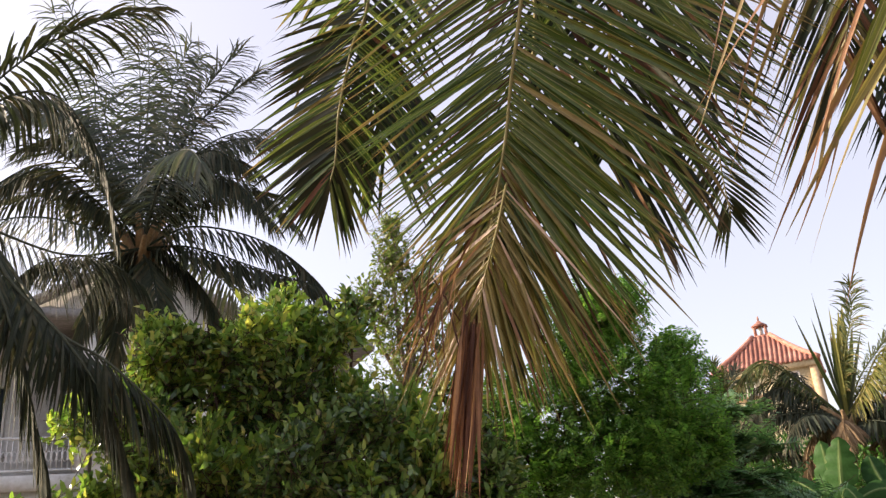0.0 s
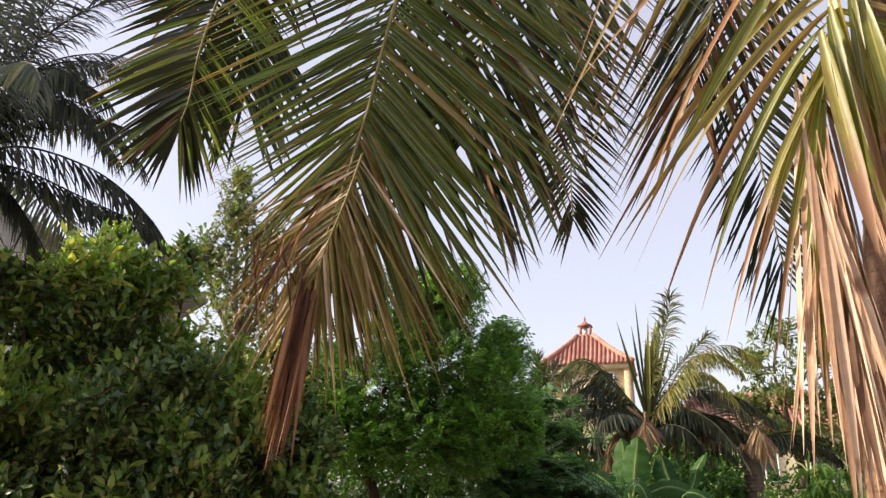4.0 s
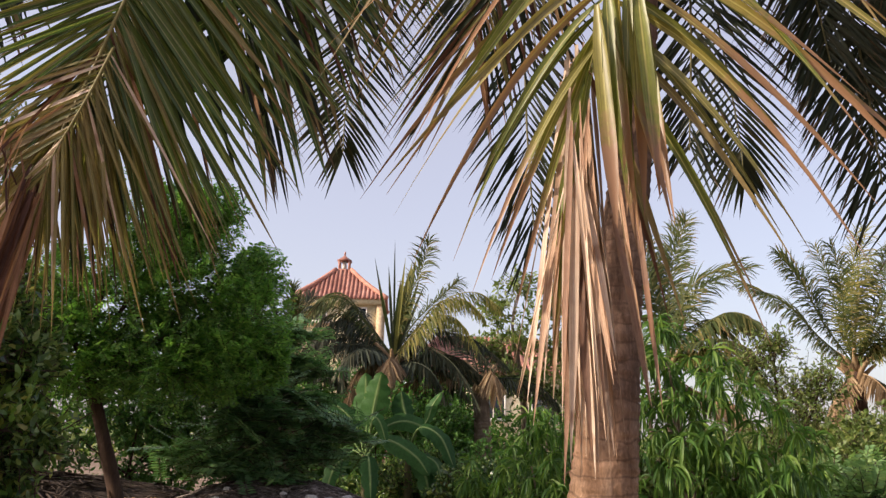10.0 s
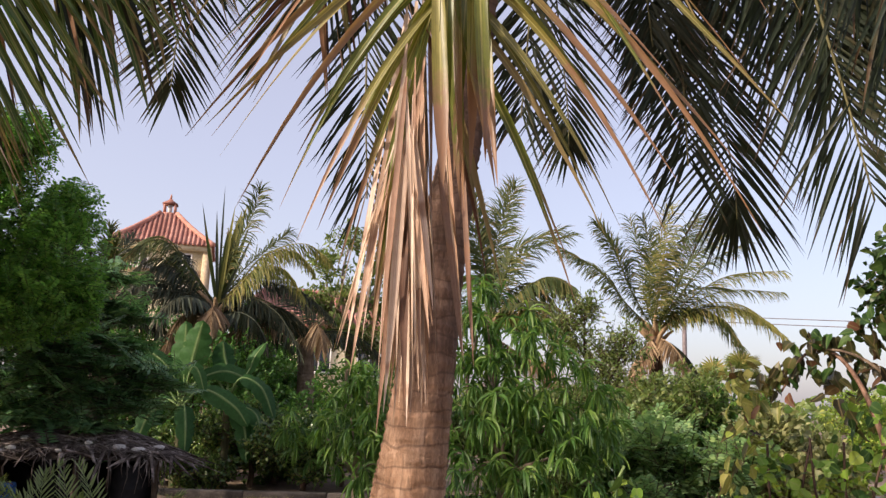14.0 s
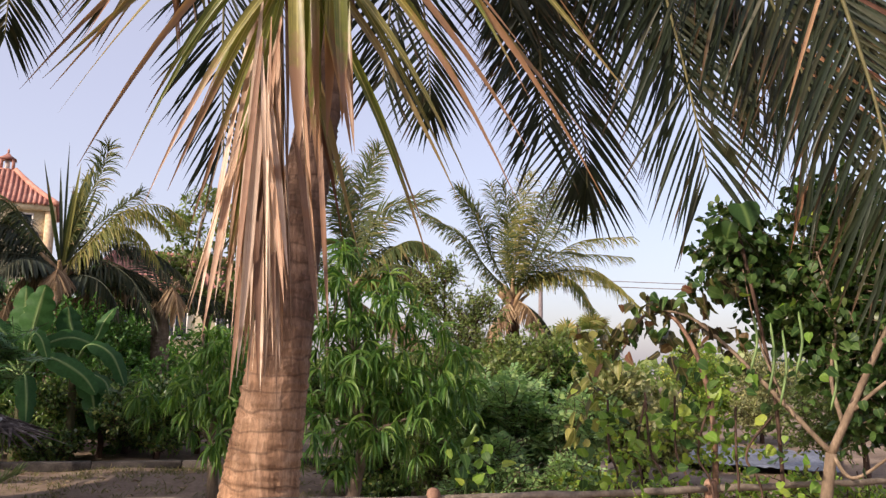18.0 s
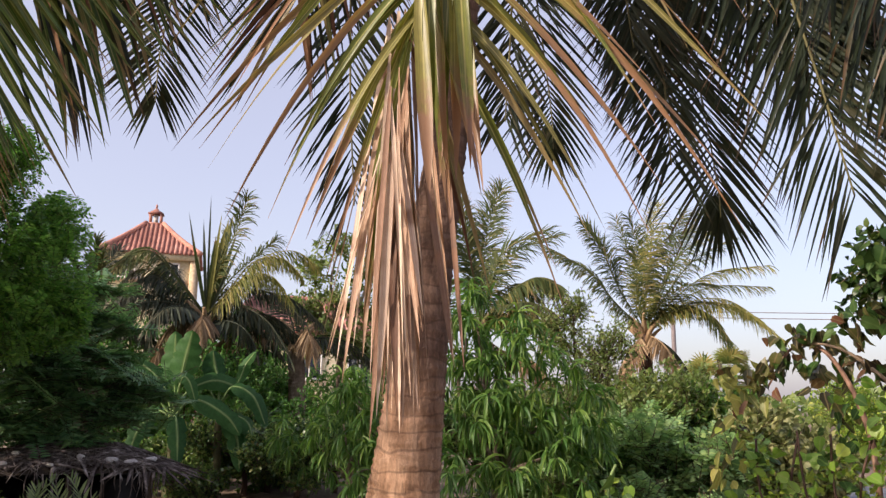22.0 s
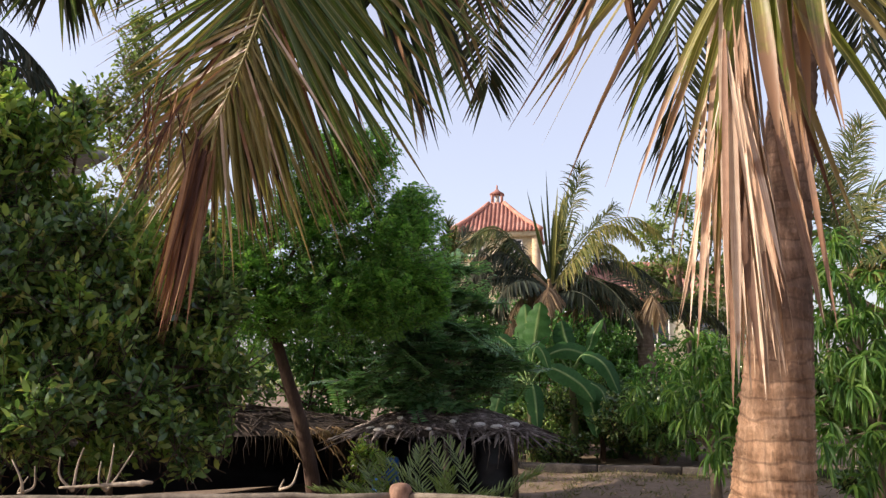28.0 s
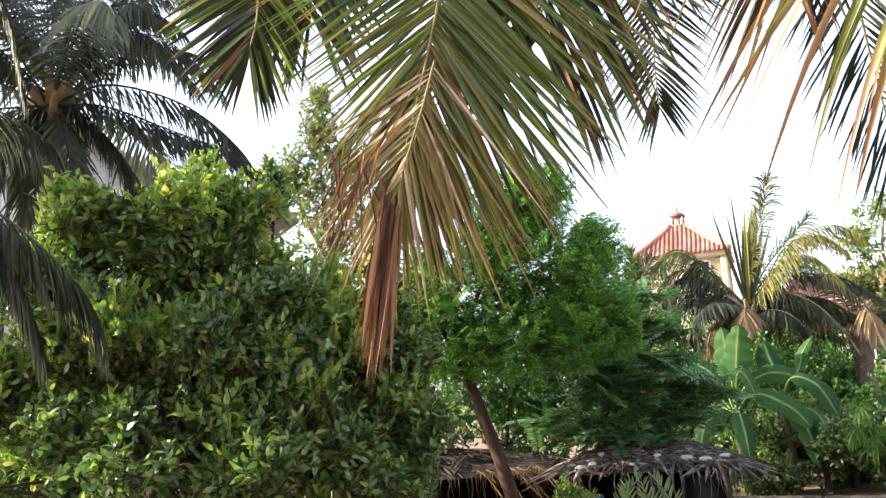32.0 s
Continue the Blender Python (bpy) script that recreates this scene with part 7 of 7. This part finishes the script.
        part("roof_slope", (V, np.array([[0, 1, 2, 3], [7, 6, 5, 4], [0, 4, 5, 1], [1, 5, 6, 2], [2, 6, 7, 3], [3, 7, 4, 0]])), M_greyroof, root, "grey sloping roof")
    part("flat_roof", box(at(W / 2 - 0.6, 0.4, H - 0.7), (3.4, 5.6, 0.28), rz), M_greyroof, root, "dark flat roof slab")
    part("roof_slab", box(at(-4.8, 1.4, H + 0.1), (6.4, 6.8, 0.24), rz), M_greyroof, root)
    window(root, at(1.6, -1.64, 6.2), rz, 1.2, 1.4)
    window(root, at(3.2, -1.64, 6.2), rz, 0.8, 1.4)
    window(root, at(1.6, -1.64, 3.0), rz, 1.2, 1.4)
    window(root, at(-4.8, 0.47, 5.9), rz, 1.6, 1.7)


white_house()


# ---------- pole, wires, far palms, sheet ----------
pole_root = thing("utility_pole", pol(-57.1, 45, 0), "thin dark steel utility pole", "pole")
part("shaft", tube([pol(-57.1, 45, 0), pol(-57.1, 45, 3.5), pol(-57.1, 45, 6.9)], (0.15, 0.13, 0.11), 10), M_pole, pole_root, smooth=True)
part("crossarm", box(pol(-57.1, 45, 6.6), (1.8, 0.1, 0.12), 30, 0.02), M_pole, pole_root)
for k, x in enumerate((-0.8, 0.8)):
    part("insulator", tube([pol(-57.1, 45, 6.66) + [x * 0.87, x * 0.5, 0], pol(-57.1, 45, 6.78) + [x * 0.87, x * 0.5, 0]], (0.05, 0.03), 8), M_white, pole_root)
for k, (z0, z1) in enumerate(((6.75, 6.0), (6.45, 5.65))):
    A, B = pol(-57.1, 45, z0), pol(-100, 60, z1 + 1)
    s = np.linspace(0, 1, 24)[:, None]
    Wp = A + (B - A) * s
    Wp[:, 2] -= 0.6 * np.sin(s[:, 0] * np.pi)
    solo("power_line", tube(Wp, 0.022, 5), M_pole, "dark sagging overhead power line", "cable", group="power lines")


def fan_palm(base, h, seed, label="distant fan palm with pale green crown"):
    g = np.random.default_rng(seed)
    base = np.asarray(base, float)
    root = thing("fan_palm", base, label, "palm tree", "distant fan palms")
    top = base + [0, 0, h]
    part("trunk", trunk_geo([base, base * 0.5 + top * 0.5 + [0.05, 0, 0], top], [0.24, 0.19, 0.17], 20, 8, seed), M_bark_far, root)
    for k in range(16):
        d = rand_dirs(g, 1, 0.45)[0]
        tip = top + d * g.uniform(0.6, 0.9)
        t = unit(d + [0, 0, 0.1])
        lat = unit(np.cross(t, [0, 0, 1.0]))
        nf = 14
        an = np.linspace(-1.5, 1.5, nf)
        dirs = t * np.cos(an)[:, None] + lat * np.sin(an)[:, None]
        V, f, uv = blades(np.tile(tip, (nf, 1)), dirs, np.tile(np.cross(lat, t), (nf, 1)), 0.75, 0.09, 0.5, seg=3)
        part("fan_leaf", join(merge_blades(V, f, uv), tube([top, top * 0.4 + tip * 0.6, tip], (0.03, 0.02, 0.015), 4)), M_far_palm_y if k % 3 else M_light_tree, root)


for k, (az, d, el) in enumerate([(-59.0, 42, 2.6), (-60.6, 44, 3.0), (-58.2, 46, 2.0), (-61.8, 45, 2.2), (-57.9, 40, 1.2)]):
    fan_palm(pol(az, d, 0), 1.6 + d * math.tan(radians(el)) - 0.5, 600 + k)

gp = np.random.default_rng(9)
nx, ny = 36, 14
X, Y = np.meshgrid(np.linspace(0, 1, nx), np.linspace(0, 1, ny), indexing="ij")
sa, sb, sc, sd = pol(-63.5, 15.5, 0), pol(-76, 15.0, 0), pol(-64.5, 19.5, 0), pol(-76, 19.0, 0)
V = ((1 - X) * (1 - Y))[..., None] * sa + (X * (1 - Y))[..., None] * sb + ((1 - X) * Y)[..., None] * sc + (X * Y)[..., None] * sd
V[..., 2] = 0.07 + 0.03 * gp.random((nx, ny)) + 0.04 * np.sin(X * 30) * np.sin(Y * 9)
i, j = np.meshgrid(np.arange(nx - 1), np.arange(ny - 1), indexing="ij")
solo("plastic_sheet", (V.reshape(-1, 3), np.stack([i * ny + j, (i + 1) * ny + j, (i + 1) * ny + j + 1, i * ny + j + 1], -1).reshape(-1, 4)), M_silver, "crumpled silver-grey plastic sheet spread over the ground", "plastic sheet", smooth=True)


# ---------- tangled tree and climbers at the east end ----------
HEART = np.array([[0, 0, 0], [0.22, -0.06, 0.02], [0.45, 0.1, 0.05], [0.5, 0.36, 0.06], [0.36, 0.66, 0.03], [0.0, 1.0, -0.1], [-0.36, 0.66, 0.03], [-0.5, 0.36, 0.06], [-0.45, 0.1, 0.05], [-0.22, -0.06, 0.02], [0, 0.33, -0.02], [0, 0.66, -0.04]])
HEART_F = [np.array([[0, 1, 2], [0, 2, 10], [2, 3, 10], [3, 4, 11], [3, 11, 10], [4, 5, 11], [5, 6, 11], [6, 7, 11], [7, 10, 11], [7, 8, 10], [8, 0, 10], [8, 9, 0]])]
HEART_UV = np.c_[HEART[:, 0] + 0.5, HEART[:, 1]]


def leaf_pieces(parent, pos, size, mats, seed, droop=0.7, narrow=1.0, name="leaf", face=(0.9, -0.25, 0.3)):
    """Big single leaves, each an object on a shared mesh."""
    g = np.random.default_rng(seed)
    rootp = root_of(parent)
    shared = []
    for m in mats:
        for k in range(2):
            Vh = HEART * [narrow, 1, 1] + g.normal(0, 0.018, HEART.shape)
            Vh[:, 2] += -0.12 * Vh[:, 1] ** 2 * (1 + k)
            shared.append(make_mesh(name, Vh, HEART_F, m, HEART_UV, smooth=False))
    face = np.asarray(face, float)
    for p in pos:
        d = unit(g.normal(0, 0.6, 3) + [0, 0, -droop])
        nrm = unit(face * -0.5 + g.normal(0, 0.6, 3) + [0, 0, 0.5])
        x = unit(np.cross(d, nrm))
        z = np.cross(x, d)
        s = size * g.uniform(0.6, 1.25)
        ob = new(name, shared[g.integers(len(shared))])
        ob.parent = parent
        ob.matrix_basis = Matrix((*[(x[r] * s, d[r] * s, z[r] * s, p[r] - rootp[r]) for r in range(3)], (0, 0, 0, 1)))


east = thing("forked_tree", pol(-74.6, 5.0, 0), "pale-barked forked tree overgrown by climbers", "tree")
B0, FK = pol(-74.4, 5.0, 0), pe(-75.8, 5.0, -4.6)
part("trunk", tube(spline([B0 - [0, 0, 0.05], pol(-74.9, 5.0, 0.6), FK], 12), np.linspace(0.046, 0.03, 12), 12), M_bark_pale, east, smooth=True)
for P, r in [([FK, pe(-72.5, 5.1, -0.9), pe(-69.9, 5.2, 1.9), pe(-67.5, 5.3, 3.9), pe(-65.2, 5.4, 4.4)], 0.035), ([FK, pe(-77.2, 5.0, -1.5), pe(-78.4, 5.0, 1.2), pe(-80.2, 5.0, 5.0), pe(-82, 5.1, 9)], 0.052), ([pe(-77.2, 5.0, -1.9), pe(-78.9, 4.95, -0.3), pe(-81.5, 4.9, 1.8)], 0.028), ([pe(-76.6, 5.0, -3.0), pe(-76.0, 5.2, 0.0), pe(-76.4, 5.3, 4), pe(-75.5, 5.4, 8)], 0.03), ([FK, pe(-77.0, 4.9, -6.0), pe(-79.5, 4.8, -4.2)], 0.03), ([pe(-73.2, 5.1, -1.5), pe(-71.8, 5.3, 2.5), pe(-71.0, 5.4, 7)], 0.02)]:
    part("limb", tube(spline(P, 14), np.linspace(r * 0.45, r * 0.2, 14), 9), M_bark_pale, east, smooth=True)
g = np.random.default_rng(81)
cl = [(pe(-70.5, 5.6, 8.0), (0.3, 0.3, 0.35), 0.5), (pe(-72.4, 5.7, 6.0), (0.28, 0.3, 0.3), 0.4), (pe(-75.6, 5.7, 6.4), (0.4, 0.4, 0.45), 0.9), (pe(-78.5, 5.5, 5.5), (0.4, 0.4, 0.5), 1), (pe(-74.0, 5.8, 3.2), (0.3, 0.3, 0.25), 0.45), (pe(-77.4, 5.7, 2.0), (0.42, 0.4, 0.4), 0.9), (pe(-80.5, 5.4, 1.0), (0.4, 0.4, 0.5), 1), (pe(-79.5, 5.8, -2.5), (0.4, 0.4, 0.3), 0.5), (pe(-82.5, 5.6, 7), (0.5, 0.4, 0.6), 1), (pe(-76.5, 6.0, 10.5), (0.45, 0.4, 0.3), 0.5), (pe(-84, 5.6, 0), (0.5, 0.4, 0.5), 0.7)]
geo, (a, b) = foliage(cl, 240, 9, 0.07, 0.042, 82, spread=0.8, up=0.1, droop=0.35, twig=0.22)
part("crown", geo, M_vine_mass, east, kind="stuff")
part("branchwork", twig_geo(a, b, 0.004), M_bark_pale, east, kind="stuff")
vine = thing("broadleaf_climber", pol(-73.5, 5.3, 0), "climber with broad heart-shaped green leaves and hanging pods", "climbing plant")
part("stem", tube(spline([pol(-73.2, 5.2, 0), pe(-72.8, 5.25, -3), pe(-72.0, 5.3, 3), pe(-70.8, 5.35, 9.5)], 24), 0.012, 6), M_bark_brown, vine)
pos = []
for c, r, n in [((-70.3, 5.2, 9.3), 0.09, 8), ((-71.2, 5.2, 6.6), 0.14, 14), ((-73.4, 5.2, 5.2), 0.24, 24), ((-76.5, 5.1, 4.0), 0.35, 34), ((-73.0, 5.0, 0.8), 0.22, 20), ((-79.0, 5.0, 3.0), 0.35, 26), ((-75.5, 5.2, 8.0), 0.3, 22), ((-78.0, 4.9, -1.5), 0.25, 12), ((-81, 4.9, 6), 0.3, 18)]:
    pos += list(pe(*c) + g.normal(0, r * 0.7, (int(n * 1.3), 3)))
leaf_pieces(vine, pos, 0.055, [M_vine] * 12 + [M_vine_lit], 83)
leaf_pieces(vine, [pe(-69.6, 5.2, 10.4), pe(-70.4, 5.2, 10.2), pe(-69.9, 5.25, 9.9), pe(-71.0, 5.2, 11.4)], 0.17, [M_vine], 89, 0.9)
for k, (az, e0, e1) in enumerate([(-72.6, 3.5, -1.2), (-71.6, 4.0, 0.4), (-73.3, 3.0, -1.8), (-74.3, 4.2, 0.2), (-76.2, 2.0, -2.0)]):
    part("pod", tube(spline([pe(az, 4.95, e0), pe(az - 0.15, 4.93, (e0 + e1) / 2), pe(az + 0.3, 4.9, e1)], 10), np.r_[0.004, np.full(8, 0.008), 0.003], 6), M_pod, vine, "long hanging green pod", smooth=True)

branch = thing("maroon_leaf_tree", pol(-66.5, 5.5, 0), "leaning shrub with large olive and maroon leaves", "shrub")
part("stem", tube(spline([pol(-68.5, 5.3, 0), pe(-68.9, 5.3, -4.5), pe(-68.2, 5.3, 0.5), pe(-66.5, 5.4, 3.8), pe(-64.6, 5.45, 4.0), pe(-63.0, 5.5, 1.5)], 30), np.linspace(0.022, 0.006, 30), 7), M_post, branch, smooth=True)
pos = []
for P, n, r in [([(-62.4, 1.8), (-64.3, 3.8), (-66.2, 4.9), (-68.5, 5.5), (-70.3, 6.2)], 105, 0.055), ([(-64.5, 2.2), (-67.0, 3.2), (-69.1, 2.2), (-70.5, 2.6)], 60, 0.07), ([(-66.4, 2.4), (-66.8, 0.6), (-67.3, -1.2)], 22, 0.05)]:
    pos += list(spline([pe(a, 5.4, e) for a, e in P], n) + g.normal(0, r, (n, 3)))
leaf_pieces(branch, pos, 0.1, [M_maroon, M_maroon, M_vine], 84, 0.9, 0.62)
pos = list(spline([pe(a, 5.45, e) for a, e in [(-60.1, -4.3), (-60.6, -1.6), (-60.9, 0.7), (-61.0, 2.4), (-62.6, 1.8)]], 62) + g.normal(0, 0.06, (62, 3)))
leaf_pieces(branch, pos, 0.12, [M_olive_leaf, M_olive_leaf, M_olive_leaf, M_maroon], 88, 0.5, 0.5)

# light green vine over the netting
fv = thing("fence_vine", pol(-66, 4.7, 0), "light green round-leaved vine over the wire fence", "climbing plant")
for k, (az, d, z) in enumerate([(-66.0, 7.4, 0.35), (-70.5, 7.8, 0.4), (-75.0, 7.6, 0.45), (-79.5, 7.8, 0.45)]):
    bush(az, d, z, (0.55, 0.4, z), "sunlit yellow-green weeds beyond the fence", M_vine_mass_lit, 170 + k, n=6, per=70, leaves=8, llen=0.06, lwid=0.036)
for k in range(7):
    az0 = -62 - k * 1.5
    P = [pol(az0, 4.85, 0), pe(az0 - 0.8, 4.8, -8), pe(az0 + g.uniform(-1.5, 1.5), 4.8, -5), pe(az0 + g.uniform(-2, 2), 4.85, -2 + g.uniform(-1, 2))]
    part("stem", tube(spline(P, 16), 0.007, 5), M_bark_brown, fv)
pos = []
for c, r, n in [((-63.5, 4.85, -4.0), 0.16, 26), ((-66.0, 4.8, -2.6), 0.16, 18), ((-68.6, 4.8, -1.6), 0.15, 16), ((-65.0, 4.75, -7.6), 0.16, 20), ((-62.0, 4.7, -8.0), 0.14, 16), ((-70.8, 4.85, -3.2), 0.14, 12), ((-73.0, 4.9, -7.0), 0.14, 18), ((-69.6, 4.8, 0.4), 0.1, 10), ((-67.0, 4.75, -9), 0.16, 18)]:
    pos += list(pe(*c) + g.normal(0, r, (int(n * 1.6), 3)))
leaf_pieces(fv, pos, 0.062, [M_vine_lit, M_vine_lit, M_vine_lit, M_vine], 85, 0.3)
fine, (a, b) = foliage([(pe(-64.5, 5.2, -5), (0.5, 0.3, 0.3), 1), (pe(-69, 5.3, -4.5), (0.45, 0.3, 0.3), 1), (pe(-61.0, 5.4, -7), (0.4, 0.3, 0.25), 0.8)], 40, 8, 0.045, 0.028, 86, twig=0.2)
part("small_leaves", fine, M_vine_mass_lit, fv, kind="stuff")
# leafy weed by the fence post
wd = thing("leafy_weed", pol(-52.6, 4.5, 0), "bright broad-leaved weed growing at the fence post", "weed")
part("stem", tube(spline([pol(-52.6, 4.5, 0), pe(-52.5, 4.5, -9), pe(-52.7, 4.5, -5), pe(-53.2, 4.5, -3.6)], 12), 0.008, 6), M_pod, wd)
pos = list(pe(-52.6, 4.5, -7.0) + g.normal(0, [0.11, 0.08, 0.09], (46, 3))) + list(pe(-53.0, 4.5, -4.6) + g.normal(0, [0.06, 0.05, 0.06], (14, 3)))
leaf_pieces(wd, pos, 0.075, [M_vine_lit, M_vine], 87, 0.4, 0.7)


# ---------- grass and litter ----------
def tufts(name, label, mat, n, az, dist, h, seed, blades_per=9):
    g = np.random.default_rng(seed)
    A = np.radians(g.uniform(az[0], az[1], n))
    Dd = g.uniform(dist[0], dist[1], n)
    c = np.c_[-Dd * np.sin(A), Dd * np.cos(A)]
    c = np.repeat(c, blades_per, 0) + g.normal(0, 0.06, (n * blades_per, 2))
    base = np.c_[c, ground_height(c[:, 0], c[:, 1])]
    d = rand_dirs(g, len(base), 1.4)
    V, f, uv = blades(base, d, rand_dirs(g, len(base)), g.uniform(0.4, 1.2, len(base)) * h, 0.008, 0.8, seg=3)
    solo(name, merge_blades(V, f, uv), mat, label, "grass", "stuff", base=(0, 0, 0))


tufts("dry_grass", "short dry grass on the bare plot", M_grass, 900, (-55, -18), (7.5, 13.8), 0.09, 90)
tufts("fence_grass", "green grass along the fence", M_seedling, 420, (-75, 12), (5.0, 7.5), 0.3, 91)
g = np.random.default_rng(92)
A = np.radians(g.uniform(-56, -16, 900))
Dd = g.uniform(7, 13.8, 900)
px, py = -Dd * np.sin(A), Dd * np.cos(A)
solo("leaf_litter", leaf_cloud(np.c_[px, py, ground_height(px, py) + 0.012], np.c_[g.normal(size=(900, 2)), g.normal(0, 0.1, 900)], np.c_[g.normal(0, 0.3, (900, 2)), np.ones(900)], g.uniform(0.05, 0.14, 900), 0.03), M_dead_palm, "scattered dry brown leaves on the soil", "leaf litter", "stuff", base=(0, 0, 0))


# ---------- far tree line ----------
g = np.random.default_rng(95)
n = 15000
A = np.radians(g.uniform(-100, 42, n))
Dd = g.uniform(62, 95, n)
top = 1.7 + 1.6 * np.abs(np.sin(A * 9) * np.sin(A * 23 + 1)) + 0.7 * np.sin(A * 57) ** 2
pz = top * g.random(n) ** 0.7
pts = np.c_[-Dd * np.sin(A), Dd * np.cos(A), pz]
solo("distant_tree_line", leaf_cloud(pts, rand_dirs(g, n, 0.2), rand_dirs(g, n, 0.5), g.uniform(0.5, 1.0, n), 0.45), M_light_tree, "far band of pale green trees", "tree line", "stuff", base=(0, 0, 0))
